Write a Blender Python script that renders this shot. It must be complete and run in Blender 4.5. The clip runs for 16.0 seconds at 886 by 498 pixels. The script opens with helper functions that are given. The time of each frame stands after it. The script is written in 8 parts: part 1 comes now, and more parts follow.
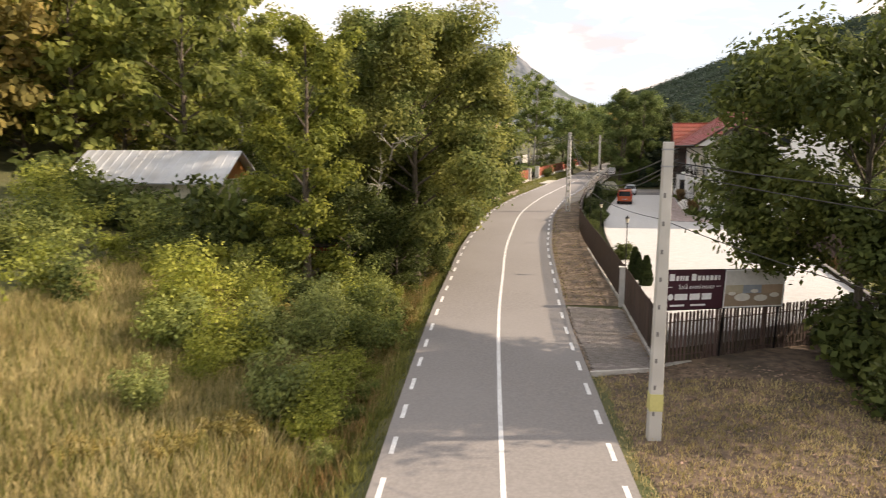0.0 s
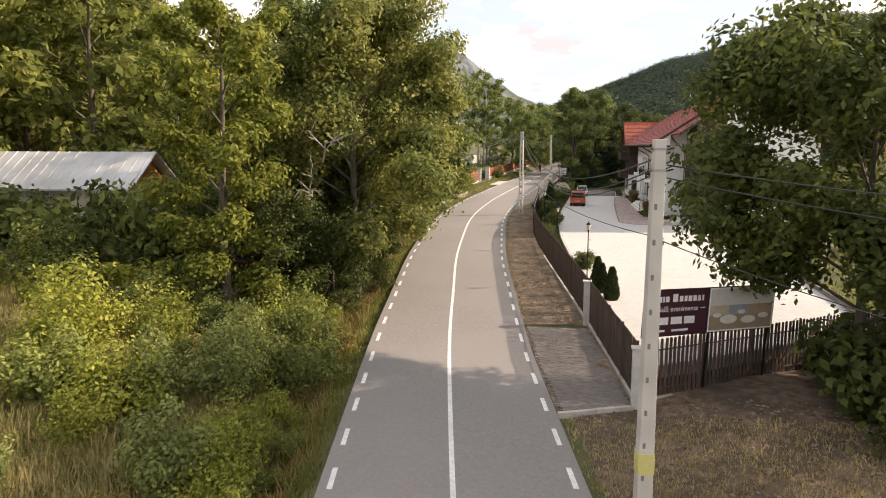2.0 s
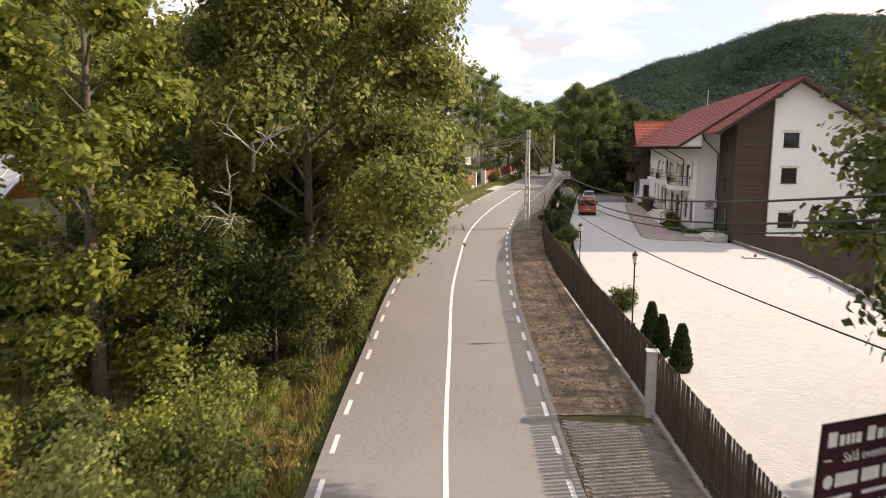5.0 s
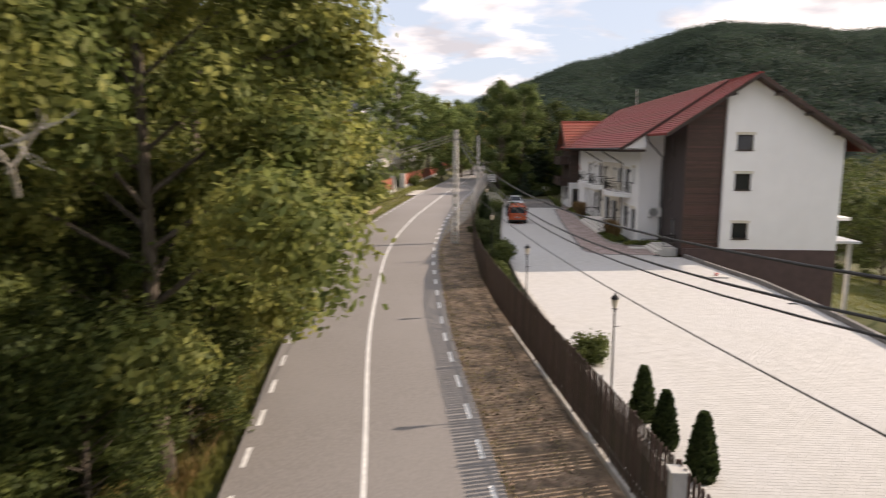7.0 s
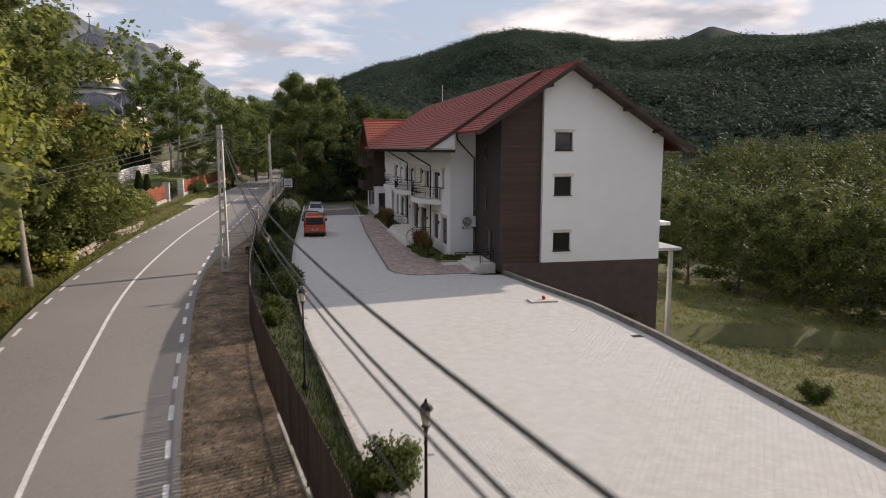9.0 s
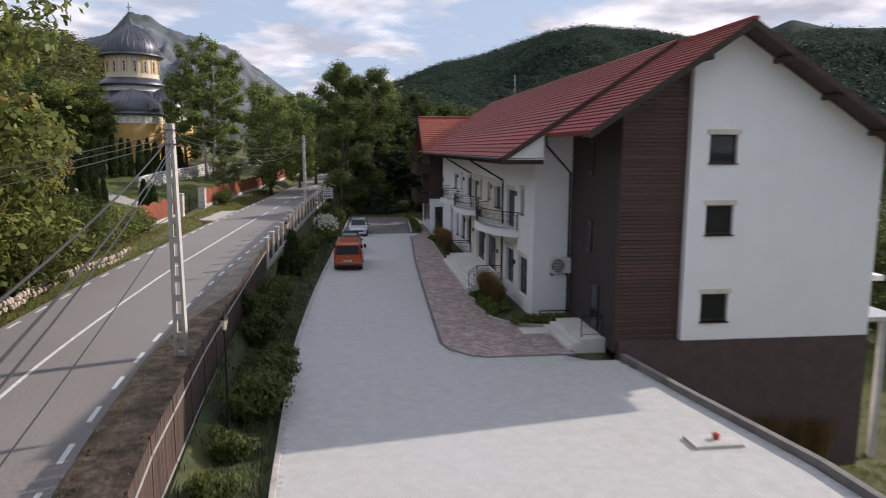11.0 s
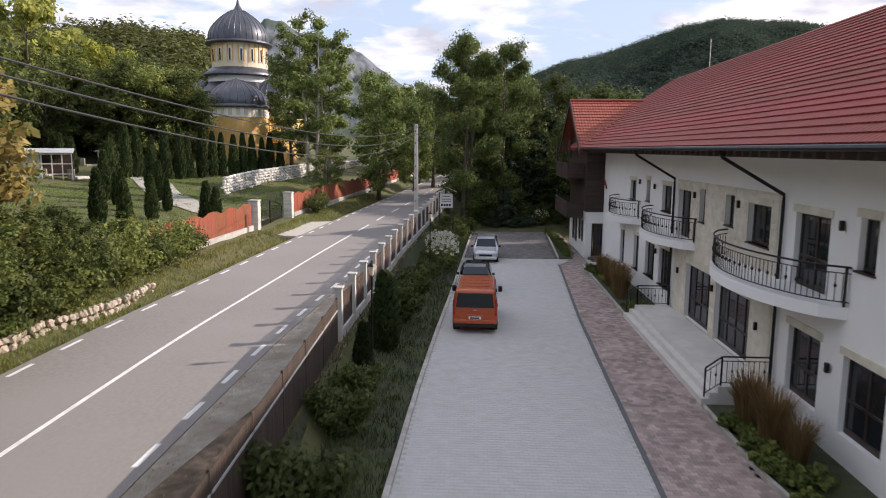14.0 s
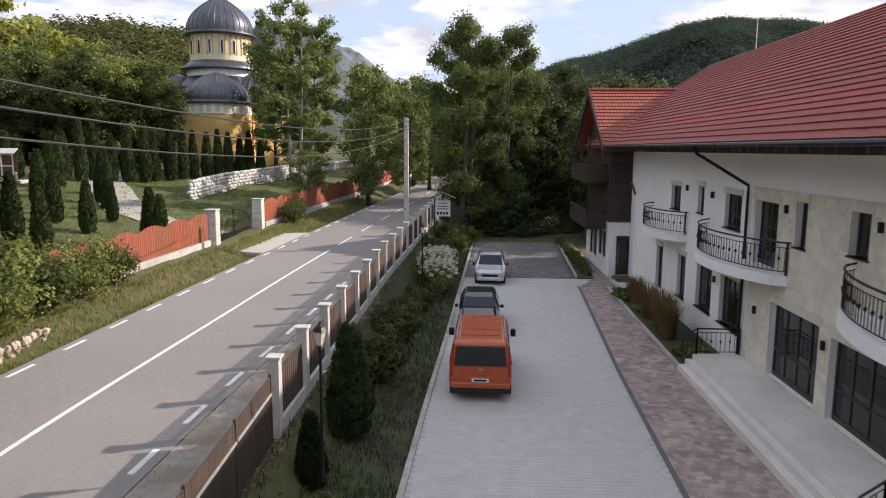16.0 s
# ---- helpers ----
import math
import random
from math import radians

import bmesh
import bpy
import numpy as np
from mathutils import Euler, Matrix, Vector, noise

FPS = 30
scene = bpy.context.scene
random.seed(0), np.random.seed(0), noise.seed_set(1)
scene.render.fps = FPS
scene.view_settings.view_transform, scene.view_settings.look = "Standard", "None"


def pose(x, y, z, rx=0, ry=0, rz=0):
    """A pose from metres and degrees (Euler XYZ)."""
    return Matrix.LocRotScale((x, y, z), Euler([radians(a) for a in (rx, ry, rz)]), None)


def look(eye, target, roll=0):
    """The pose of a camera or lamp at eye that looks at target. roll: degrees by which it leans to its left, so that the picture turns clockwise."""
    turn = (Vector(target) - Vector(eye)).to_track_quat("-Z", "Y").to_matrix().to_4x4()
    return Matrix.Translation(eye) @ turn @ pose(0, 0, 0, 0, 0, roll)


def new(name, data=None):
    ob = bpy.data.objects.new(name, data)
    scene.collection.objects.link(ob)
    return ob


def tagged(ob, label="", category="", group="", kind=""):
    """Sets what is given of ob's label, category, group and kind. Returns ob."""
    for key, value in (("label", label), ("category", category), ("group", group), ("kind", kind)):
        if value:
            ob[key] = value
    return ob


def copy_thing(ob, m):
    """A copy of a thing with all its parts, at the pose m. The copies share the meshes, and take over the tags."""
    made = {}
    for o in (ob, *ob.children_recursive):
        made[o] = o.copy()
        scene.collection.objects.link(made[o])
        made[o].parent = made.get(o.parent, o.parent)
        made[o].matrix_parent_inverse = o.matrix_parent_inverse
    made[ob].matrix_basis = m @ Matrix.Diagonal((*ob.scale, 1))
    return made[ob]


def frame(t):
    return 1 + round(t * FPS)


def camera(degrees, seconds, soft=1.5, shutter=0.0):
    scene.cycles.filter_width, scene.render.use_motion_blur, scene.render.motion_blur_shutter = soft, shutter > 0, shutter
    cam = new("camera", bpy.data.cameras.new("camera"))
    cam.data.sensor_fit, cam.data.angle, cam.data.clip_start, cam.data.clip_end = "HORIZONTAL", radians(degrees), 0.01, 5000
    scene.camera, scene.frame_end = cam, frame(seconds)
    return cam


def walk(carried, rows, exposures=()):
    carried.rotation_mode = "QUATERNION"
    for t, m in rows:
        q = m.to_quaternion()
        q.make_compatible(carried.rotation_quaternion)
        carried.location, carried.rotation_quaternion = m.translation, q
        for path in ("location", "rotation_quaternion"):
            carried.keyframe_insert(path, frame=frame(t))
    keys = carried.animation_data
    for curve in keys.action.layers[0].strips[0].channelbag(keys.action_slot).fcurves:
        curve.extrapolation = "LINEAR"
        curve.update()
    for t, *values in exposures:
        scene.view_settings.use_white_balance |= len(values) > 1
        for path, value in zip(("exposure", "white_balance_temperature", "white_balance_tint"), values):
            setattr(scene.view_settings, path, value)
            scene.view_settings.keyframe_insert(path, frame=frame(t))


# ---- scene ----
cam = camera(65.9, 16.0, soft=1.0, shutter=0.5)
METRES, EYE, TILT, LEAN, TURN = 78.0, 9.33, 0.0, 0.0, 15.1
ROWS = [
    (0.0, 0.0, 0.0, 0.0, 0.03, -8.51, -0.2),
    (0.5, 0.0007, 0.0144, 0.0001, -3.48, -8.5, -0.17),
    (1.0, 0.002, 0.0291, 0.0, -4.2, -8.49, -0.14),
    (1.5, 0.0037, 0.0438, -0.0001, -4.18, -8.47, -0.12),
    (2.0, 0.0052, 0.0595, -0.0003, -4.19, -8.47, -0.1),
    (2.5, 0.0063, 0.0776, -0.0002, -4.86, -8.48, -0.12),
    (3.0, 0.0077, 0.0984, -0.0003, -4.86, -8.48, -0.09),
    (3.5, 0.0092, 0.1219, -0.0008, -4.87, -8.44, -0.06),
    (4.0, 0.0113, 0.1475, -0.0008, -4.88, -8.41, -0.12),
    (6.5, 0.0232, 0.2892, 0.0024, -5.21, -8.4, -0.28),
    (7.0, 0.0277, 0.3132, 0.0025, -11.8, -8.38, -0.34),
    (7.5, 0.0363, 0.3367, 0.0021, -20.9, -8.32, -0.17),
    (8.0, 0.0491, 0.3616, 0.002, -27.78, -8.3, -0.05),
    (8.5, 0.0654, 0.3919, 0.002, -27.6, -8.29, -0.05),
    (11.0, 0.1708, 0.6173, 0.0092, -22.2, -8.35, -0.18),
    (11.5, 0.1838, 0.6658, 0.0052, -14.07, -8.35, -0.35),
    (12.0, 0.1928, 0.7099, 0.0037, -12.39, -8.34, -0.35),
    (12.5, 0.2013, 0.7496, 0.0029, -12.37, -8.32, -0.38),
    (13.0, 0.2093, 0.7866, 0.0025, -12.35, -8.32, -0.42),
    (13.5, 0.2169, 0.8209, 0.0023, -12.34, -8.32, -0.46),
    (14.0, 0.2239, 0.8523, 0.0021, -12.33, -8.32, -0.43),
    (14.5, 0.231, 0.8813, 0.0019, -12.29, -8.32, -0.42),
    (15.0, 0.2376, 0.9079, 0.0016, -12.46, -8.32, -0.38),
    (15.5, 0.2437, 0.933, 0.0013, -12.46, -8.33, -0.34),
    (16.0, 0.2493, 0.9568, 0.0011, -12.44, -8.34, -0.29),
]
EXPOSURES = [(0.0, 0.63, 8000, 18), (3.5, 0.63, 7900, 18), (4.2, 0.58, 7750, 19), (6.3, 0.42, 7650, 20), (7.0, 0.28, 7500, 20), (7.6, -0.04, 7100, 20), (8.7, -0.22, 7150, 20), (10.8, -0.19, 6500, 19), (11.3, -0.06, 6500, 19), (12.0, 0.16, 6600, 19), (13.5, 0.24, 6700, 19), (16.0, 0.26, 6750, 19)]
walk(cam, [(t, pose(0, 0, EYE, TILT, LEAN, TURN) @ pose(METRES * x, METRES * y, METRES * z, 90 + pitch, roll, yaw)) for t, x, y, z, yaw, pitch, roll in ROWS], EXPOSURES)

# ---- light ----
SUN_EL, SUN_AZ = 28.0, 17.5          # degrees up; degrees from +x towards +y
world = bpy.data.worlds.new("sky")
scene.world = world
world.use_nodes = True
wn, wl = world.node_tree.nodes, world.node_tree.links
wn.clear()
sky = wn.new("ShaderNodeTexSky")
sky.sky_type = "NISHITA"
sky.sun_disc = False
sky.sun_elevation = radians(SUN_EL)
sky.sun_rotation = radians(90 - SUN_AZ)
sky.air_density, sky.dust_density = 1.0, 1.5
tc = wn.new("ShaderNodeTexCoord")
sep = wn.new("ShaderNodeSeparateXYZ")
wl.new(tc.outputs["Generated"], sep.inputs[0])


def wmath(op, a, b):
    n = wn.new("ShaderNodeMath")
    n.operation = op
    for k, v in enumerate((a, b)):
        if isinstance(v, (int, float)):
            n.inputs[k].default_value = v
        else:
            wl.new(v, n.inputs[k])
    return n.outputs[0]


zz = wmath("ADD", wmath("MAXIMUM", sep.outputs[2], 0.0), 0.16)
comb = wn.new("ShaderNodeCombineXYZ")
wl.new(wmath("DIVIDE", sep.outputs[0], zz), comb.inputs[0])
wl.new(wmath("DIVIDE", sep.outputs[1], zz), comb.inputs[1])
cn = wn.new("ShaderNodeTexNoise")
cn.inputs["Scale"].default_value, cn.inputs["Detail"].default_value, cn.inputs["Roughness"].default_value = 1.15, 9.0, 0.55
cn.inputs["Distortion"].default_value = 0.25
wl.new(comb.outputs[0], cn.inputs["Vector"])
cr = wn.new("ShaderNodeValToRGB")
cr.color_ramp.elements[0].position, cr.color_ramp.elements[1].position = 0.47, 0.56
wl.new(cn.outputs["Fac"], cr.inputs[0])
cn2 = wn.new("ShaderNodeTexNoise")
cn2.inputs["Scale"].default_value, cn2.inputs["Detail"].default_value = 2.6, 5.0
wl.new(comb.outputs[0], cn2.inputs["Vector"])
ccol = wn.new("ShaderNodeValToRGB")
ccol.color_ramp.elements[0].position, ccol.color_ramp.elements[0].color = 0.38, (6.6, 7.1, 8.1, 1)
ccol.color_ramp.elements[1].position, ccol.color_ramp.elements[1].color = 0.62, (14.5, 14.5, 14.7, 1)
wl.new(cn2.outputs["Fac"], ccol.inputs[0])
cmix = wn.new("ShaderNodeMix")
cmix.data_type = "RGBA"
wl.new(cr.outputs[0], cmix.inputs["Factor"])
veil = wn.new("ShaderNodeMix")
veil.data_type = "RGBA"
veil.inputs["Factor"].default_value = 0.62
veil.inputs["B"].default_value = (8.0, 10.2, 13.2, 1)
wl.new(sky.outputs[0], veil.inputs["A"])
wl.new(veil.outputs["Result"], cmix.inputs["A"])
wl.new(ccol.outputs[0], cmix.inputs["B"])
bg = wn.new("ShaderNodeBackground")
bg.inputs["Strength"].default_value = 0.085
wl.new(cmix.outputs["Result"], bg.inputs[0])
wo = wn.new("ShaderNodeOutputWorld")
wl.new(bg.outputs[0], wo.inputs[0])

sun = new("sun", bpy.data.lights.new("sun", "SUN"))
sun.data.energy, sun.data.angle, sun.data.color = 4.9, radians(0.6), (1.0, 0.93, 0.82)
ce = math.cos(radians(SUN_EL))
sun_way = Vector((ce * math.cos(radians(SUN_AZ)), ce * math.sin(radians(SUN_AZ)), math.sin(radians(SUN_EL))))
sun.matrix_world = look(tuple(sun_way * 300), (0, 0, 0))

# ---- materials ----


def mat(name, a, b, scale=2.0, rough=0.85, bump=0.1, bump_scale=None, c=None, c_scale=0.25, c_amount=0.5, metal=0.0,
        rnd=0.0, island=0.0, stretch=None, detail=6.0, lo=0.35, hi=0.65):
    """Two-scale procedural surface: fine mix of a and b, broad patches of c, optional variation per object or island."""
    m = bpy.data.materials.new(name)
    m.use_nodes = True
    n, l = m.node_tree.nodes, m.node_tree.links
    p = n["Principled BSDF"]
    t = n.new("ShaderNodeTexCoord")
    vec = t.outputs["Object"]
    if stretch:
        mp = n.new("ShaderNodeMapping")
        mp.inputs["Scale"].default_value = stretch
        l.new(vec, mp.inputs[0])
        vec = mp.outputs[0]

    def noise_tex(s, d):
        q = n.new("ShaderNodeTexNoise")
        q.inputs["Scale"].default_value, q.inputs["Detail"].default_value = s, d
        l.new(vec, q.inputs["Vector"])
        return q.outputs["Fac"]

    def mix(f, x, y):
        q = n.new("ShaderNodeMix")
        q.data_type = "RGBA"
        for k, v in (("Factor", f), ("A", x), ("B", y)):
            if isinstance(v, tuple):
                q.inputs[k].default_value = (*v, 1)
            elif isinstance(v, float):
                q.inputs[k].default_value = v
            else:
                l.new(v, q.inputs[k])
        return q.outputs["Result"]

    def span(f, x0, x1, y0=0.0, y1=1.0):
        q = n.new("ShaderNodeMapRange")
        for k, v in enumerate((x0, x1, y0, y1)):
            q.inputs[k + 1].default_value = v
        l.new(f, q.inputs[0])
        return q.outputs[0]

    fine = noise_tex(scale, detail)
    col = mix(span(fine, lo, hi), a, b)
    if c:
        col = mix(span(noise_tex(c_scale, 4.0), 0.42, 0.66, 0.0, c_amount), col, c)
    for amount, node, out in ((rnd, "ShaderNodeObjectInfo", "Random"), (island, "ShaderNodeNewGeometry", "Random Per Island")):
        if amount:
            q = n.new(node)
            h = n.new("ShaderNodeHueSaturation")
            l.new(span(q.outputs[out], 0, 1, 1 - amount, 1 + amount), h.inputs["Value"])
            l.new(span(q.outputs[out], 0, 1, 0.5 + amount * 0.05, 0.5 - amount * 0.05), h.inputs["Hue"])
            l.new(col, h.inputs["Color"])
            col = h.outputs[0]
    l.new(col, p.inputs["Base Color"])
    p.inputs["Metallic"].default_value = metal
    l.new(span(fine, 0, 1, max(rough - 0.08, 0), min(rough + 0.08, 1)), p.inputs["Roughness"])
    if bump:
        q = n.new("ShaderNodeBump")
        q.inputs["Strength"].default_value, q.inputs["Distance"].default_value = min(bump * 2, 1), 0.05
        l.new(noise_tex(bump_scale or scale * 4, 8.0), q.inputs["Height"])
        l.new(q.outputs[0], p.inputs["Normal"])
    return m


def leaf_mat(name, a, b, rnd=0.25, island=0.45, through_light=0.42):
    m = bpy.data.materials.new(name)
    m.use_nodes = True
    n, l = m.node_tree.nodes, m.node_tree.links
    p, out = n["Principled BSDF"], n["Material Output"]
    geo, info, tx = n.new("ShaderNodeNewGeometry"), n.new("ShaderNodeObjectInfo"), n.new("ShaderNodeTexCoord")
    ns = n.new("ShaderNodeTexNoise")
    ns.inputs["Scale"].default_value = 0.45
    l.new(tx.outputs["Object"], ns.inputs["Vector"])
    mp = n.new("ShaderNodeMapRange")
    mp.inputs[1].default_value, mp.inputs[2].default_value = 0.35, 0.65
    l.new(ns.outputs["Fac"], mp.inputs[0])
    mx = n.new("ShaderNodeMix")
    mx.data_type = "RGBA"
    mx.inputs["A"].default_value, mx.inputs["B"].default_value = (*a, 1), (*b, 1)
    l.new(mp.outputs[0], mx.inputs["Factor"])
    col = mx.outputs["Result"]
    for amount, src in ((island, geo.outputs["Random Per Island"]), (rnd, info.outputs["Random"])):
        h, r, r2 = n.new("ShaderNodeHueSaturation"), n.new("ShaderNodeMapRange"), n.new("ShaderNodeMapRange")
        r.inputs[3].default_value, r.inputs[4].default_value = 1 - amount, 1 + amount
        r2.inputs[3].default_value, r2.inputs[4].default_value = 0.5 + 0.02 * amount, 0.5 - 0.035 * amount
        l.new(src, r.inputs[0]), l.new(src, r2.inputs[0])
        l.new(r.outputs[0], h.inputs["Value"]), l.new(r2.outputs[0], h.inputs["Hue"]), l.new(col, h.inputs["Color"])
        col = h.outputs[0]
    l.new(col, p.inputs["Base Color"])
    p.inputs["Roughness"].default_value = 0.65
    p.inputs["Specular IOR Level"].default_value = 0.25
    tr, ms = n.new("ShaderNodeBsdfTranslucent"), n.new("ShaderNodeMixShader")
    l.new(col, tr.inputs[0])
    ms.inputs[0].default_value = through_light
    l.new(p.outputs[0], ms.inputs[1]), l.new(tr.outputs[0], ms.inputs[2]), l.new(ms.outputs[0], out.inputs[0])
    return m


def plain(name, col, rough=0.5, metal=0.0, coat=0.0):
    m = mat(name, col, tuple(v * 0.88 for v in col), 6.0, rough, 0.0, metal=metal)
    m.node_tree.nodes["Principled BSDF"].inputs["Coat Weight"].default_value = coat
    return m


def glass_mat(name, col, rough=0.03):
    m = bpy.data.materials.new(name)
    m.use_nodes = True
    p = m.node_tree.nodes["Principled BSDF"]
    p.inputs["Base Color"].default_value = (*col, 1)
    p.inputs["Roughness"].default_value = rough
    p.inputs["Specular IOR Level"].default_value = 0.45
    return m


M_asphalt = mat("asphalt", (0.195, 0.180, 0.169), (0.24, 0.222, 0.209), 9.0, 0.9, 0.04, 120, c=(0.25, 0.233, 0.22), c_scale=0.12, c_amount=0.7)
M_patch = mat("dark_joint", (0.05, 0.048, 0.044), (0.075, 0.07, 0.064), 8.0, 0.9, 0.12, 110)
M_paint = mat("road_paint", (0.80, 0.80, 0.78), (0.62, 0.61, 0.59), 7.0, 0.7, 0.05, c=(0.42, 0.41, 0.4), c_scale=1.6, c_amount=0.35)
M_ground = mat("grass_ground", (0.050, 0.066, 0.018), (0.095, 0.098, 0.032), 1.6, 0.95, 0.4, 9, c=(0.12, 0.098, 0.046), c_scale=0.12, c_amount=0.7)
M_verge = mat("dirt_verge", (0.14, 0.094, 0.062), (0.33, 0.24, 0.165), 3.4, 0.95, 0.9, 9, c=(0.055, 0.043, 0.028), c_scale=0.9, c_amount=0.85)
# Reddish-brown dirt, darker than the verge to include some walnut shade.
M_dirt_shade = mat("shaded_dirt", (0.085, 0.056, 0.037), (0.21, 0.145, 0.098), 2.6, 0.95, 0.9, 9, c=(0.055, 0.043, 0.028), c_scale=0.5, c_amount=0.85)
M_soil = mat("garden_soil", (0.035, 0.038, 0.022), (0.07, 0.075, 0.035), 2.5, 0.95, 0.4, 14, c=(0.05, 0.075, 0.02), c_scale=0.6, c_amount=0.8)
M_concrete = mat("concrete", (0.46, 0.44, 0.41), (0.56, 0.54, 0.50), 3.0, 0.9, 0.12, 30, c=(0.33, 0.31, 0.28), c_scale=0.8, c_amount=0.5)
M_pale_stone = mat("pale_stone", (0.66, 0.63, 0.58), (0.72, 0.69, 0.64), 2.5, 0.8, 0.06, 30, c=(0.58, 0.55, 0.5), c_scale=0.9, c_amount=0.5)
M_kerb = mat("kerb_concrete", (0.40, 0.37, 0.33), (0.52, 0.49, 0.45), 4.0, 0.9, 0.15, 30, c=(0.27, 0.24, 0.2), c_scale=1.2, c_amount=0.6)
M_edge = mat("dark_kerb", (0.13, 0.118, 0.11), (0.19, 0.175, 0.16), 3.0, 0.9, 0.12, 30, c=(0.25, 0.235, 0.21), c_scale=0.8, c_amount=0.5)
M_joint = mat("paving_joint", (0.36, 0.35, 0.33), (0.42, 0.41, 0.39), 6.0, 0.95, 0.1)
M_paver = mat("grey_paver", (0.455, 0.445, 0.42), (0.51, 0.50, 0.475), 2.0, 0.88, 0.08, 40, c=(0.5, 0.495, 0.485), c_scale=0.2, c_amount=0.6, island=0.035)
# Cobble grey lowered to hold the full shade lying on the yard.
M_paver_shade = mat("shaded_paver", (0.135, 0.128, 0.122), (0.19, 0.18, 0.172), 2.0, 0.88, 0.1, 40, island=0.2, rnd=0.15)
M_paver_apron = mat("weathered_paver", (0.155, 0.135, 0.118), (0.215, 0.19, 0.168), 2.0, 0.9, 0.12, 40, island=0.2, rnd=0.2, c=(0.13, 0.115, 0.09), c_scale=0.7, c_amount=0.6)
M_paver_brown = mat("brown_paver", (0.25, 0.20, 0.178), (0.34, 0.275, 0.245), 1.5, 0.88, 0.1, 40, island=0.28, rnd=0.28)
M_white = mat("white_render", (0.88, 0.87, 0.85), (0.85, 0.84, 0.82), 0.8, 0.9, 0.05, 60, c=(0.79, 0.78, 0.76), c_scale=0.15, c_amount=0.4)
M_cream = mat("cream_stone", (0.74, 0.70, 0.60), (0.60, 0.55, 0.44), 1.4, 0.85, 0.12, 10, c=(0.55, 0.49, 0.38), c_scale=1.3, c_amount=0.5)
M_cream_stone = mat("cream_block", (0.76, 0.71, 0.61), (0.66, 0.60, 0.49), 2.4, 0.85, 0.2, 14, c=(0.58, 0.51, 0.39), c_scale=1.0, c_amount=0.4, island=0.05)
M_brownwall = mat("brown_plinth", (0.080, 0.052, 0.048), (0.10, 0.066, 0.06), 2.0, 0.85, 0.05, 50)
M_tower = mat("dark_tower_render", (0.040, 0.029, 0.027), (0.052, 0.038, 0.035), 2.0, 0.8, 0.05, 50)
M_wood = mat("dark_cladding", (0.030, 0.018, 0.014), (0.058, 0.034, 0.025), 2.0, 0.65, 0.12, 20, stretch=(0.6, 0.6, 7), rnd=0.3, c=(0.075, 0.045, 0.03), c_scale=0.7, c_amount=0.5)
M_wood2 = mat("brown_boards", (0.060, 0.030, 0.022), (0.085, 0.044, 0.031), 2.0, 0.6, 0.12, 20, stretch=(0.6, 0.6, 7), rnd=0.25)
M_fence = mat("fence_wood", (0.058, 0.037, 0.028), (0.10, 0.065, 0.048), 3.0, 0.75, 0.15, 20, stretch=(5, 5, 0.6), rnd=0.3, island=0.25)
M_fence_red = mat("red_fence_wood", (0.235, 0.056, 0.025), (0.32, 0.088, 0.038), 3.0, 0.7, 0.12, 20, stretch=(5, 5, 0.6), rnd=0.25, island=0.2, c=(0.26, 0.10, 0.06), c_scale=0.6, c_amount=0.6)
M_tile = mat("red_roof_tile", (0.235, 0.043, 0.030), (0.30, 0.060, 0.041), 3.0, 0.7, 0.1, 18, rnd=0.12, c=(0.28, 0.05, 0.04), c_scale=0.5, c_amount=0.4)
M_tile2 = mat("orange_roof_tile", (0.27, 0.058, 0.033), (0.34, 0.080, 0.046), 3.0, 0.55, 0.1, 18, rnd=0.12)
M_dark = plain("dark_metal", (0.022, 0.02, 0.02), 0.45, 0.6)
M_frame = plain("dark_window_frame", (0.040, 0.024, 0.018), 0.4)
M_glass = glass_mat("window_glass", (0.018, 0.021, 0.024))
M_curtain = plain("curtain_cloth", (0.55, 0.5, 0.42), 0.9)
M_whitepl = plain("white_plastic", (0.72, 0.71, 0.68), 0.4)
M_zinc = mat("zinc_roof", (0.085, 0.09, 0.105), (0.125, 0.13, 0.15), 1.5, 0.42, 0.06, 8, metal=0.55, c=(0.06, 0.065, 0.08), c_scale=0.3, c_amount=0.6)
M_metalroof = mat("sheet_metal_roof", (0.52, 0.54, 0.56), (0.62, 0.64, 0.66), 2.0, 0.4, 0.05, 6, metal=0.3, c=(0.4, 0.38, 0.35), c_scale=0.5, c_amount=0.5)
M_yellow = mat("yellow_render", (0.62, 0.38, 0.12), (0.68, 0.44, 0.17), 0.8, 0.88, 0.05, 20)
M_pale = mat("pale_render", (0.72, 0.64, 0.48), (0.66, 0.58, 0.42), 0.8, 0.88, 0.05, 20)
M_stone = mat("field_stone", (0.33, 0.28, 0.215), (0.47, 0.41, 0.33), 2.0, 0.9, 0.35, 8, island=0.3, rnd=0.3, c=(0.24, 0.21, 0.17), c_scale=2.0, c_amount=0.5)
M_stone_pale = mat("pale_field_stone", (0.50, 0.49, 0.46), (0.64, 0.63, 0.60), 2.0, 0.9, 0.35, 8, island=0.2, rnd=0.2, c=(0.36, 0.35, 0.32), c_scale=2.0, c_amount=0.5)
M_pole = mat("pole_concrete", (0.50, 0.48, 0.44), (0.60, 0.575, 0.53), 2.0, 0.9, 0.15, 25, c=(0.36, 0.34, 0.3), c_scale=1.0, c_amount=0.55)
M_bark = mat("bark", (0.075, 0.058, 0.042), (0.14, 0.115, 0.088), 4.0, 0.95, 0.5, 10, stretch=(3, 3, 0.7))
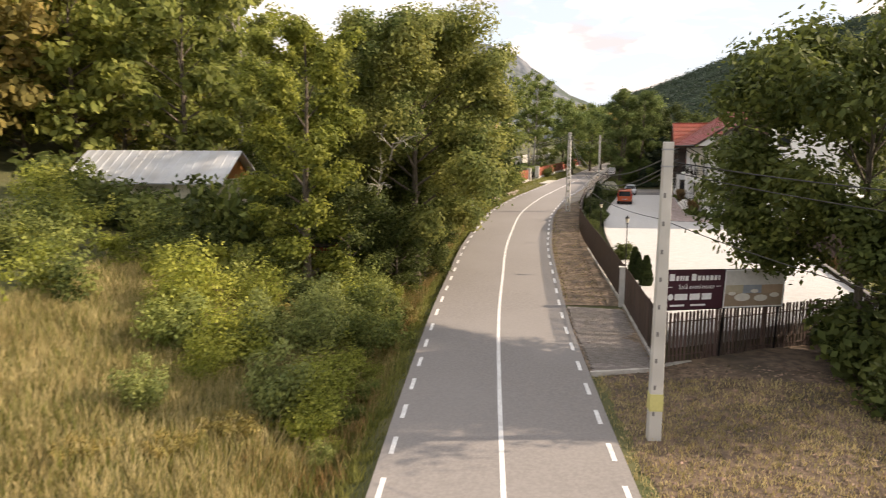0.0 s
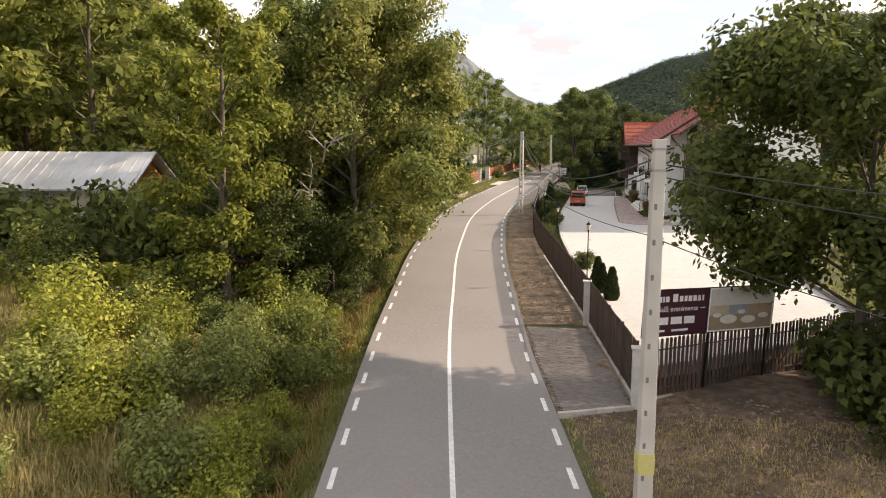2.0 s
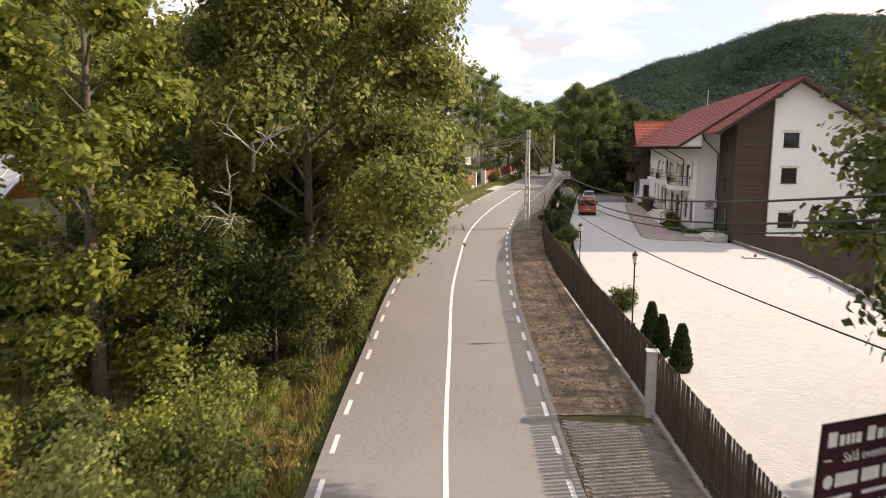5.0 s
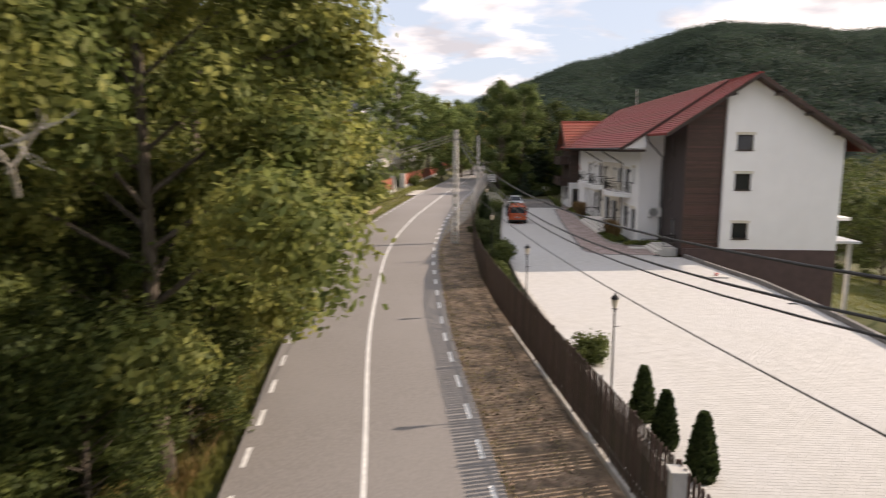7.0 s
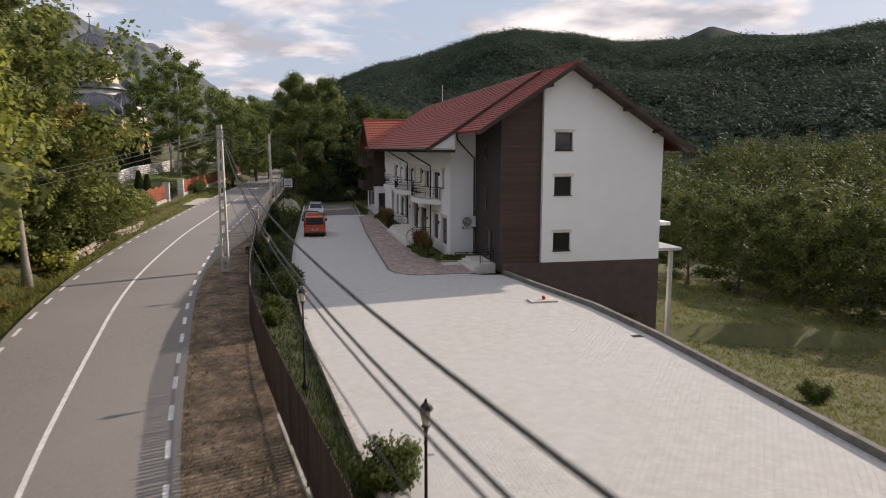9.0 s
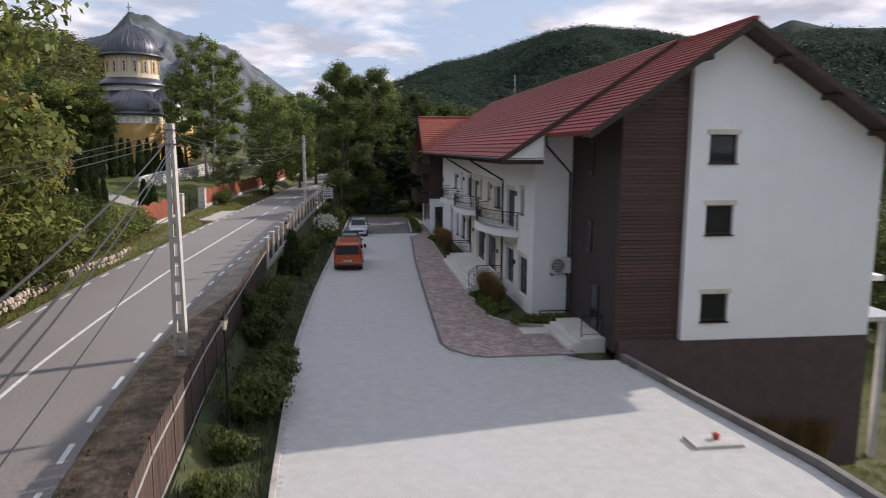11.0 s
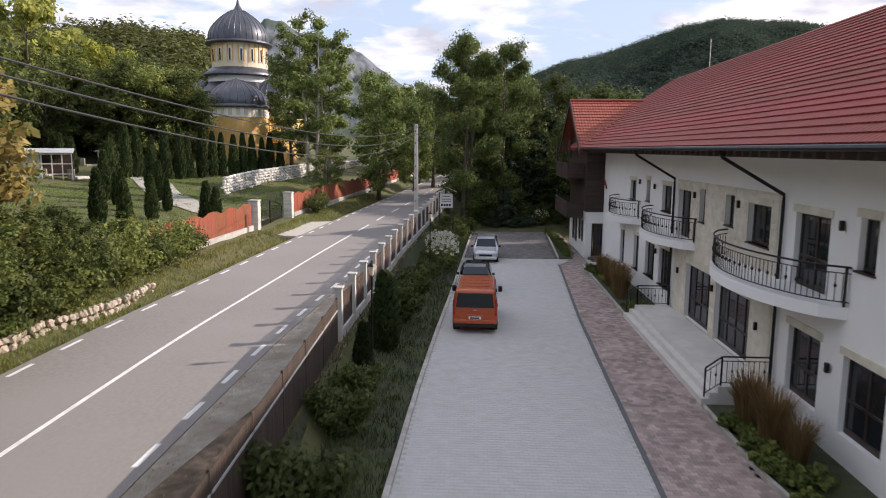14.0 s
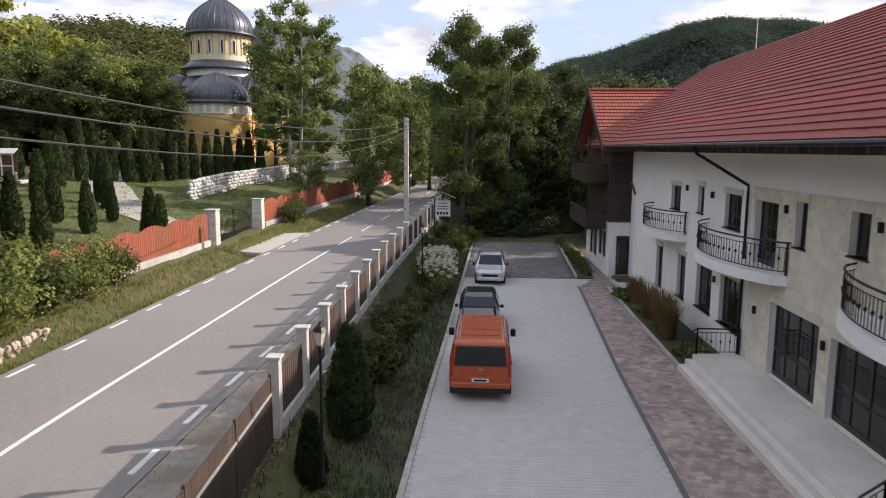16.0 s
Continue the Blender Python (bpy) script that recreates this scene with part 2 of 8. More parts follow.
M_bark_pale = mat("pale_bark", (0.28, 0.26, 0.22), (0.40, 0.37, 0.32), 4.0, 0.95, 0.3, 10, stretch=(1, 1, 3))
M_leaf = leaf_mat("leaf_green", (0.13, 0.17, 0.045), (0.215, 0.245, 0.066))
M_leaf_forest = leaf_mat("leaf_forest", (0.215, 0.26, 0.07), (0.34, 0.36, 0.10), through_light=0.55)
M_walnut = leaf_mat("leaf_walnut", (0.085, 0.115, 0.03), (0.15, 0.18, 0.045))
M_leaf_big = leaf_mat("leaf_olive", (0.12, 0.16, 0.05), (0.245, 0.258, 0.075), through_light=0.52)
M_birch = leaf_mat("light_leaf", (0.105, 0.155, 0.046), (0.19, 0.24, 0.074))
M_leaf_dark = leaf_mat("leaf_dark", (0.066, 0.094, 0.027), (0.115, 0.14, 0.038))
M_leaf_yel = leaf_mat("leaf_yellowing", (0.235, 0.275, 0.052), (0.34, 0.36, 0.08), through_light=0.55)
M_leaf_dry = leaf_mat("leaf_drying", (0.235, 0.205, 0.06), (0.33, 0.265, 0.085))
M_leaf_gray = leaf_mat("leaf_greyish", (0.20, 0.24, 0.075), (0.275, 0.305, 0.10))
M_thuja = leaf_mat("thuja_green", (0.034, 0.058, 0.02), (0.055, 0.08, 0.026), through_light=0.2)
M_fir = leaf_mat("fir_green", (0.03, 0.05, 0.03), (0.05, 0.075, 0.042), through_light=0.15)
# Green cover kept dark so the garden strip looks shaded by the house.
M_cover_shade = leaf_mat("shaded_cover", (0.05, 0.07, 0.022), (0.085, 0.105, 0.03), 0.1, 0.35, 0.2)
M_galv = plain("galvanised_steel", (0.52, 0.51, 0.49), 0.5, 0.3)
M_flower = leaf_mat("white_flower", (0.62, 0.60, 0.48), (0.72, 0.70, 0.60), 0.05, 0.1, 0.2)
M_reed = leaf_mat("dry_ornamental_grass", (0.20, 0.125, 0.05), (0.27, 0.18, 0.08), 0.1, 0.3, 0.3)
M_grass = leaf_mat("dry_grass", (0.34, 0.285, 0.125), (0.46, 0.395, 0.19), 0.1, 0.45, 0.35)
M_lawn = leaf_mat("lawn_green", (0.13, 0.20, 0.042), (0.19, 0.26, 0.065), 0.1, 0.3, 0.4)
M_meadow = leaf_mat("meadow_green", (0.12, 0.145, 0.030), (0.19, 0.185, 0.05), 0.1, 0.4, 0.4)
M_bramble = leaf_mat("rust_bramble", (0.33, 0.215, 0.085), (0.42, 0.34, 0.15), 0.1, 0.45, 0.4)
M_grass_g = leaf_mat("green_grass", (0.155, 0.172, 0.044), (0.225, 0.228, 0.066), 0.1, 0.4, 0.35)
# Hill floor and canopy greens are cooled to include mild aerial haze.
M_hillground_haze = mat("hazed_floor", (0.034, 0.052, 0.036), (0.048, 0.068, 0.044), 0.15, 1.0, 0.5, 0.6)
M_hill_haze = leaf_mat("hazed_canopy", (0.036, 0.058, 0.042), (0.052, 0.076, 0.050), 0.05, 0.10, 0.5)
M_leaf_slope = leaf_mat("leaf_slope", (0.075, 0.095, 0.030), (0.15, 0.15, 0.045), 0.05, 0.3, 0.35)
# Grey limestone tinted slate blue: distance haze is mixed into the rock colour.
M_rock_haze = mat("hazed_rock", (0.045, 0.062, 0.082), (0.15, 0.16, 0.175), 0.02, 0.95, 0.5, 0.08, c=(0.035, 0.055, 0.03), c_scale=0.006, c_amount=1.0)
M_orange = plain("orange_car_paint", (0.50, 0.085, 0.016), 0.3, 0.1, 0.5)
M_silver = plain("silver_car_paint", (0.58, 0.59, 0.61), 0.3, 0.5, 0.6)
M_darkcar = plain("dark_car_paint", (0.022, 0.026, 0.032), 0.25, 0.0, 0.4)
M_rubber = plain("rubber", (0.018, 0.018, 0.018), 0.8)
M_alloy = plain("alloy", (0.35, 0.35, 0.36), 0.35, 0.8)
M_redlight = plain("red_lens", (0.42, 0.02, 0.015), 0.2)
M_lens = plain("clear_lens", (0.65, 0.66, 0.67), 0.15)
M_plate = plain("plate_white", (0.75, 0.75, 0.74), 0.4)
M_bannerdk = plain("maroon_banner", (0.055, 0.012, 0.022), 0.5)
M_ink = plain("white_print", (0.82, 0.82, 0.80), 0.6)
M_wire = plain("cable", (0.03, 0.03, 0.03), 0.6)

# ---- mesh helpers ----


class MB:
    """Collects vertices and faces for one mesh."""

    def __init__(self):
        self.v, self.f = [], []

    def add(self, vs, fs):
        k = len(self.v)
        self.v += [tuple(p) for p in vs]
        self.f += [tuple(i + k for i in q) for q in fs]
        return self

    def box(self, x, y, z, sx, sy, sz, rz=0.0, m=None):
        """Centre x, y; bottom z."""
        c, s = math.cos(rz), math.sin(rz)
        vs = []
        for dz in (0, sz):
            for dx, dy in ((-1, -1), (1, -1), (1, 1), (-1, 1)):
                px, py = dx * sx / 2, dy * sy / 2
                vs.append((x + px * c - py * s, y + px * s + py * c, z + dz))
        if m:
            vs = [m @ Vector(p) for p in vs]
        return self.add(vs, [(3, 2, 1, 0), (4, 5, 6, 7), (0, 1, 5, 4), (1, 2, 6, 5), (2, 3, 7, 6), (3, 0, 4, 7)])

    def span(self, x0, x1, y0, y1, z0, z1):
        return self.box((x0 + x1) / 2, (y0 + y1) / 2, z0, x1 - x0, y1 - y0, z1 - z0)

    def prism(self, poly, z0, z1):
        """Polygon of (x, y), anticlockwise, from z0 to z1 (numbers or functions of x, y)."""
        f0 = z0 if callable(z0) else (lambda x, y: z0)
        f1 = z1 if callable(z1) else (lambda x, y: z1)
        n = len(poly)
        vs = [(x, y, f0(x, y)) for x, y in poly] + [(x, y, f1(x, y)) for x, y in poly]
        return self.add(vs, [tuple(range(n - 1, -1, -1)), tuple(range(n, 2 * n))] + [(i, (i + 1) % n, n + (i + 1) % n, n + i) for i in range(n)])

    def loft(self, rings, closed=True, caps=True):
        """Joins rings of equal length."""
        k, n = len(self.v), len(rings[0])
        for r in rings:
            self.v += [tuple(p) for p in r]
        for a in range(len(rings) - 1):
            for i in range(n if closed else n - 1):
                j = (i + 1) % n
                self.f.append((k + a * n + i, k + a * n + j, k + (a + 1) * n + j, k + (a + 1) * n + i))
        if caps and closed:
            self.f.append(tuple(k + i for i in range(n - 1, -1, -1)))
            self.f.append(tuple(k + (len(rings) - 1) * n + i for i in range(n)))
        return self

    def tube(self, pts, rad, n=8, caps=True):
        pts = [Vector(p) for p in pts]
        rad = rad if isinstance(rad, (list, tuple)) else [rad] * len(pts)
        rings = []
        for i, p in enumerate(pts):
            d = (pts[min(i + 1, len(pts) - 1)] - pts[max(i - 1, 0)]).normalized()
            u = d.orthogonal().normalized() if abs(d.z) > 0.9 else d.cross(Vector((0, 0, 1))).normalized()
            if abs(d.z) > 0.9:
                u = (Vector((1, 0, 0)) - d * d.x).normalized()
            w = d.cross(u)
            rings.append([p + (u * math.cos(a) + w * math.sin(a)) * rad[i] for a in (2 * math.pi * k / n for k in range(n))])
        return self.loft(rings, True, caps)

    def lathe(self, prof, x, y, n=24, a0=0.0, a1=2 * math.pi):
        """prof: (radius, z) from bottom to top."""
        full = abs(a1 - a0 - 2 * math.pi) < 1e-6
        k = n if full else n + 1
        rings = [[(x + max(r, 0.001) * math.cos(a0 + (a1 - a0) * i / n), y + max(r, 0.001) * math.sin(a0 + (a1 - a0) * i / n), z) for i in range(k)] for r, z in prof]
        return self.loft(rings, full, full)

    def obj(self, name, material, parent=None, label="", smooth=False, bevel=0.0):
        me = bpy.data.meshes.new(name)
        me.from_pydata(self.v, [], self.f)
        if smooth:
            me.polygons.foreach_set("use_smooth", [True] * len(me.polygons))
        me.materials.append(material)
        ob = new(name, me)
        if parent:
            ob.parent = parent
        if label:
            ob["label"] = label
        if bevel:
            b = ob.modifiers.new("bevel", "BEVEL")
            b.width, b.segments, b.limit_method = bevel, 2, "ANGLE"
        return ob


def soup(name, verts, quads, material, parent=None):
    """Large mesh from arrays: verts (n, 3), quads (m, k)."""
    me = bpy.data.meshes.new(name)
    m, k = quads.shape
    me.vertices.add(len(verts))
    me.vertices.foreach_set("co", np.ascontiguousarray(verts, dtype=np.float32).ravel())
    me.loops.add(m * k)
    me.loops.foreach_set("vertex_index", np.ascontiguousarray(quads, dtype=np.int32).ravel())
    me.polygons.add(m)
    me.polygons.foreach_set("loop_start", np.arange(m, dtype=np.int32) * k)
    me.polygons.foreach_set("use_smooth", [False] * m)
    me.update(calc_edges=True)
    me.materials.append(material)
    ob = new(name, me)
    if parent:
        ob.parent = parent
    return ob


def thing(name, label, category, group="", at=(0, 0, 0)):
    e = new(name)
    e.location = at
    e.empty_display_size = 0.3
    return tagged(e, label, category, group)


def lerp_table(xs, ys):
    return lambda v: float(np.interp(v, xs, ys))


# ---- plan ----
road_z = lerp_table([-40, 15, 32, 55, 75, 92, 117, 160, 230, 400], [-0.4, 0.2, 0.5, 1.5, 2.35, 2.75, 3.2, 4.0, 5.5, 9])
_cx = np.interp(np.arange(-60, 421, 1.0), [-60, 0, 17, 24, 34.5, 46, 51, 57, 70, 80, 92, 100, 111, 128, 149, 163, 187, 230, 420],
                [14, 0.6, -2.9, -4.3, -6.3, -8.05, -8.9, -9.6, -10.9, -11.15, -10.95, -10.5, -9.95, -8.8, -7.1, -6.2, -4.2, 0, 24])
_cx = np.convolve(np.pad(_cx, 4, mode="edge"), np.ones(9) / 9, "valid")
road_x = lerp_table(np.arange(-60, 421, 1.0), _cx)
fence_x = lerp_table([28, 30.5, 37.5, 45, 50.5, 58.5, 64.5, 73.5, 92, 110, 128, 150], [1.55, 1.2, 0.1, -1.2, -2.15, -3.5, -4.25, -4.8, -5.25, -5.0, -4.2, -3.0])
park_w = lerp_table([30, 45.5, 53.5, 63.5, 68, 80, 90, 98, 105, 137], [1.9, -0.1, -0.87, -1.75, -2.0, -2.5, -2.35, -2.1, -1.8, -0.7])
park_e = lerp_table([30, 45, 52, 60, 66, 72, 76], [12.2, 12.5, 12.7, 12.85, 12.6, 11.5, 10.9])
PARK = 1.5


def ease(a, b, x):
    t = min(max((x - a) / (b - a), 0.0), 1.0)
    return t * t * (3 - 2 * t)


def ground_z(x, y):
    r, d = road_z(y), x - road_x(y)
    n = noise.noise((x * 0.13, y * 0.13, 0.0)) * 0.35 + noise.noise((x * 0.5, y * 0.5, 3.0)) * 0.12
    if d < 0:
        south = 1 - ease(78, 92, y)
        near = r - 0.25 * ease(3.4, 3.9, -d) - 0.55 * south * ease(4.2, 5.4, -d) + 1.1 * south * ease(5.6, 8.5, -d)
        near += (1 - south) * (0.55 * ease(4.6, 6.0, -d) + 0.35 * ease(6.0, 9.0, -d))
        far = max(-d - 9, 0)
        up = south * (0.22 * far) + (1 - south) * (0.10 * far)
        up = up if up < 8 else 8 + (up - 8) * 1.2
        return near + up + n * ease(4, 9, -d)
    fx = fence_x(min(max(y, 28), 150))
    side = x - fx
    if y < 27 or (x > 1.4 and y < 29.4 + (x - 1.6) * 0.72 and x < 30):
        base = r - 0.12 * ease(3.4, 4.0, d) + 0.25 * ease(5, 12, d)
        return base - 5.5 * ease(16, 45, x) + n * ease(4.5, 9, d)
    if side < 0.3:
        return r - 0.06 * ease(3.4, 4.0, d)
    west = min(r - 0.15, 1.3 + max(r - 1.7, 0) * 0.5)
    z = west + (PARK - 0.22 - west) * ease(0.3, max(park_w(y) - fx, 1.2), side)
    if y > 128:
        z += (r * 0.55 - 0.3) * ease(128, 160, y)
    edge = park_e(min(y, 76)) if y < 77.5 else 23.0
    if y > 122:
        edge = 23
    z -= float(np.interp(y, [50, 66], [2.2, 4.4])) * ease(edge, edge + 0.9, x) if y < 77.5 else 4.4 * ease(12, 14, x)
    z -= 2.6 * ease(edge + 1, edge + 32, x)
    return z + n * 0.6 * ease(edge + 1, edge + 6, x)


# ---- terrain ----
def axis_steps(lo, hi, fine_lo, fine_hi, fine):
    a = list(np.arange(fine_lo, fine_hi + 0.01, fine))
    s, v = fine, fine_hi
    while v < hi:
        s *= 1.22
        v += s
        a.append(v)
    s, v = fine, fine_lo
    while v > lo:
        s *= 1.22
        v -= s
        a.insert(0, v)
    return a


def build_ground():
    xs, ys = axis_steps(-3500, 3500, -26, 26, 0.7), axis_steps(-2500, 4000, -4, 160, 0.9)
    nx = len(xs)
    vs = np.array([(x, y, ground_z(max(min(x, 90), -75), max(min(y, 300), -40))) for y in ys for x in xs])
    i = np.arange(len(ys) - 1)[:, None] * nx + np.arange(nx - 1)[None, :]
    q = np.stack([i, i + 1, i + nx + 1, i + nx], -1).reshape(-1, 4)
    ob = soup("ground", vs, q, M_ground)
    ob.data.polygons.foreach_set("use_smooth", [True] * len(q))
    return tagged(ob, "grassy uneven ground with dry yellow patches", "ground", kind="structure")


build_ground()


def ribbon(name, material, y0, y1, d0, d1, lift, step=1.0, thick=0.0, parent=None, label=""):
    """A strip along the road between offsets d0 and d1 from its centre line."""
    m = MB()
    k = max(int(math.ceil((y1 - y0) / step)), 1)
    rows = []
    for i in range(k + 1):
        y = y0 + (y1 - y0) * i / k
        s = (road_x(y + 0.5) - road_x(y - 0.5))
        u = 1 / math.hypot(1, s)
        rows.append([(road_x(y) + d * u, y - d * s * u, road_z(y) + lift) for d in (d0, d1(y) if callable(d1) else d1)])
    for r in rows:
        m.v += r
    m.f = [(2 * i, 2 * i + 1, 2 * i + 3, 2 * i + 2) for i in range(k)]
    if thick:
        n = len(m.v)
        m.v += [(x, y, z - thick) for x, y, z in m.v]
        m.f += [(2 * i + 2 + n, 2 * i + 3 + n, 2 * i + 1 + n, 2 * i + n) for i in range(k)]
        m.f += [(2 * i, 2 * i + 2, 2 * i + 2 + n, 2 * i + n) for i in range(k)] + [(2 * i + 3, 2 * i + 1, 2 * i + 1 + n, 2 * i + 3 + n) for i in range(k)]
    return m.obj(name, material, parent, label)


road = tagged(ribbon("road", M_asphalt, -40, 330, -3.6, 3.6, 0.04, 1.0, 0.3), "worn grey two-lane asphalt road with a bend", "road", kind="structure")
ribbon("centre_line", M_paint, -40, 118, -0.075, 0.075, 0.046, 1.0, 0, road, "solid white centre line")
for i in range(16):
    ribbon("centre_dash", M_paint, 120 + i * 6.5, 123.6 + i * 6.5, -0.07, 0.07, 0.046, 1.0, 0, road)
for side in (-1, 1):
    for i in range(75):
        y = 6 + i * 2.55
        ribbon("edge_dash", M_paint, y, y + 1.15, side * 3.28 - 0.075, side * 3.28 + 0.075, 0.046, 1.2, 0, road)
ribbon("verge", M_verge, 36.8, 150, 3.6, lambda y: fence_x(y) - road_x(y) - 0.06, 0.012, 1.0, 0).matrix_world = Matrix.Identity(4)
tagged(bpy.data.objects["verge"], "bare brown dirt verge between road and fence", "verge", kind="structure")

stone_verge = tagged(ribbon("gravel_verge", mat("stone_dust", (0.30, 0.265, 0.22), (0.40, 0.36, 0.31), 4.0, 0.95, 0.5, 16, c=(0.20, 0.165, 0.125), c_scale=0.8, c_amount=0.7), 74, 150, 3.62, lambda y: 3.64 + (min(5.3, fence_x(y) - road_x(y) - 0.1) - 3.64) * ease(76, 92, y), 0.022, 1.0, 0), "pale stone-dust verge between road and fence", "verge", kind="structure")

# ---- car park and paths ----
def edge_poly(fw, fe, y0, y1, step=2.0):
    ys = [y0 + (y1 - y0) * i / max(int((y1 - y0) / step), 1) for i in range(max(int((y1 - y0) / step), 1) + 1)]
    return [(fe(y), y) for y in ys] + [(fw(y), y) for y in reversed(ys)]


car_park = tagged(MB().prism(edge_poly(park_w, lambda y: park_e(y) if y < 76 else 8.9, 36.4, 119.0), PARK - 0.3, PARK - 0.004).obj("car_park", M_joint),
                  "pale grey block-paved car park beside the guesthouse", "paving", kind="structure")


MB().prism([(2.05, 29.3), (12.2, 36.35), (12.2, 36.4), (park_w(36.4), 36.4)], PARK - 0.5, PARK - 0.004).obj("corner_paving", M_joint, car_park)


def path_west(y):
    return float(np.interp(y, [77.2, 77.8, 79.2, 83, 92, 101, 116], [4.9, 4.2, 3.9, 4.0, 4.28, 4.6, 5.45]))


def pave(name, x0, x1, y0, y1, lx, ly, inside, z, material, parent, stagger=True, h=0.008, gap=0.004):
    """Joined paving blocks, each with its own edges."""
    rows = []
    for j in range(int((y1 - y0) / ly)):
        for i in range(int((x1 - x0) / lx)):
            x, y = x0 + (i + (0.5 if stagger and j % 2 else 0)) * lx, y0 + j * ly
            if inside(x + lx / 2, y + ly / 2):
                rows.append((x, y))
    a = np.array(rows)
    n = len(a)
    rng = np.random.RandomState(5)
    zz = z + rng.uniform(-0.0004, 0.0004, n)
    g, b = gap / 2, 0.002
    v = np.zeros((n, 8, 3))
    for k, (ex, ey) in enumerate(((g, g), (lx - g, g), (lx - g, ly - g), (g, ly - g))):
        v[:, k, 0], v[:, k, 1], v[:, k, 2] = a[:, 0] + ex, a[:, 1] + ey, zz - h
        v[:, k + 4, 0] = a[:, 0] + ex + (b if ex < lx / 2 else -b)
        v[:, k + 4, 1] = a[:, 1] + ey + (b if ey < ly / 2 else -b)
        v[:, k + 4, 2] = zz
    f = np.array([(4, 5, 6, 7), (0, 1, 5, 4), (1, 2, 6, 5), (2, 3, 7, 6), (3, 0, 4, 7)])
    q = (np.arange(n)[:, None, None] * 8 + f[None]).reshape(-1, 4)
    return tagged(soup(name, v.reshape(-1, 3), q, material, parent), kind="stuff")


def on_path(x, y):
    return 77.0 < y < 116.5 and path_west(y) < x < (float(np.interp(y, [85, 90, 101, 116], [6.68, 6.84, 6.84, 7.0])) if y > 85 else 9.3)


def on_park(x, y):
    e = park_e(y) if y < 76 else 8.8
    if y < 36.5:
        return park_w(y) + 0.12 < x < 1.9 + (y - 29.4) * 1.42
    return park_w(y) + 0.12 < x < e - 0.1 and not (y > 76.8 and path_west(max(y, 77.2)) - 0.12 < x and y < 117)


pave("paving_blocks", -3.4, 13.2, 29.4, 119.0, 0.24, 0.16, on_park, PARK, M_paver, car_park)
walkway = tagged(MB().prism([(5.6, 116.55), (7.7, 116.55), (7.7, 136.4), (7.35, 136.4), (6.85, 120)], PARK - 0.3, PARK - 0.004).obj("walkway", M_brownwall), "brown paved walk along the timber wing", "path", kind="structure")
def yard_e(y):
    return 5.75 + (y - 119.0) * 0.044


yard = tagged(MB().prism(edge_poly(park_w, yard_e, 119.01, 136.5), PARK - 0.3, PARK - 0.004).obj("yard", M_patch), "cobbled yard beyond the car park, shade put into its dark stones", "paving", kind="structure")
pave("cobbles", -2.4, 6.6, 119.05, 136.5, 0.36, 0.26, lambda x, y: park_w(y) + 0.1 < x < yard_e(y) - 0.25, PARK + 0.01, M_paver_shade, yard, gap=0.03, h=0.014)
pave("walk_blocks", 5.6, 7.7, 116.6, 141, 0.2, 0.2, lambda x, y: y < 136 and x > 5.7 + min((y - 116.5) * 0.33, 1.1) + max(y - 120, 0) * 0.03, PARK + 0.003, M_paver_brown, walkway)
path = tagged(MB().prism([(path_west(y), y) for y in (116.5, 101, 92, 83, 79.2, 77.8, 77.2)] + [(5.6, 76.9), (9.4, 76.9), (9.4, 81.5), (6.8, 84.5), (7.1, 116.5)], PARK - 0.3, PARK - 0.004).obj("path", M_brownwall), "reddish-brown paved footpath along the guesthouse", "path", kind="structure")
pave("path_blocks", 3.8, 9.4, 77.0, 116.5, 0.2, 0.2, on_path, PARK + 0.005, M_paver_brown, path)
m = MB()
pw = [(path_west(y), y) for y in np.linspace(116.5, 77.2, 40)] + [(5.6, 76.9), (9.3, 76.9)]
for (xa, ya), (xb, yb) in zip(pw, pw[1:]):
    m.box((xa + xb) / 2, (ya + yb) / 2, PARK - 0.2, 0.14, math.hypot(xb - xa, yb - ya) + 0.02, 0.212, math.atan2(yb - ya, xb - xa) - math.pi / 2)
m.obj("edging", plain("dark_edging", (0.13, 0.13, 0.135), 0.85), path, "dark grey edging strip")


def kerb_run(name, pts, w, h, z, label, material=M_kerb):
    m = MB()
    for (xa, ya), (xb, yb) in zip(pts, pts[1:]):
        n = max(int(math.hypot(xb - xa, yb - ya) / 1.0), 1)
        for i in range(n):
            xm, ym = xa + (xb - xa) * (i + 0.5) / n, ya + (yb - ya) * (i + 0.5) / n
            zz = z(xm, ym) if callable(z) else z
            m.box(xm, ym, zz, w, math.hypot(xb - xa, yb - ya) / n - 0.012, h, math.atan2(yb - ya, xb - xa) - math.pi / 2)
    return tagged(m.obj(name, material, bevel=0.012), label, "kerb", kind="structure")


kerb_run("kerb_1", [(park_w(y), y) for y in np.arange(34, 142, 3.0)], 0.16, 0.42, PARK - 0.36, "pale concrete kerb between car park and planted strip")
kerb_run("retaining_wall", [(park_e(y) + 0.12, y) for y in (33, 40, 45, 52, 60, 66, 72, 76)], 0.24, 3.4, PARK - 3.15, "low dark concrete retaining wall at the car park edge", M_edge)
kerb_run("kerb_2", [(7.06, 116), (6.9, 101.8)], 0.12, 0.34, PARK - 0.2, "concrete kerb of the flower bed")
kerb_run("kerb_3", [(6.78, 89.6), (6.76, 84.9), (6.95, 83.2), (7.7, 82.0), (8.6, 81.5), (9.6, 81.3)], 0.12, 0.34, PARK - 0.2, "concrete kerb of the flower bed")
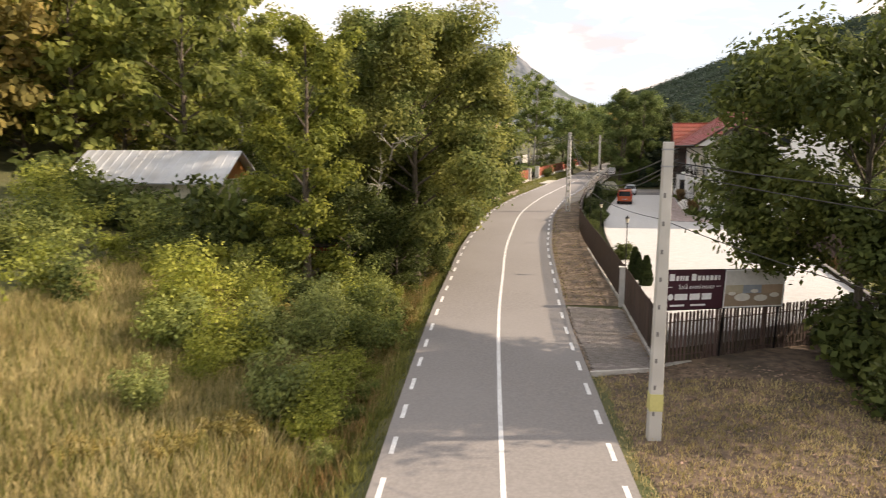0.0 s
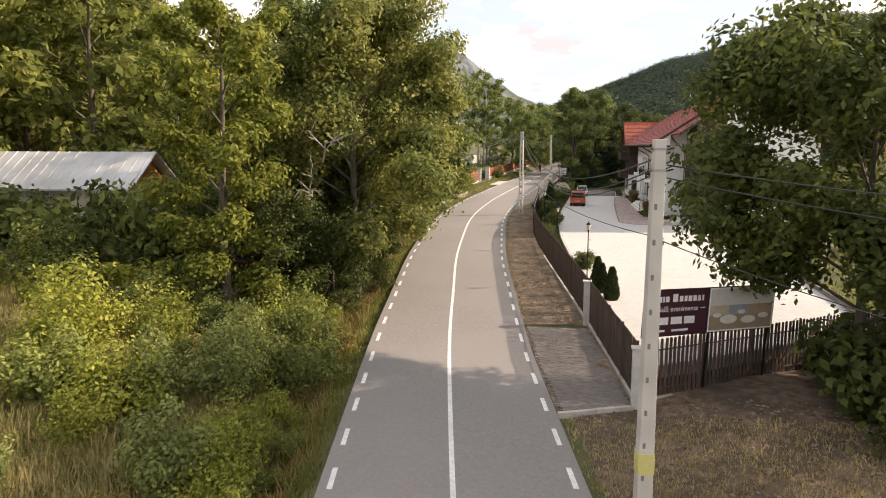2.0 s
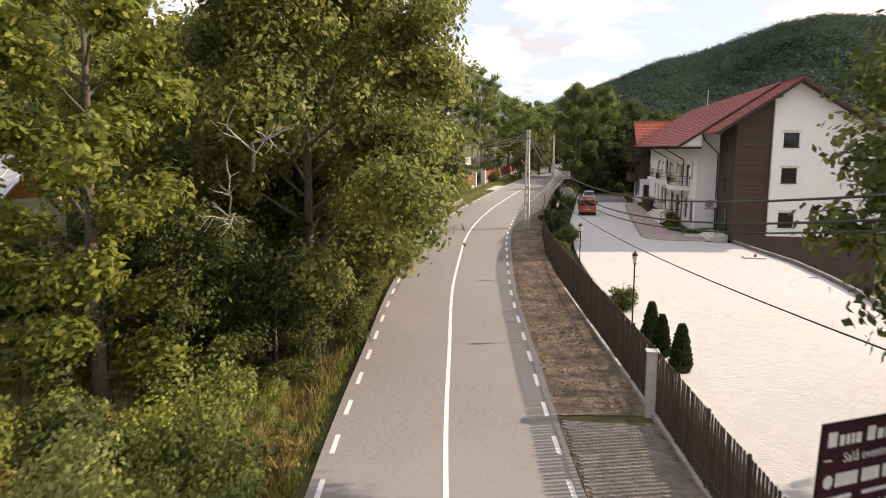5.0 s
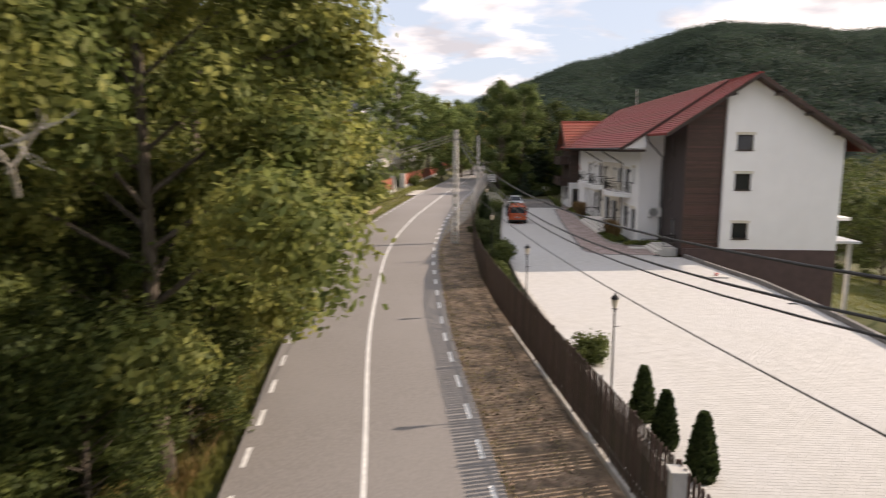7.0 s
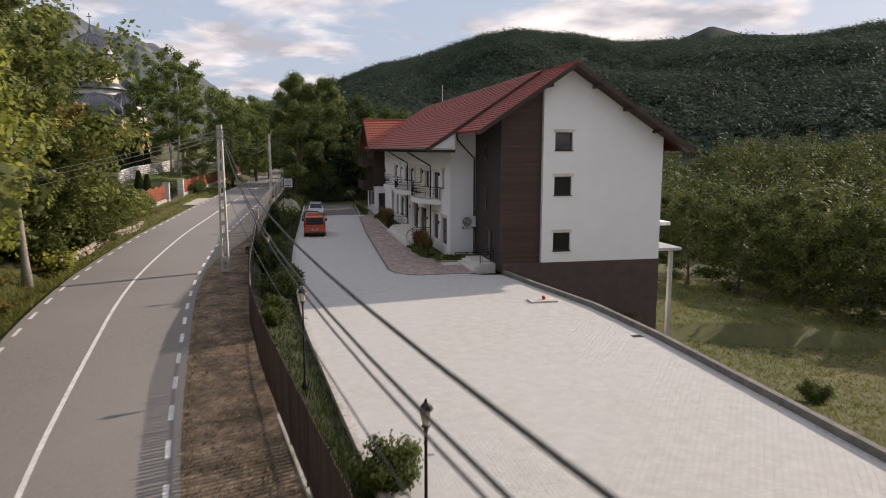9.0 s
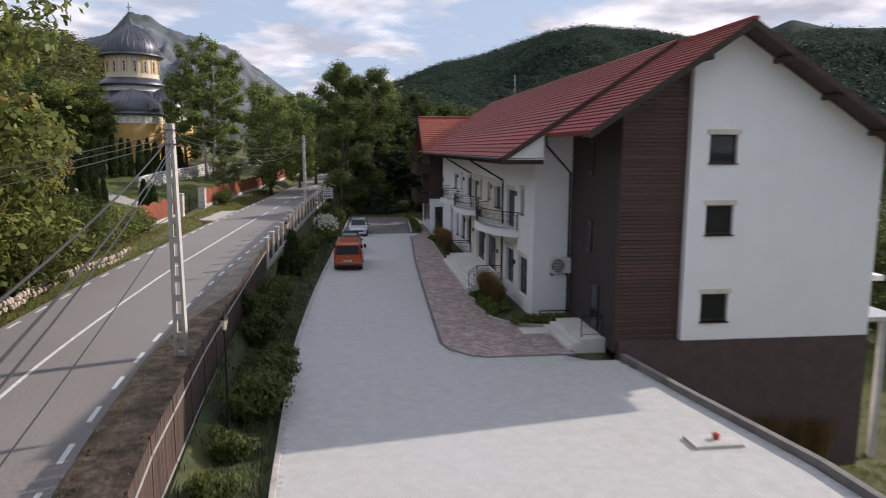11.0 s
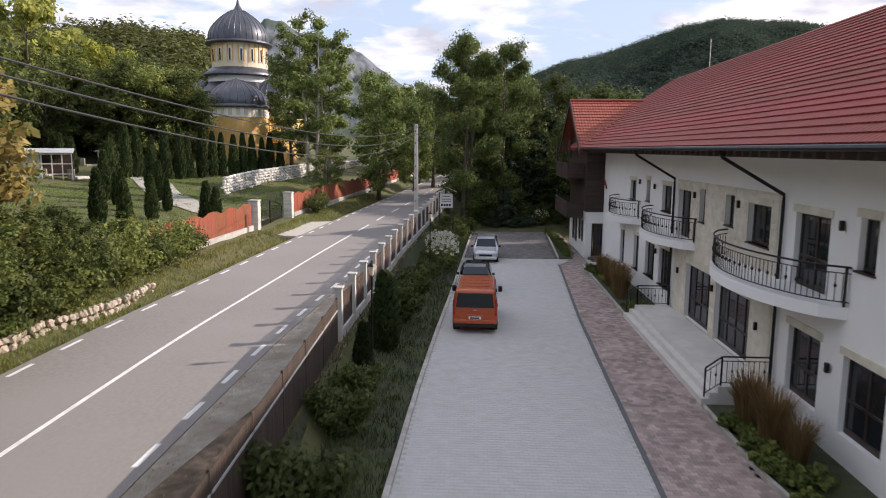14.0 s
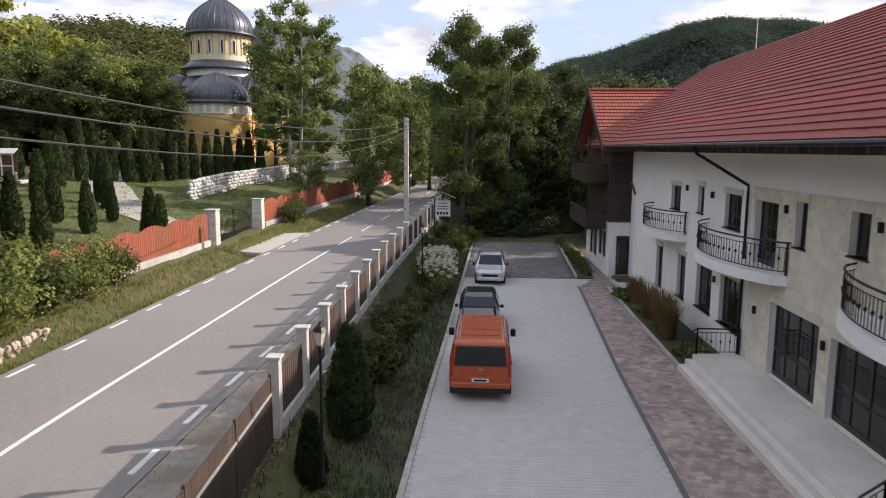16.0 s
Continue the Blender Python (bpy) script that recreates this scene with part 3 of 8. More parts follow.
for i, poly in enumerate(([(6.95, 101.6), (8.98, 101.6), (8.98, 116), (7.1, 116)], [(6.78, 84.9), (7.0, 83.2), (7.75, 82.1), (8.65, 81.6), (10.88, 81.4), (10.88, 82.97), (8.98, 82.97), (8.98, 89.8), (6.78, 89.8)])):
    tagged(MB().prism(poly, PARK - 0.2, PARK + 0.06).obj("flower_bed", M_soil), "planted flower bed of dark soil at the wall", "flower bed", kind="structure")

# Dark bed added over the lit ground to stand in for tree shade.
tagged(MB().prism([(-1.0, 136.55), (9, 136.55), (9, 150), (-1, 150)], PARK - 0.3, PARK + 0.06).obj("yard_bed", M_soil), "planted bed at the end of the yard, dark for the tree shade", "flower bed", kind="structure")

# ---- guesthouse ----
FX, FY = 9.0, 83.0        # west facade line, its south corner
house = thing("guesthouse", "white three-storey guesthouse with red tiled roof and dark timber", "house", at=(14, 98, 1.5))
house_inv = Matrix.Translation((-14, -98, -1.5))


def hpart(name, mb, material, label="", parent=None, smooth=False, bevel=0.0):
    ob = mb.obj(name, material, parent or house, label, smooth, bevel)
    if not parent:
        ob.matrix_parent_inverse = house_inv
    return ob


def wall_openings(axis, at, lo, hi, z0, z1, thick, holes):
    """A wall along x or y with rectangular openings (a, b, za, zb); at: its outer face, thick: inward (signed)."""
    m = MB()
    us = sorted({lo, hi, *[v for h in holes for v in h[:2]]})
    for a, b in zip(us, us[1:]):
        cuts = sorted((h[2], h[3]) for h in holes if h[0] <= a + 1e-6 and h[1] >= b - 1e-6)
        z = z0
        for ca, cb in cuts + [(z1, z1)]:
            if ca > z + 1e-4:
                if axis == "y":
                    m.span(min(at, at + thick), max(at, at + thick), a, b, z, ca)
                else:
                    m.span(a, b, min(at, at + thick), max(at, at + thick), z, ca)
            z = max(z, cb)
    return m


def window(axis, at, a, b, za, zb, inward, mull=1, door=False, curtain=False, parent=None, blue=False):
    """Frame, panes and sill in an opening."""
    o = at + inward * 0.16
    f = MB()

    def bar(u0, u1, w0, w1, d0=0.0, d1=0.07):
        p, q = sorted((o + inward * d0, o + inward * d1))
        if axis == "y":
            f.span(p, q, u0, u1, w0, w1)
        else:
            f.span(u0, u1, p, q, w0, w1)

    t = 0.08
    bar(a, a + t, za, zb), bar(b - t, b, za, zb), bar(a + t, b - t, zb - t, zb), bar(a + t, b - t, za, za + (0.16 if door else t))
    for k in range(1, mull + 1):
        c = a + (b - a) * k / (mull + 1)
        bar(c - 0.045, c + 0.045, za + t, zb - t)
    if door:
        bar(a + t, b - t, za + 0.85, za + 0.93)
    fr = hpart("window_frame", f, M_frame, parent=parent, bevel=0.006)
    for k in range(mull + 1):
        c0, c1 = a + (b - a) * k / (mull + 1) + t * 0.6, a + (b - a) * (k + 1) / (mull + 1) - t * 0.6
        g = MB()
        p, q = sorted((o + inward * 0.03, o + inward * 0.05))
        g.span(p, q, c0, c1, za + t, zb - t) if axis == "y" else g.span(c0, c1, p, q, za + t, zb - t)
        hpart("pane", g, M_glass, parent=fr)
    if not door:
        s = MB()
        p, q = sorted((at - inward * 0.07, o))
        s.span(p, q, a - 0.05, b + 0.05, za - 0.05, za) if axis == "y" else s.span(a - 0.05, b + 0.05, p, q, za - 0.05, za)
        hpart("sill", s, M_frame, parent=fr)
    return fr


# west facade
up = [(109.7, 111.2, 6.6, 7.75), (106.4, 107.2, 6.75, 7.9), (102.3, 103.95, 6.5, 7.8), (99.2, 100.95, 5.6, 7.75), (97.3, 98.0, 6.55, 7.92), (94.1, 95.0, 6.75, 7.9), (90.95, 92.8, 6.4, 7.75), (87.3, 89.3, 5.6, 7.75), (85.1, 85.9, 6.6, 7.92)]
low = [(104.9, 106.8, 2.75, 4.6), (101.9, 103.95, 2.75, 4.65), (96.1, 99.25, 2.16, 4.58), (92.1, 95.45, 2.16, 4.45), (87.3, 89.2, 2.35, 4.4), (84.2, 86.1, 2.3, 4.38), (108.4, 109.6, 2.6, 4.6), (112.2, 113.4, 2.2, 4.5)]
hpart("wall", wall_openings("y", FX, FY, 119.8, 0.2, 9.75, 0.35, up + low), M_white, "white rendered west wall")
for a, b, za, zb in up + low:
    wide = b - a > 2
    window("y", FX, a, b, za, zb, 1, 3 if wide else (1 if b - a > 1.2 else 0), door=za < 2.6 or abs(za - 5.6) < 0.01)
# stone-clad bay between the balconies
bay = [h for h in up + low if 90.4 < h[0] and h[1] < 101]
hpart("stone_cladding", wall_openings("y", FX - 0.03, 90.4, 101.2, 2.125, 8.2, 0.027, bay), M_cream, "cream stone cladding")
r3, stones = random.Random(91), MB()
for j in range(46):
    z, y = 2.14 + j * 0.13, 90.42 + r3.uniform(0, 0.2)
    while y < 101.0:
        w = r3.uniform(0.22, 0.55)
        y1 = min(y + w, 101.18)
        if not any(y1 > h[0] - 0.02 and y < h[1] + 0.02 and z + 0.13 > h[2] and z < h[3] + 0.2 for h in bay):
            stones.span(FX - 0.036 - r3.uniform(0, 0.008), FX - 0.029, y + 0.003, y1 - 0.003, z + 0.002, z + 0.128)
        y = y1
hpart("stone_facing", stones, M_cream_stone, "split cream stone blocks")["kind"] = "stuff"
for a, b, za, zb in up + low:
    hpart("lintel", MB().span(FX - 0.05, FX, a - 0.12, b + 0.12, zb, zb + 0.22), M_cream)
# south end of the west block, recess and stair tower
hpart("wall", MB().span(FX + 0.35, 11.3, FY, FY + 0.35, 0.2, 9.7), M_white, "white rendered end wall")
hpart("tower_wall", MB().span(10.9, 11.2, 76.8, 83.0, 1.55, 11.6), M_tower, "smooth dark brown tower wall")
for z in (8.9, 5.4):
    window("y", 10.9 - 0.24, 79.8, 80.3, z, z + 1.5, 1, 0, door=True)
window("y", 10.9 - 0.24, 78.6, 79.6, 2.0, 4.1, 1, 0, door=True)
ROOF_S = (14.95 - 9.6) / (15.35 - 7.0)


def under_roof(x):
    return 14.95 - abs(x - 15.35) * ROOF_S - 0.3


back = [(10.9, 1.55), (13.6, 1.55), (13.6, under_roof(13.6)), (10.9, under_roof(10.9))]
cl = hpart("tower_cladding", MB().add([(x, 76.55, z) for x, z in back] + [(x, 76.8, z) for x, z in back], [(0, 1, 2, 3), (7, 6, 5, 4), (0, 4, 5, 1), (1, 5, 6, 2), (2, 6, 7, 3), (3, 7, 4, 0)]), M_wood2, "brown horizontal timber cladding")
for k in range(74):
    z = 1.58 + k * 0.165
    x0 = max(10.86, 15.35 - (14.95 - 0.3 - z - 0.16) / ROOF_S)
    if x0 < 13.4:
        hpart("board", MB().span(x0, 13.58, 76.5, 76.548, z, z + 0.152), M_wood2, parent=cl)
# gable wall
gw = [(14.4, 15.6, 9.5, 10.65), (14.4, 15.6, 6.58, 7.8), (14.4, 15.6, 2.92, 4.12)]
gx0, gx1, gy = 13.6, 22.1, 76.2
hpart("wall", wall_openings("x", gy, gx0, gx1, 2.15, 9.9, 0.35, gw[1:] + [(14.4, 15.6, 9.5, 9.9)]), M_white, "white gable wall")
EAVE, RIDGE, RX, SLOPE = 9.6, 14.95, 15.35, (14.95 - 9.6) / (15.35 - 7.0)


def roof_under(x):
    return RIDGE - abs(x - RX) * SLOPE - 0.28


m = MB()
for a, b, z0 in ((gx0, 14.4, 9.9), (14.4, 15.6, 10.65), (15.6, gx1, 9.9)):
    xs = [a] + ([RX] if a < RX < b else []) + [b]
    poly = [(a, z0), (b, z0)] + [(x, max(roof_under(x), z0 + 0.01)) for x in reversed(xs)]
    n = len(poly)
    m.add([(x, gy, z) for x, z in poly] + [(x, gy + 0.35, z) for x, z in poly], [tuple(range(n)), tuple(range(2 * n - 1, n - 1, -1))] + [((i + 1) % n, i, n + i, n + (i + 1) % n) for i in range(n)])
hpart("gable_peak", m, M_white, "white gable peak")
for a, b, za, zb in gw:
    window("x", gy, a, b, za, zb, 1, 0)
    hpart("lintel", MB().span(a - 0.12, b + 0.12, gy - 0.04, gy, zb, zb + 0.2), M_cream)
hpart("plinth", MB().span(10.95, gx1 + 0.02, gy - 0.04, gy + 0.4, -4.5, 2.145), M_brownwall, "brown rendered plinth")
hpart("wall", MB().span(gx1 - 0.35, gx1, gy + 0.35, 126, -4.5, 9.7), M_white, "white east wall")
hpart("floor_slab", MB().span(9.4, gx1 - 0.4, 83.4, 119, 4.9, 5.2), M_white)
# far side balcony seen past the corner
hpart("east_balcony", MB().span(gx1, gx1 + 1.4, 77.2, 84, 4.3, 4.55), M_white, "white balcony slab")
hpart("east_canopy", MB().span(gx1, gx1 + 2.0, 76.6, 84, 2.6, 2.8), M_metalroof)
hpart("east_post", MB().span(gx1 + 1.3, gx1 + 1.55, 76.9, 77.15, -5, 2.6), M_concrete)


def roof_plane(name, p_eave0, p_eave1, p_ridge0, p_ridge1, courses, material, parent, lift=0.055):
    """Stepped tile courses between an eave edge and a ridge edge; each course is a piece."""
    e0, e1, r0, r1 = map(Vector, (p_eave0, p_eave1, p_ridge0, p_ridge1))
    nrm = (e1 - e0).cross(r0 - e0).normalized()
    if nrm.z < 0:
        nrm = -nrm
    base = MB()
    base.add([e0, e1, r1, r0] + [v - nrm * 0.16 for v in (e0, e1, r1, r0)], [(0, 1, 2, 3), (7, 6, 5, 4), (0, 4, 5, 1), (1, 5, 6, 2), (2, 6, 7, 3), (3, 7, 4, 0)])
    b = hpart(name, base, material, parent=parent)
    for k in range(courses):
        a, c = k / courses, (k + 1) / courses
        pa0, pa1, pc0, pc1 = e0.lerp(r0, a), e1.lerp(r1, a), e0.lerp(r0, c), e1.lerp(r1, c)
        m = MB()
        m.add([pa0 + nrm * 0.004, pa1 + nrm * 0.004, pa1 + nrm * lift, pa0 + nrm * lift, pc1 + nrm * 0.012, pc0 + nrm * 0.012], [(0, 1, 2, 3), (3, 2, 4, 5), (0, 3, 5), (1, 4, 2)])
        hpart("tile_course", m, material, parent=b)
    return b


def ribs(material):
    """Vertical rolls of the roof tiles."""
    n, l = material.node_tree.nodes, material.node_tree.links
    p = n["Principled BSDF"]
    t, w, b = n.new("ShaderNodeTexCoord"), n.new("ShaderNodeTexWave"), n.new("ShaderNodeBump")
    w.bands_direction = "Y" if material is M_tile else "X"
    w.inputs["Scale"].default_value = 1.45
    b.inputs["Strength"].default_value, b.inputs["Distance"].default_value = 0.5, 0.03
    l.new(t.outputs["Object"], w.inputs["Vector"])
    l.new(w.outputs["Fac"], b.inputs["Height"])
    old = p.inputs["Normal"].links[0].from_socket
    l.new(old, b.inputs["Normal"])
    l.new(b.outputs[0], p.inputs["Normal"])


ribs(M_tile), ribs(M_tile2)
roof = hpart("roof", MB().span(RX - 0.12, RX + 0.12, 75.05, 127, RIDGE - 0.02, RIDGE + 0.1), M_tile, "red metal-tile roof")
# main roof, west slope set slightly higher north of the tower; tower roof in front
roof_plane("west_slope", (7.0, 81.3, EAVE + 0.05), (7.0, 126, EAVE + 0.05), (RX, 81.3, RIDGE + 0.22), (RX, 126, RIDGE + 0.22), 26, M_tile, roof)
roof_plane("east_slope", (23.7, 75.1, EAVE), (23.7, 126, EAVE), (RX, 75.1, RIDGE), (RX, 126, RIDGE), 26, M_tile, roof)
roof_plane("tower_slope", (9.05, 75.1, 10.72), (9.05, 81.6, 10.72), (RX, 75.1, RIDGE), (RX, 81.6, RIDGE), 24, M_tile, roof)
for xa, za, xb, zb, y in ((9.0, 10.65, RX, RIDGE - 0.05, 75.05), (23.75, EAVE - 0.05, RX, RIDGE - 0.05, 75.05), (6.95, EAVE, RX, RIDGE + 0.16, 81.25)):
    fas = MB().add([(xa, y, za - 0.22), (xb, y, zb - 0.22), (xb, y, zb + 0.06), (xa, y, za + 0.06), (xa, y + 0.05, za - 0.22), (xb, y + 0.05, zb - 0.22), (xb, y + 0.05, zb + 0.06), (xa, y + 0.05, za + 0.06)],
            [(0, 1, 2, 3), (7, 6, 5, 4), (0, 4, 5, 1), (3, 2, 6, 7), (0, 3, 7, 4), (1, 5, 6, 2)])
    hpart("bargeboard", fas, M_wood, "dark brown bargeboards")
for xe, ze in ((9.1, 10.5), (23.6, EAVE - 0.22)):
    hpart("verge_soffit", MB().add([(xe, 75.12, ze), (xe, 76.19, ze), (RX, 76.19, RIDGE - 0.22), (RX, 75.12, RIDGE - 0.22), (xe, 75.12, ze + 0.03), (xe, 76.19, ze + 0.03), (RX, 76.19, RIDGE - 0.19), (RX, 75.12, RIDGE - 0.19)],
                                     [(3, 2, 1, 0), (4, 5, 6, 7), (0, 1, 5, 4), (1, 2, 6, 5), (2, 3, 7, 6), (3, 0, 4, 7)]), M_wood, parent=roof)
hpart("eave_soffit", MB().span(gx1, 23.7, 76.2, 126, EAVE - 0.34, EAVE - 0.3), M_wood, parent=roof)
hpart("gable_infill", MB().add([(9.0, FY + 0.002, 9.7), (11.3, FY + 0.002, 9.7), (11.3, FY + 0.002, 12.1), (9.0, FY + 0.002, 10.65), (9.0, FY + 0.3, 9.7), (11.3, FY + 0.3, 9.7), (11.3, FY + 0.3, 12.1), (9.0, FY + 0.3, 10.65)],
                                [(0, 1, 2, 3), (7, 6, 5, 4), (0, 4, 5, 1), (3, 2, 6, 7), (0, 3, 7, 4), (1, 5, 6, 2)]), M_white)
hpart("gutter", MB().tube([(6.93, 81.3, EAVE - 0.02), (6.93, 118.5, EAVE - 0.02)], 0.075, 8), M_dark, "dark eaves gutter", roof)
hpart("soffit", MB().span(7.05, FX + 0.2, 81.4, 119, EAVE - 0.06, EAVE - 0.02), M_white, parent=roof)
hpart("eave_return", MB().add([(7.35, 81.42, 9.62), (9.0, 81.42, 9.62), (9.0, 81.42, 10.72), (7.35, 83.2, 9.62), (9.0, 83.2, 9.62), (9.0, 83.2, 10.72)], [(0, 1, 2), (5, 4, 3), (0, 3, 4, 1), (1, 4, 5, 2), (2, 5, 3, 0)]), M_white, "white boxed eave return")
for k in range(62):
    hpart("rafter_end", MB().span(7.1, FX + 0.02, 81.5 + k * 0.6, 81.64 + k * 0.6, EAVE - 0.27, EAVE - 0.065), M_wood, parent=roof)
for k in range(3):
    for sgn in (-1, 1):
        x = RX + sgn * (1.6 + k * 2.2)
        z = RIDGE - abs(x - RX) * SLOPE - 0.48
        hpart("purlin_end", MB().span(x - 0.09, x + 0.09, 75.2, gy - 0.004, z, z + 0.2), M_wood, parent=roof)
for y, yk in ((101.6, 101.55), (90.2, 90.0)):
    hpart("downpipe", MB().tube([(6.95, y, EAVE - 0.08), (7.05, y - 0.05, EAVE - 0.3), (FX - 0.1, yk, 8.2), (FX - 0.1, yk, 7.9), (FX - 0.1, yk, PARK + 0.2)], 0.055, 8), M_dark, "dark brown downpipe")
hpart("downpipe", MB().tube([(9.02, 81.2, 10.6), (9.3, 82.0, 10.2), (10.75, 82.8, 8.9), (10.78, 82.85, 1.7)], 0.055, 8), M_dark, "dark brown downpipe")
hpart("antenna", MB().tube([(17, 122.6, 13), (17, 122.6, 17.8)], 0.03, 6), M_whitepl)


# balconies: bowed slab with an iron railing
def balcony(y0, y1, bow, z):
    n = 22
    arc = []
    for i in range(n + 1):
        s = i / n
        y = y0 + (y1 - y0) * s
        arc.append((FX - bow * (math.sin(math.pi * min(max(s, 0.0), 1.0)) ** 0.55 if 0 < s < 1 else 0), y))
    slab = hpart("balcony", MB().prism([(FX - 0.002, y1), (FX - 0.002, y0)] + arc[1:-1], z - 0.34, z), M_white, "white bowed balcony slab")
    top = [(x + (0.08 if x < FX - 0.2 else 0), y, z + 1.02) for x, y in arc]
    for h, r in ((1.02, 0.03), (0.86, 0.014), (0.12, 0.016)):
        hpart("rail", MB().tube([(x, y, z + h) for x, y, _ in top], r, 6), M_dark, "black iron handrail", slab)
    L = [Vector((x, y, 0)) for x, y, _ in top]
    tot = sum((b - a).length for a, b in zip(L, L[1:]))
    k = int(tot / 0.17)
    d, seg, acc = tot / k, 0, 0.0
    for i in range(1, k):
        s = i * d
        while acc + (L[seg + 1] - L[seg]).length < s:
            acc += (L[seg + 1] - L[seg]).length
            seg += 1
        p = L[seg].lerp(L[seg + 1], (s - acc) / (L[seg + 1] - L[seg]).length)
        bm_ = MB().box(p.x, p.y, z + 0.12, 0.018, 0.018, 0.75)
        if i % 2 == 0:
            bm_.lathe([(0.02, z + 0.46), (0.05, z + 0.52), (0.02, z + 0.58)], p.x, p.y, 6)
        hpart("baluster", bm_, M_dark, parent=slab)
    hpart("post", MB().box(arc[0][0] - 0.1, arc[0][1] + 0.05, z, 0.05, 0.05, 1.05), M_dark, parent=slab)
    return slab


balcony(98.2, 105.6, 1.35, 5.6)
balcony(86.1, 94.6, 1.6, 5.6)
balcony(108.4, 114.4, 1.2, 5.6)
# wall lamps
for y, z in ((108.5, 7.6), (105.2, 7.5), (98.55, 7.5), (93.6, 7.5), (86.6, 7.5), (95.75, 4.0), (100.4, 3.9), (86.7, 3.7), (104.4, 4.2), (91.4, 3.6)):
    hpart("wall_lamp", MB().box(FX - 0.09, y, z, 0.1, 0.12, 0.26), M_dark, "small black wall lamp", bevel=0.01)

# terrace
terrace = tagged(MB().span(7.3, FX - 0.035, 89.9, 101.5, PARK - 0.2, 2.12).obj("terrace", M_pale_stone, bevel=0.01), "pale stone entrance terrace with steps", "terrace", kind="structure")
for k in range(2):
    MB().span(7.3 - 0.26 * (k + 1), 7.3 - 0.26 * k - 0.003, 89.9, 101.5, PARK - 0.2, 1.92 - 0.2 * k).obj("step", M_pale_stone, terrace, bevel=0.01)


def railing(pts, h=0.95, label="black wrought-iron railing", spacing=0.16):
    th = thing("railing", label, "railing", at=pts[0])
    inv = Matrix.Translation(-Vector(pts[0]))

    def rp(name, mb):
        o = mb.obj(name, M_dark, th)
        o.matrix_parent_inverse = inv

    for hh, r in ((h, 0.028), (h - 0.14, 0.014), (0.1, 0.014)):
        rp("rail", MB().tube([(x, y, z + hh) for x, y, z in pts], r, 6))
    for a, b in zip(pts, pts[1:]):
        a, b = Vector(a), Vector(b)
        n = max(int((b - a).length / spacing), 1)
        for i in range(n + 1):
            p = a.lerp(b, i / n)
            if i in (0, n):
                rp("post", MB().box(p.x, p.y, p.z, 0.045, 0.045, h))
            else:
                mb = MB().box(p.x, p.y, p.z + 0.1, 0.016, 0.016, h - 0.22)
                if i % 2 == 0:
                    mb.lathe([(0.015, p.z + 0.42), (0.045, p.z + 0.48), (0.015, p.z + 0.54)], p.x, p.y, 6)
                rp("baluster", mb)
    return th


railing([(6.9, 90.0, 1.75), (7.4, 90.0, 2.12), (8.9, 90.0, 2.12)], label='black wrought-iron railing at the terrace end')
railing([(8.9, 101.4, 2.12), (7.4, 101.4, 2.12), (6.9, 101.4, 1.8)], label='black wrought-iron railing at the terrace end')
railing([(9.3, 82.6, 1.5), (10.8, 82.6, 1.5)], 0.5, label='low black iron railing at the end wall')
railing([(9.9, 77.9, 1.95), (10.8, 77.9, 1.95)], 0.95, label='black iron railing beside the side steps')
railing([(9.8, 118.6, 1.6), (9.9, 116.5, 1.56)], 0.9, label='black iron railing beside the entrance door')
tagged(MB().span(9.75, 10.89, 77.6, 81.3, PARK - 0.2, 1.95).span(9.45, 9.747, 77.6, 81.3, PARK - 0.2, 1.8).span(9.15, 9.447, 77.6, 81.3, PARK - 0.2, 1.65).span(7.9, 9.147, 80.2, 81.3, PARK - 0.2, 1.53).obj("side_steps", M_pale_stone, bevel=0.01), "pale concrete steps to the side door", "steps", kind="structure")

# air conditioner on the end wall
ac = thing("air_conditioner", "white outdoor air-conditioning unit on the end wall", "air conditioner", at=(10.3, 82.8, 3.8))


def cpart(name, mb, material, parent, at, label="", smooth=False, bevel=0.0):
    ob = mb.obj(name, material, parent, label, smooth, bevel)
    ob.matrix_parent_inverse = Matrix.Translation(-Vector(at))
    return ob


A0 = (10.3, 82.8, 3.8)
cpart("casing", MB().span(9.82, 10.85, 82.58, 82.9, 3.9, 4.68), M_whitepl, ac, A0, bevel=0.02)
cpart("fan_grille", MB().loft([[(10.18 + r * math.cos(a), y, 4.29 + r * math.sin(a)) for a in np.linspace(0, 2 * math.pi, 25)[:-1]] for r, y in ((0.34, 82.579), (0.34, 82.555), (0.3, 82.555), (0.3, 82.57))]), plain("grey_grille", (0.16, 0.16, 0.16), 0.6), ac, A0, "dark fan grille")
for k in range(7):
    cpart("slat", MB().span(9.9, 10.46, 82.545, 82.554, 4.05 + k * 0.08, 4.065 + k * 0.08), M_whitepl, ac, A0)
for x in (9.9, 10.65):
    cpart("bracket", MB().span(x, x + 0.04, 82.6, 82.998, 3.78, 3.857), M_dark, ac, A0)

# ---- north wing with dark timber ----
WX, WY0, WY1 = 7.75, 119.8, 128.4
wing = thing("timber_wing", "dark timber-clad guesthouse wing with white ground floor", "house", at=(12, 124, 1.5))
WI = (12, 124, 1.5)


def wp(name, mb, material, label="", parent=None, bevel=0.0):
    ob = mb.obj(name, material, parent or wing, label, False, bevel)
    if not parent:
        ob.matrix_parent_inverse = Matrix.Translation(-Vector(WI))
    return ob


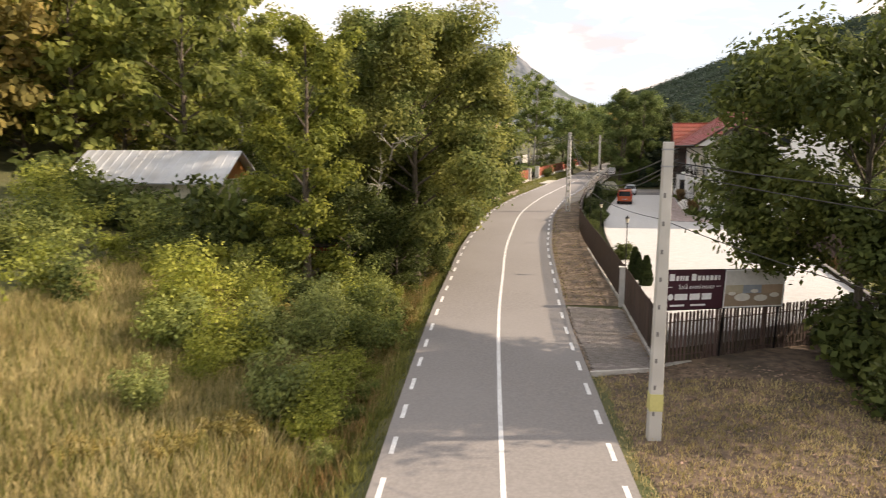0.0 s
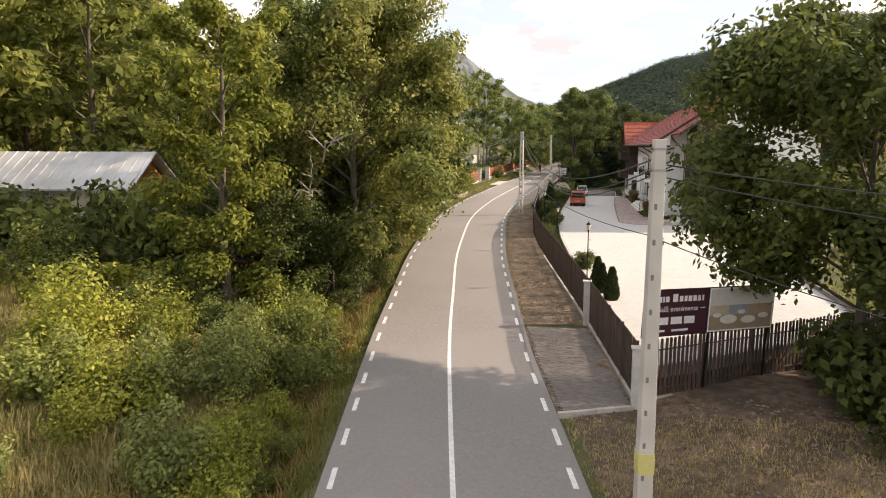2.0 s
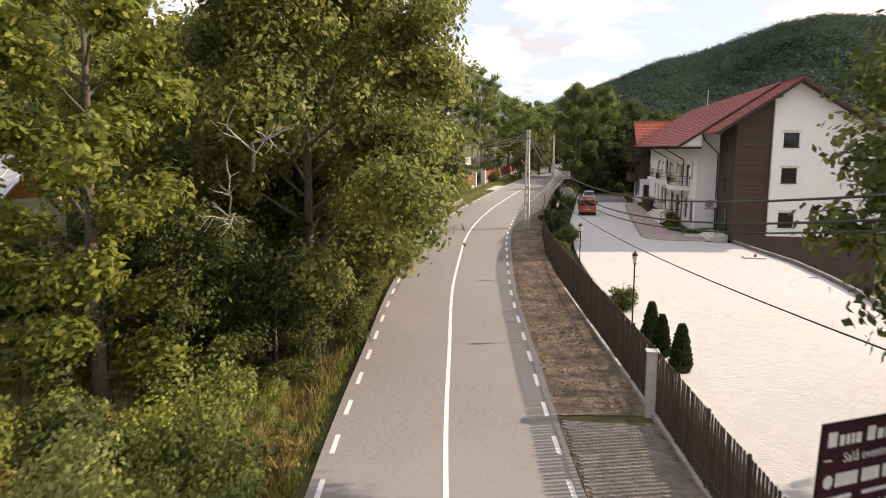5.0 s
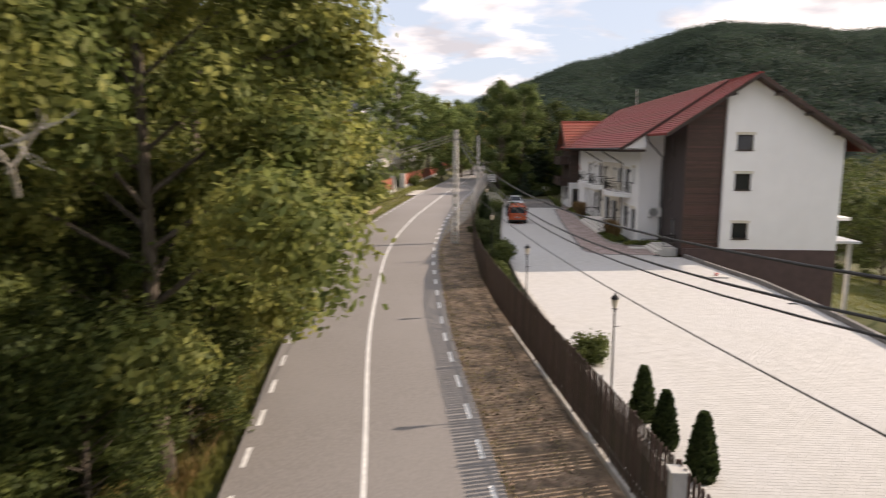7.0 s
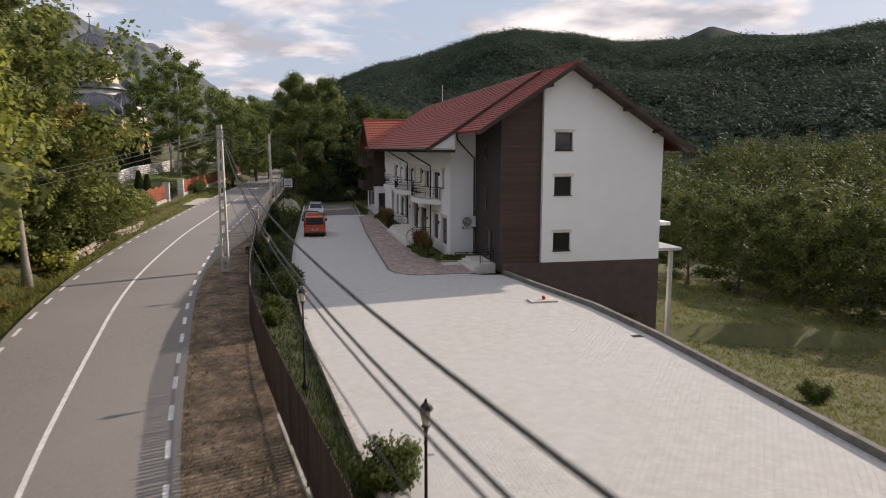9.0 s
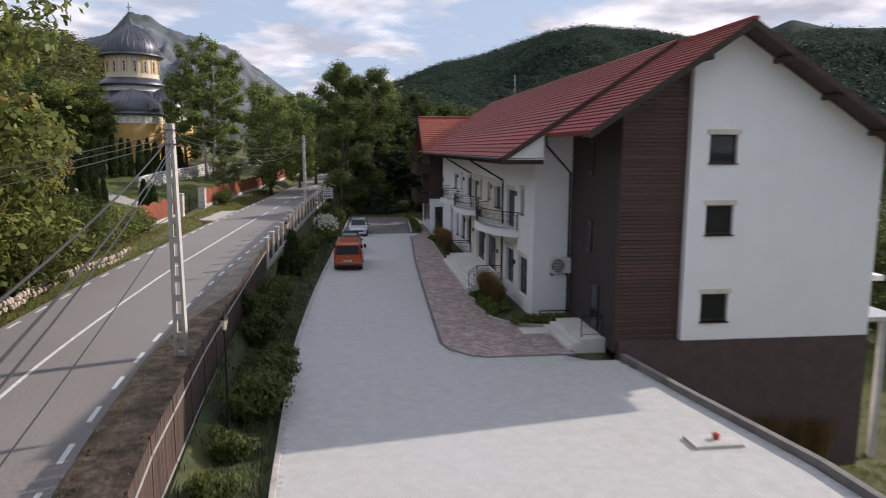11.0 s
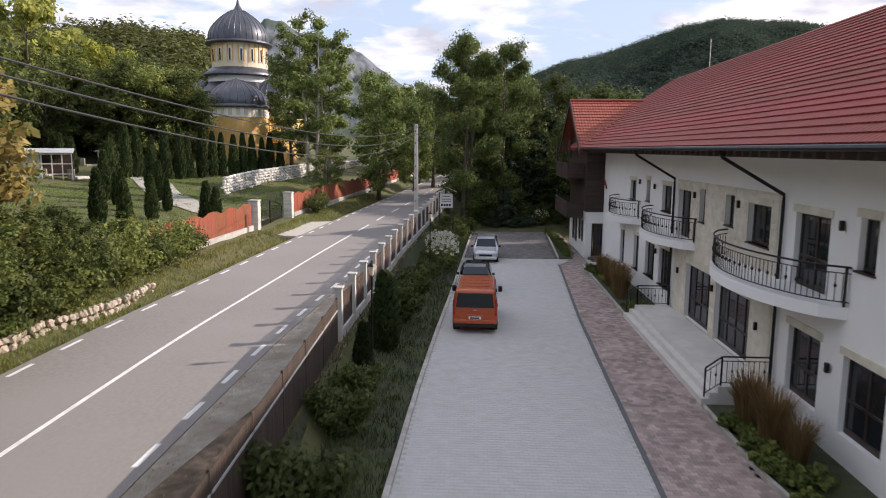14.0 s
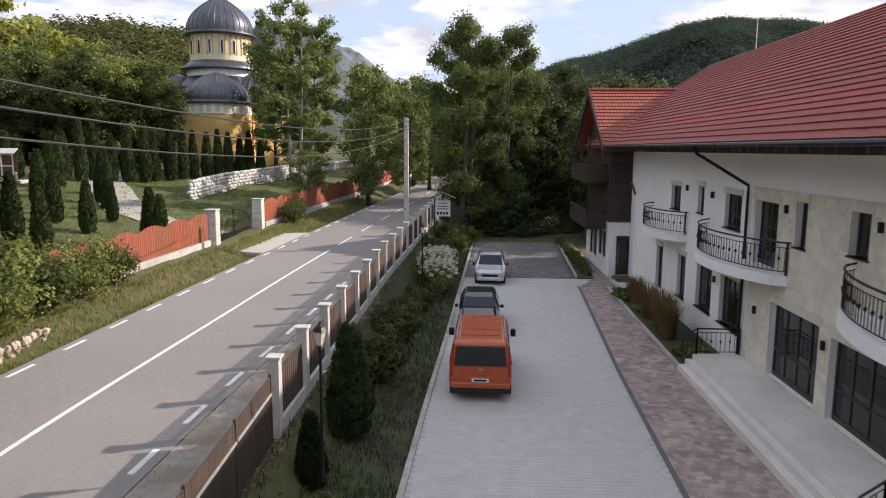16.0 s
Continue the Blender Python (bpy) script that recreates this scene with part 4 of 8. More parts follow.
wp("wall", wall_openings("x", WY0, WX, 13, 0.5, 4.95, 0.3, [(8.3, 9.35, 1.62, 4.0)]), M_white, "white ground-floor wall")
wp("wall", wall_openings("y", WX, WY0 + 0.3, WY1, 0.5, 4.95, 0.3, [(121.4, 122.4, 2.6, 4.2), (124.6, 125.8, 2.2, 4.2)]), M_white, "white ground-floor wall")
body = wp("upper_storey", MB().span(WX - 0.05, 21, WY0 - 0.06, WY1, 4.955, 9.6), M_wood, "dark timber upper storeys")
for k in range(26):
    z = 4.97 + k * 0.176
    wp("board", MB().span(WX - 0.09, 12.6, WY0 - 0.1, WY0 - 0.062, z, z + 0.162), M_wood, parent=body)
door = wp("door", MB().span(8.36, 9.29, WY0 + 0.1, WY0 + 0.16, 1.66, 3.95), M_frame, "dark panelled entrance door", bevel=0.01)
for x in (8.45, 8.9):
    wp("door_panel", MB().span(x, x + 0.32, WY0 + 0.075, WY0 + 0.098, 2.5, 3.7), M_glass, parent=door)
    wp("door_panel", MB().span(x, x + 0.32, WY0 + 0.075, WY0 + 0.098, 1.8, 2.4), M_frame, parent=door)
wp("door_frame", MB().span(8.2, 8.3, WY0 - 0.05, WY0 + 0.1, 1.62, 4.1).span(9.35, 9.45, WY0 - 0.05, WY0 + 0.1, 1.62, 4.1).span(8.3, 9.35, WY0 - 0.05, WY0 + 0.1, 4.0, 4.1), M_frame, parent=door)
for a, b, za, zb in ((121.4, 122.4, 2.6, 4.2), (124.6, 125.8, 2.2, 4.2)):
    wp("window", MB().span(WX + 0.12, WX + 0.17, a, b, za, zb), M_glass)
    wp("shutter", MB().span(WX - 0.05, WX - 0.004, a - 0.5, a - 0.02, za, zb), M_frame)
    wp("shutter", MB().span(WX - 0.05, WX - 0.004, b + 0.02, b + 0.5, za, zb), M_frame)
wing_roof = wp("roof", MB().tube([(6.85, 124.1, 13.36), (16.5, 124.1, 13.36)], 0.12, 8), M_tile2, "orange-red clay tile roof")
for e, rr, cnt in (((118.2, 9.45), (124.1, 13.3), 17), ((130.0, 9.45), (124.1, 13.3), 17)):
    roof_plane("slope", (6.9, e[0], e[1]), (22, e[0], e[1]), (6.9, rr[0], rr[1]), (22, rr[0], rr[1]), cnt, M_tile2, wing_roof)
for e in (118.2, 130.0):
    d = math.copysign(0.1, e - 124.1)
    wp("bargeboard", MB().add([(x, y, z) for x in (6.82, 6.885) for y, z in ((e + d, 9.1), (e + d, 9.52), (124.1, 13.46), (124.1, 13.0))], [(0, 1, 2, 3), (7, 6, 5, 4), (0, 4, 5, 1), (1, 5, 6, 2), (2, 6, 7, 3), (3, 7, 4, 0)]), M_wood, "dark timber bargeboard")
wp("gable", MB().add([(WX - 0.06, 118.9, 9.6), (WX - 0.06, 129.3, 9.6), (WX - 0.06, 124.1, 13.1), (WX + 0.3, 118.9, 9.6), (WX + 0.3, 129.3, 9.6), (WX + 0.3, 124.1, 13.1)],
                   [(2, 1, 0), (3, 4, 5), (0, 1, 4, 3), (1, 2, 5, 4), (2, 0, 3, 5)]), M_wood, "dark timber gable")
for z in (4.6, 7.5):
    bal = wp("balcony", MB().span(WX - 1.35, WX - 0.1, 120.6, 128.0, z - 0.16, z), M_wood, "dark timber balcony")
    for k in range(38):
        y = 120.65 + k * 0.195
        wp("slat", MB().span(WX - 1.34, WX - 1.31, y, y + 0.165, z, z + 0.95), M_wood, parent=bal)
    wp("handrail", MB().span(WX - 1.38, WX - 1.27, 120.6, 128.0, z + 0.952, z + 1.03), M_wood, parent=bal)
    for y in (120.6, 128.0):
        wp("side_rail", MB().span(WX - 1.3, WX - 0.1, y - 0.04, y, z, z + 1.0), M_wood, parent=bal)
for y in (120.6, 124.2, 127.9):
    wp("post", MB().span(WX - 1.36, WX - 1.22, y, y + 0.14, 7.51, 10.2), M_wood)
wp("porch_roof", MB().add([(8.9, 118.6, 6.85), (11.2, 118.6, 6.85), (11.2, WY0 - 0.11, 7.5), (8.9, WY0 - 0.11, 7.5), (8.9, 118.6, 6.75), (11.2, 118.6, 6.75), (11.2, WY0 - 0.11, 7.4), (8.9, WY0 - 0.11, 7.4)],
                         [(0, 1, 2, 3), (7, 6, 5, 4), (0, 4, 5, 1), (2, 6, 7, 3), (0, 3, 7, 4), (1, 5, 6, 2)]), M_tile, "small red porch roof")
tagged(MB().span(8.0, 9.9, 118.5, WY0 - 0.01, PARK - 0.2, 1.6).span(8.0, 9.9, 118.1, 118.497, PARK - 0.2, 1.55).obj("door_step", M_brownwall, bevel=0.01), "brown tiled step before the entrance door", "steps", kind="structure")

# ---- roadside fence ----
def picket(w, d, h):
    """One fence slat with a clipped top, standing at its base."""
    me = bpy.data.meshes.new("slat")
    b = MB().add([(-w / 2, -d / 2, 0), (w / 2, -d / 2, 0), (w / 2, d / 2, 0), (-w / 2, d / 2, 0), (-w / 2, -d / 2, h - 0.03), (w / 2, -d / 2, h - 0.03), (w / 2, d / 2, h - 0.03), (-w / 2, d / 2, h - 0.03),
                  (-w / 4, -d / 2, h), (w / 4, -d / 2, h), (w / 4, d / 2, h), (-w / 4, d / 2, h)],
                 [(0, 1, 5, 9, 8, 4), (2, 3, 7, 11, 10, 6), (1, 2, 6, 5), (3, 0, 4, 7), (5, 6, 10, 9), (9, 10, 11, 8), (4, 8, 11, 7), (3, 2, 1, 0)])
    me.from_pydata(b.v, [], b.f)
    me.materials.append(M_fence)
    return me


SLAT = picket(0.12, 0.022, 1.55)


def fence_line(pts, label, rail_d=0.035, spacing=0.135, singles=True, posts=2.45, kerb=True, height=1.55, tall=None, galv=False):
    """A picket fence along points (x, y, z): kerb, posts, rails and slats."""
    th = thing("fence", label, "fence", at=pts[0])
    inv = Matrix.Translation(-Vector(pts[0]))

    def fp(name, mb, material, lab=""):
        o = mb.obj(name, material, th, lab)
        o.matrix_parent_inverse = inv
        return o

    V = [Vector(p) for p in pts]
    cum = [0.0]
    for a, b in zip(V, V[1:]):
        cum.append(cum[-1] + (b - a).length)

    def at(s):
        k = min(max(int(np.searchsorted(cum, s)) - 1, 0), len(V) - 2)
        t = (s - cum[k]) / (cum[k + 1] - cum[k])
        return V[k].lerp(V[k + 1], t), math.atan2((V[k + 1] - V[k]).y, (V[k + 1] - V[k]).x)

    tot, s = cum[-1], 0.0
    rise = tall or (lambda y: height)
    n = int(tot / posts)
    for i in range(n + 1):
        p, a = at(tot * i / n)
        fp("post", MB().box(p.x, p.y, p.z - 0.3, 0.06, 0.06, 0.3 + rise(p.y) + 0.06, a), M_fence)
    for i in range(n):
        p, a = at(tot * (i + 0.02) / n)
        q, _ = at(tot * (i + 0.98) / n)
        c, L = (p + q) / 2, (q - p).length
        a = math.atan2((q - p).y, (q - p).x)
        for h in (0.32, rise(c.y) - 0.42):
            r = MB()
            u, w = Vector((math.cos(a), math.sin(a), 0)), Vector((-math.sin(a), math.cos(a), 0))
            vs = []
            for e, o in ((-1, p), (1, q)):
                for dz in (0, 0.05):
                    for dw in (-0.048, -0.018):
                        vs.append(o + w * (dw) + Vector((0, 0, h + dz)))
            r.add(vs, [(0, 1, 3, 2), (4, 6, 7, 5), (0, 4, 5, 1), (2, 3, 7, 6), (0, 2, 6, 4), (1, 5, 7, 3)])
            fp("rail", r, M_galv if galv else M_fence, "pale galvanised rail" if galv else "")
        if kerb:
            k = MB()
            w = Vector((-math.sin(a), math.cos(a), 0))
            vs = []
            for o in (at(tot * i / n)[0], at(tot * (i + 1) / n)[0] - Vector((math.cos(a), math.sin(a), 0)) * 0.012):
                for dz in (-0.9, 0.02):
                    for dw in (-0.1, 0.1):
                        vs.append(o + w * dw + Vector((0, 0, dz)))
            k.add(vs, [(0, 1, 3, 2), (4, 6, 7, 5), (0, 4, 5, 1), (2, 3, 7, 6), (0, 2, 6, 4), (1, 5, 7, 3)])
            fp("kerb", k, M_kerb, "concrete fence kerb")
    rng, k, far = random.Random(3), 0, MB()
    while s < tot:
        p, a = at(s)
        lean = rng.uniform(-0.012, 0.012)
        if k < 290 and singles:
            o = new("slat", SLAT)
            o.parent = th
            o.matrix_parent_inverse = inv
            o.matrix_basis = Matrix.Translation(p + Vector((0, 0, 0.06 + rng.uniform(-0.01, 0.01)))) @ Matrix.Rotation(a, 4, "Z") @ Matrix.Rotation(lean, 4, "Y") @ Matrix.Diagonal((1, 1, (rise(p.y) - 0.06) / 1.55, 1))
        else:
            far.box(p.x, p.y, p.z + 0.06, 0.12, 0.022, rise(p.y) - 0.06, a)
        k += 1
        s += spacing if p.y < 62 else 0.68 * spacing
    if far.v:
        o = fp("slats", far, M_fence)
        o["kind"] = "stuff"
    return th


fence_line([(fence_x(y), y, road_z(y) + float(np.interp(y, [28, 42, 60, 75, 92], [0.1, 0.1, -0.1, -0.55, -0.55]))) for y in np.linspace(28.4, 91.8, 34)], "dark brown wooden picket fence on a concrete kerb along the road", spacing=0.195, height=2.1, galv=True)
fence_line([(1.75, 28.6, 0.5), (5.0, 30.8, 0.5), (8.5, 33.2, 0.5), (12.2, 35.7, 0.5)], "tall dark brown picket fence at the end of the car park", kerb=True, height=2.15, spacing=0.19)


def pillar(x, y, z, h, w=0.3, rz=0.0, label="grey concrete fence pillar with cap", group="fence pillars"):
    th = thing("fence_pillar", label, "pillar", group, (x, y, z))
    MB().box(0, 0, -0.9, w, w, h + 0.9, rz).obj("shaft", M_concrete, th, bevel=0.012)
    MB().box(0, 0, h + 0.001, w + 0.1, w + 0.1, 0.07, rz).obj("cap", M_concrete, th, bevel=0.015)
    return th


pillar(1.45, 28.05, 0.4, 2.1, 0.32)
pillar(fence_x(37.9) - 0.12, 37.9, 0.75, 2.1, 0.32)
# pillared stretch with slatted panels on a concrete wall
ys = np.arange(92.2, 141, 2.5)
wall_th = MB()
for a, b in zip(ys, ys[1:]):
    xa, xb = fence_x(a), fence_x(b)
    za, zb = road_z(a), road_z(b)
    wall_th.add([(xa - .1, a, .9), (xa + .1, a, .9), (xb + .1, b - .01, .9), (xb - .1, b - .01, .9), (xa - .1, a, za + .3), (xa + .1, a, za + .3), (xb + .1, b - .01, zb + .3), (xb - .1, b - .01, zb + .3)],
                [(3, 2, 1, 0), (4, 5, 6, 7), (0, 1, 5, 4), (1, 2, 6, 5), (2, 3, 7, 6), (3, 0, 4, 7)])
    panel = thing("fence", "dark slatted fence bay between concrete pillars", "fence", "slatted fence bays", (xa, a, za + 0.32))
    L, ang = math.hypot(xb - xa, b - a) - 0.3, math.atan2(b - a, xb - xa)
    panel.rotation_euler = (0, 0, ang)
    for h in (0.18, 0.95):
        MB().span(0.16, 0.14 + L, -0.02, 0.02, h, h + 0.05).obj("rail", M_fence, panel)
    n = int(L / 0.18)
    for i in range(n):
        o = new("slat", SLAT)
        o.parent = panel
        o.matrix_basis = Matrix.Translation((0.22 + i * (L - 0.1) / n, -0.035, 0.05)) @ Matrix.Diagonal((1, 1, 0.78, 1))
for y in ys:
    pillar(fence_x(y), y, road_z(y) + 0.2, 1.65, 0.26)
tagged(wall_th.obj("fence_wall", M_concrete), "concrete base wall under the slatted fence", "wall", kind="structure")
apron = tagged(MB().prism([(-1.15, 26.9), (1.4, 28.1), (fence_x(32) - 0.1, 32), (fence_x(37.2) - 0.1, 37.2), (-2.95, 36.6), (-2.05, 31.5)], lambda x, y: -0.2, lambda x, y: road_z(y) + 0.015).obj("apron", M_verge), "weathered paved apron beside the road", "paving", kind="structure")
kerb_run("kerb_4", [(-1.15, 26.75), (1.35, 27.85)], 0.16, 0.3, lambda x, y: road_z(y) - 0.18, "concrete kerb at the end of the paved apron")
pm = bpy.data.meshes.new("paving_block")
g = MB().box(0, 0, 0, 0.19, 0.09, 0.03)
pm.from_pydata(g.v, [], g.f)
pm.materials.append(M_paver_apron)
cnt = 0
rest = MB()
rng = random.Random(8)
for j in range(110):
    y = 27.0 + j * 0.1
    for i in range(24):
        x = -3.2 + i * 0.2 + (0.1 if j % 2 else 0)
        west = float(np.interp(y, [26.9, 31.5, 36.6], [-1.0, -1.95, -2.85]))
        if west < x < fence_x(max(y, 28)) - 0.25 and y > 26.9 + (x + 1.15) * 0.47 and y < 36.9:
            z = road_z(y) + 0.03 + rng.uniform(-0.003, 0.003)
            if cnt < 295 and 28 < y < 31.5:
                o = new("paving_block", pm)
                o.parent = apron
                o.matrix_basis = Matrix.Translation((x, y, z))
                cnt += 1
            else:
                rest.box(x, y, z, 0.19, 0.09, 0.03)
rest.obj("paving_blocks", M_paver_apron, apron)["kind"] = "stuff"

# ---- poles and cables ----


def lattice_pole(x, y, z, h, w0, w1, rz, label, solid=True):
    """Precast pole: solid shaft with dark plates for slot shade, else two flanges joined by webs."""
    th = thing("utility_pole", label, "pole", at=(x, y, z))
    th.rotation_euler = (0, 0, rz)
    if solid:
        MB().loft([[(sx * w / 2, sy * w * 0.42, zz) for sx, sy in ((-1, -1), (1, -1), (1, 1), (-1, 1))] for zz, w in ((-0.6, w0), (h, w1))]).obj("shaft", M_pole, th, bevel=0.025)
        for i in range(9):
            zz = 0.8 + i * 0.85
            w = w0 + (w1 - w0) * zz / h
            # Thin grey plate on the face paints the shade of a recess.
            MB().box(-w * 0.2, -w * 0.42 - 0.004, zz, 0.07, 0.012, 0.14).obj("slot", plain("shadow_grey", (0.2, 0.19, 0.18), 0.9) if "shadow_grey" not in bpy.data.materials else bpy.data.materials["shadow_grey"], th)
    else:
        for s in (-1, 1):
            MB().loft([[(s * (w / 2 - 0.055) + a * 0.055, b * 0.12, zz) for a, b in ((-1, -1), (1, -1), (1, 1), (-1, 1))] for zz, w in ((-0.6, w0), (h, w1))]).obj("flange", M_pole, th, bevel=0.015)
        for i in range(12):
            zz = i * h / 12
            w = w0 + (w1 - w0) * zz / h
            MB().box(0, 0, zz, w - 0.222, 0.16, 0.24).obj("web", M_pole, th)
        MB().box(0, 0, h * 0.93, w1 - 0.15, 0.18, h * 0.07).obj("head", M_pole, th)
    for k, zz in enumerate((h - 0.25, h - 0.75)):
        MB().box(0, 0, zz, w1 + 0.04, w1 * 0.9, 0.05).obj("band", M_alloy, th)
        MB().tube([(w1 / 2, 0, zz), (w1 / 2 + 0.22, 0, zz + 0.05)], 0.02, 6).obj("hook", M_dark, th)
    return th


lattice_pole(1.1, 21.5, 0.25, 9.25, 0.42, 0.28, radians(12), "pale concrete utility pole with a yellow band beside the road")
y_band = MB().box(0, 0, 0.95, 0.412, 0.362, 0.55).obj("painted_band", plain("faded_yellow", (0.6, 0.55, 0.22), 0.8), bpy.data.objects["utility_pole"], "faded yellow painted band")
lattice_pole(-6.3, 75.7, 2.3, 8.6, 0.50, 0.30, radians(-8), "pale precast concrete ladder pole beside the road", False)
lattice_pole(-4.9, 119.6, 3.1, 8.2, 0.34, 0.24, 0, "slender grey concrete utility pole at the roadside")


def cable(a, b, sag, r=0.012, label="black overhead cable sagging between poles"):
    a, b = Vector(a), Vector(b)
    pts = [a.lerp(b, i / 24) - Vector((0, 0, sag * 4 * (i / 24) * (1 - i / 24))) for i in range(25)]
    tagged(MB().tube(pts, r, 6).obj("cable", M_wire), label, "cable", "overhead cables")


P1, P3, P4 = (1.15, 21.5, 9.2), (-6.3, 75.7, 10.7), (-4.9, 119.6, 11.1)
for dz, sg, dx in ((0, 0.9, -0.2), (-0.3, 1.0, 0.2), (-0.5, 1.2, 0.15)):
    cable((P3[0] + dx, P3[1], P3[2] + dz), (P4[0] + dx * 0.6, P4[1], P4[2] + dz), sg, 0.016)
    cable((P4[0] + dx * 0.6, P4[1], P4[2] + dz), (-1.5 + dx, 165, 12.5 + dz), 0.9, 0.016)
for z0, z1, sg, dx, r in ((9.2, 10.6, 2.1, 0.2, 0.022), (9.0, 10.3, 2.5, 0.25, 0.022), (8.9, 10.2, 2.65, 0.3, 0.018), (7.15, 7.6, 1.1, 0.15, 0.013)):
    cable((P1[0] + dx, P1[1], z0), (P3[0] + dx * 0.5, P3[1], z1), sg, r)
cable((1.3, 21.5, 8.9), (17.5, 14, 8.3), 0.5, 0.02)
cable((1.3, 21.5, 8.6), (17.5, 13, 7.6), 0.6, 0.016)
cable((1.25, 21.5, 7.1), (14, 14, 5.2), 0.6, 0.013)
for z0, y1, z1 in ((10.6, 57, 7.2), (10.4, 56, 6.9), (10.2, 55.5, 6.4)):
    cable((-6.35, 75.7, z0), (-21, y1, z1), 0.5, 0.018)
cable((-6.35, 75.7, 7.6), (-15.5, 84, 4.2), 0.3, 0.01)

# ---- plants ----


def leaf_cloud(centres, radii, per, size, rng, up=0.35, squash=0.8):
    """Quads scattered in clumps; returns arrays."""
    c = np.repeat(np.array(centres), per, 0)
    r = np.repeat(np.array(radii), per)
    n = len(c)
    d = rng.normal(size=(n, 3))
    d /= np.linalg.norm(d, axis=1)[:, None]
    p = c + d * (r * np.clip(np.abs(rng.normal(0.78, 0.24, n)), 0.1, 1.35))[:, None] * np.array([1, 1, squash])
    nrm = d * 0.85 + rng.normal(size=(n, 3)) * 0.42 + np.array([0, 0, up])
    nrm /= np.linalg.norm(nrm, axis=1)[:, None]
    t = np.cross(nrm, rng.normal(size=(n, 3)))
    t /= np.linalg.norm(t, axis=1)[:, None] + 1e-9
    b = np.cross(nrm, t)
    s = size * rng.uniform(0.6, 1.3, n)
    t, b = t * s[:, None], b * (s * 0.55)[:, None]
    v = np.stack([p - t, p - t * 0.1 + b, p + t, p - t * 0.1 - b], 1).reshape(-1, 3)
    return v, np.arange(n * 4).reshape(n, 4)


def tree(name, label, seed, height, spread, leaves, size, material, bark=M_bark, shape="round", trunk_h=0.25, clumps=110, lean=0.0, stems=1, category="tree", cr=0.19):
    """Tapered trunk, forking limbs, and a crown of leaf clumps round the limb ends."""
    rs, rng = random.Random(seed), np.random.RandomState(seed)
    th = thing(name, label, category)
    wood = MB()
    tips = []
    for st in range(stems):
        ang0 = rs.uniform(0, 6.28)
        off = 0.0 if stems == 1 else 0.25 + height * 0.012
        bx, by = off * math.cos(ang0), off * math.sin(ang0)
        r0 = height * (0.015 if stems == 1 else 0.011)
        axis_pts, rad = [], []
        dx, dy = lean + rs.uniform(-0.03, 0.03) + bx * 0.05, rs.uniform(-0.03, 0.03) + by * 0.05
        for i in range(9):
            s = i / 8
            axis_pts.append(Vector((bx + dx * height * s + math.sin(s * 5 + seed) * 0.012 * height * s, by + dy * height * s + math.cos(s * 4 + seed) * 0.012 * height * s, height * 0.93 * s - (0.3 if i == 0 else 0))))
            rad.append(r0 * (1 - s) ** 0.8 + 0.012 + (r0 * 0.5 if i == 0 else 0))
        wood.tube(axis_pts, rad, 9)
        limbs = max(int((24 if height > 6 else 9) / (stems ** 0.5)), 5)
        for k in range(limbs):
            s = trunk_h + (0.95 - trunk_h) * (k + rs.random() * 0.7) / limbs
            i = min(int(s * 8), 7)
            o = axis_pts[i].lerp(axis_pts[i + 1], s * 8 - i)
            u = (s - trunk_h) / (1 - trunk_h)
            if shape == "round":
                w = spread * (math.sin(math.pi * (0.18 + 0.80 * u)) ** 0.7)
            elif shape == "tall":
                w = spread * (math.sin(math.pi * (0.12 + 0.85 * u)) ** 0.5)
            else:
                w = spread * (1.05 - u)
            w *= rs.uniform(0.7, 1.12)
            a = k * 2.4 + rs.uniform(-0.5, 0.5)
            rise = (0.35 + 0.5 * u) * w if shape != "cone" else -0.15 * w
            end = o + Vector((math.cos(a) * w, math.sin(a) * w, rise))
            mid = o.lerp(end, 0.5) + Vector((0, 0, 0.10 * w))
            rb = max(rad[i] * 0.45, 0.012)
            wood.tube([o, mid, end], [rb, rb * 0.6, 0.01], 5, False)
            tips += [(end, 1.0), (mid.lerp(end, 0.45), 0.9), (mid, 0.8)]
            for q in range(3):
                a2 = a + rs.uniform(-1.0, 1.0)
                f = rs.uniform(0.35, 0.85)
                o2 = mid.lerp(end, (f - 0.5) * 2) if f > 0.5 else o.lerp(mid, f * 2)
                e2 = o2 + Vector((math.cos(a2) * w * 0.45, math.sin(a2) * w * 0.45, rs.uniform(-0.12, 0.4) * w))
                wood.tube([o2, o2.lerp(e2, 0.5) + Vector((0, 0, 0.04 * w)), e2], [rb * 0.5, rb * 0.3, 0.006], 4, False)
                tips += [(e2, 0.85), (o2.lerp(e2, 0.6), 0.7)]
        tips.append((axis_pts[-1], 0.8))
    wood.obj("trunk", bark, th, smooth=True)
    rs.shuffle(tips)
    tips = tips[:clumps]
    cen = [(p.x + rs.uniform(-0.3, 0.3) * spread * 0.2, p.y + rs.uniform(-0.3, 0.3) * spread * 0.2, p.z + rs.uniform(-0.1, 0.15) * spread * 0.3) for p, _ in tips]
    rad = [spread * cr * w * rs.uniform(0.7, 1.35) for _, w in tips]
    v, q = leaf_cloud(cen, rad, max(leaves // len(cen), 4), size, rng)
    soup("crown", v, q, material, th)
    return th


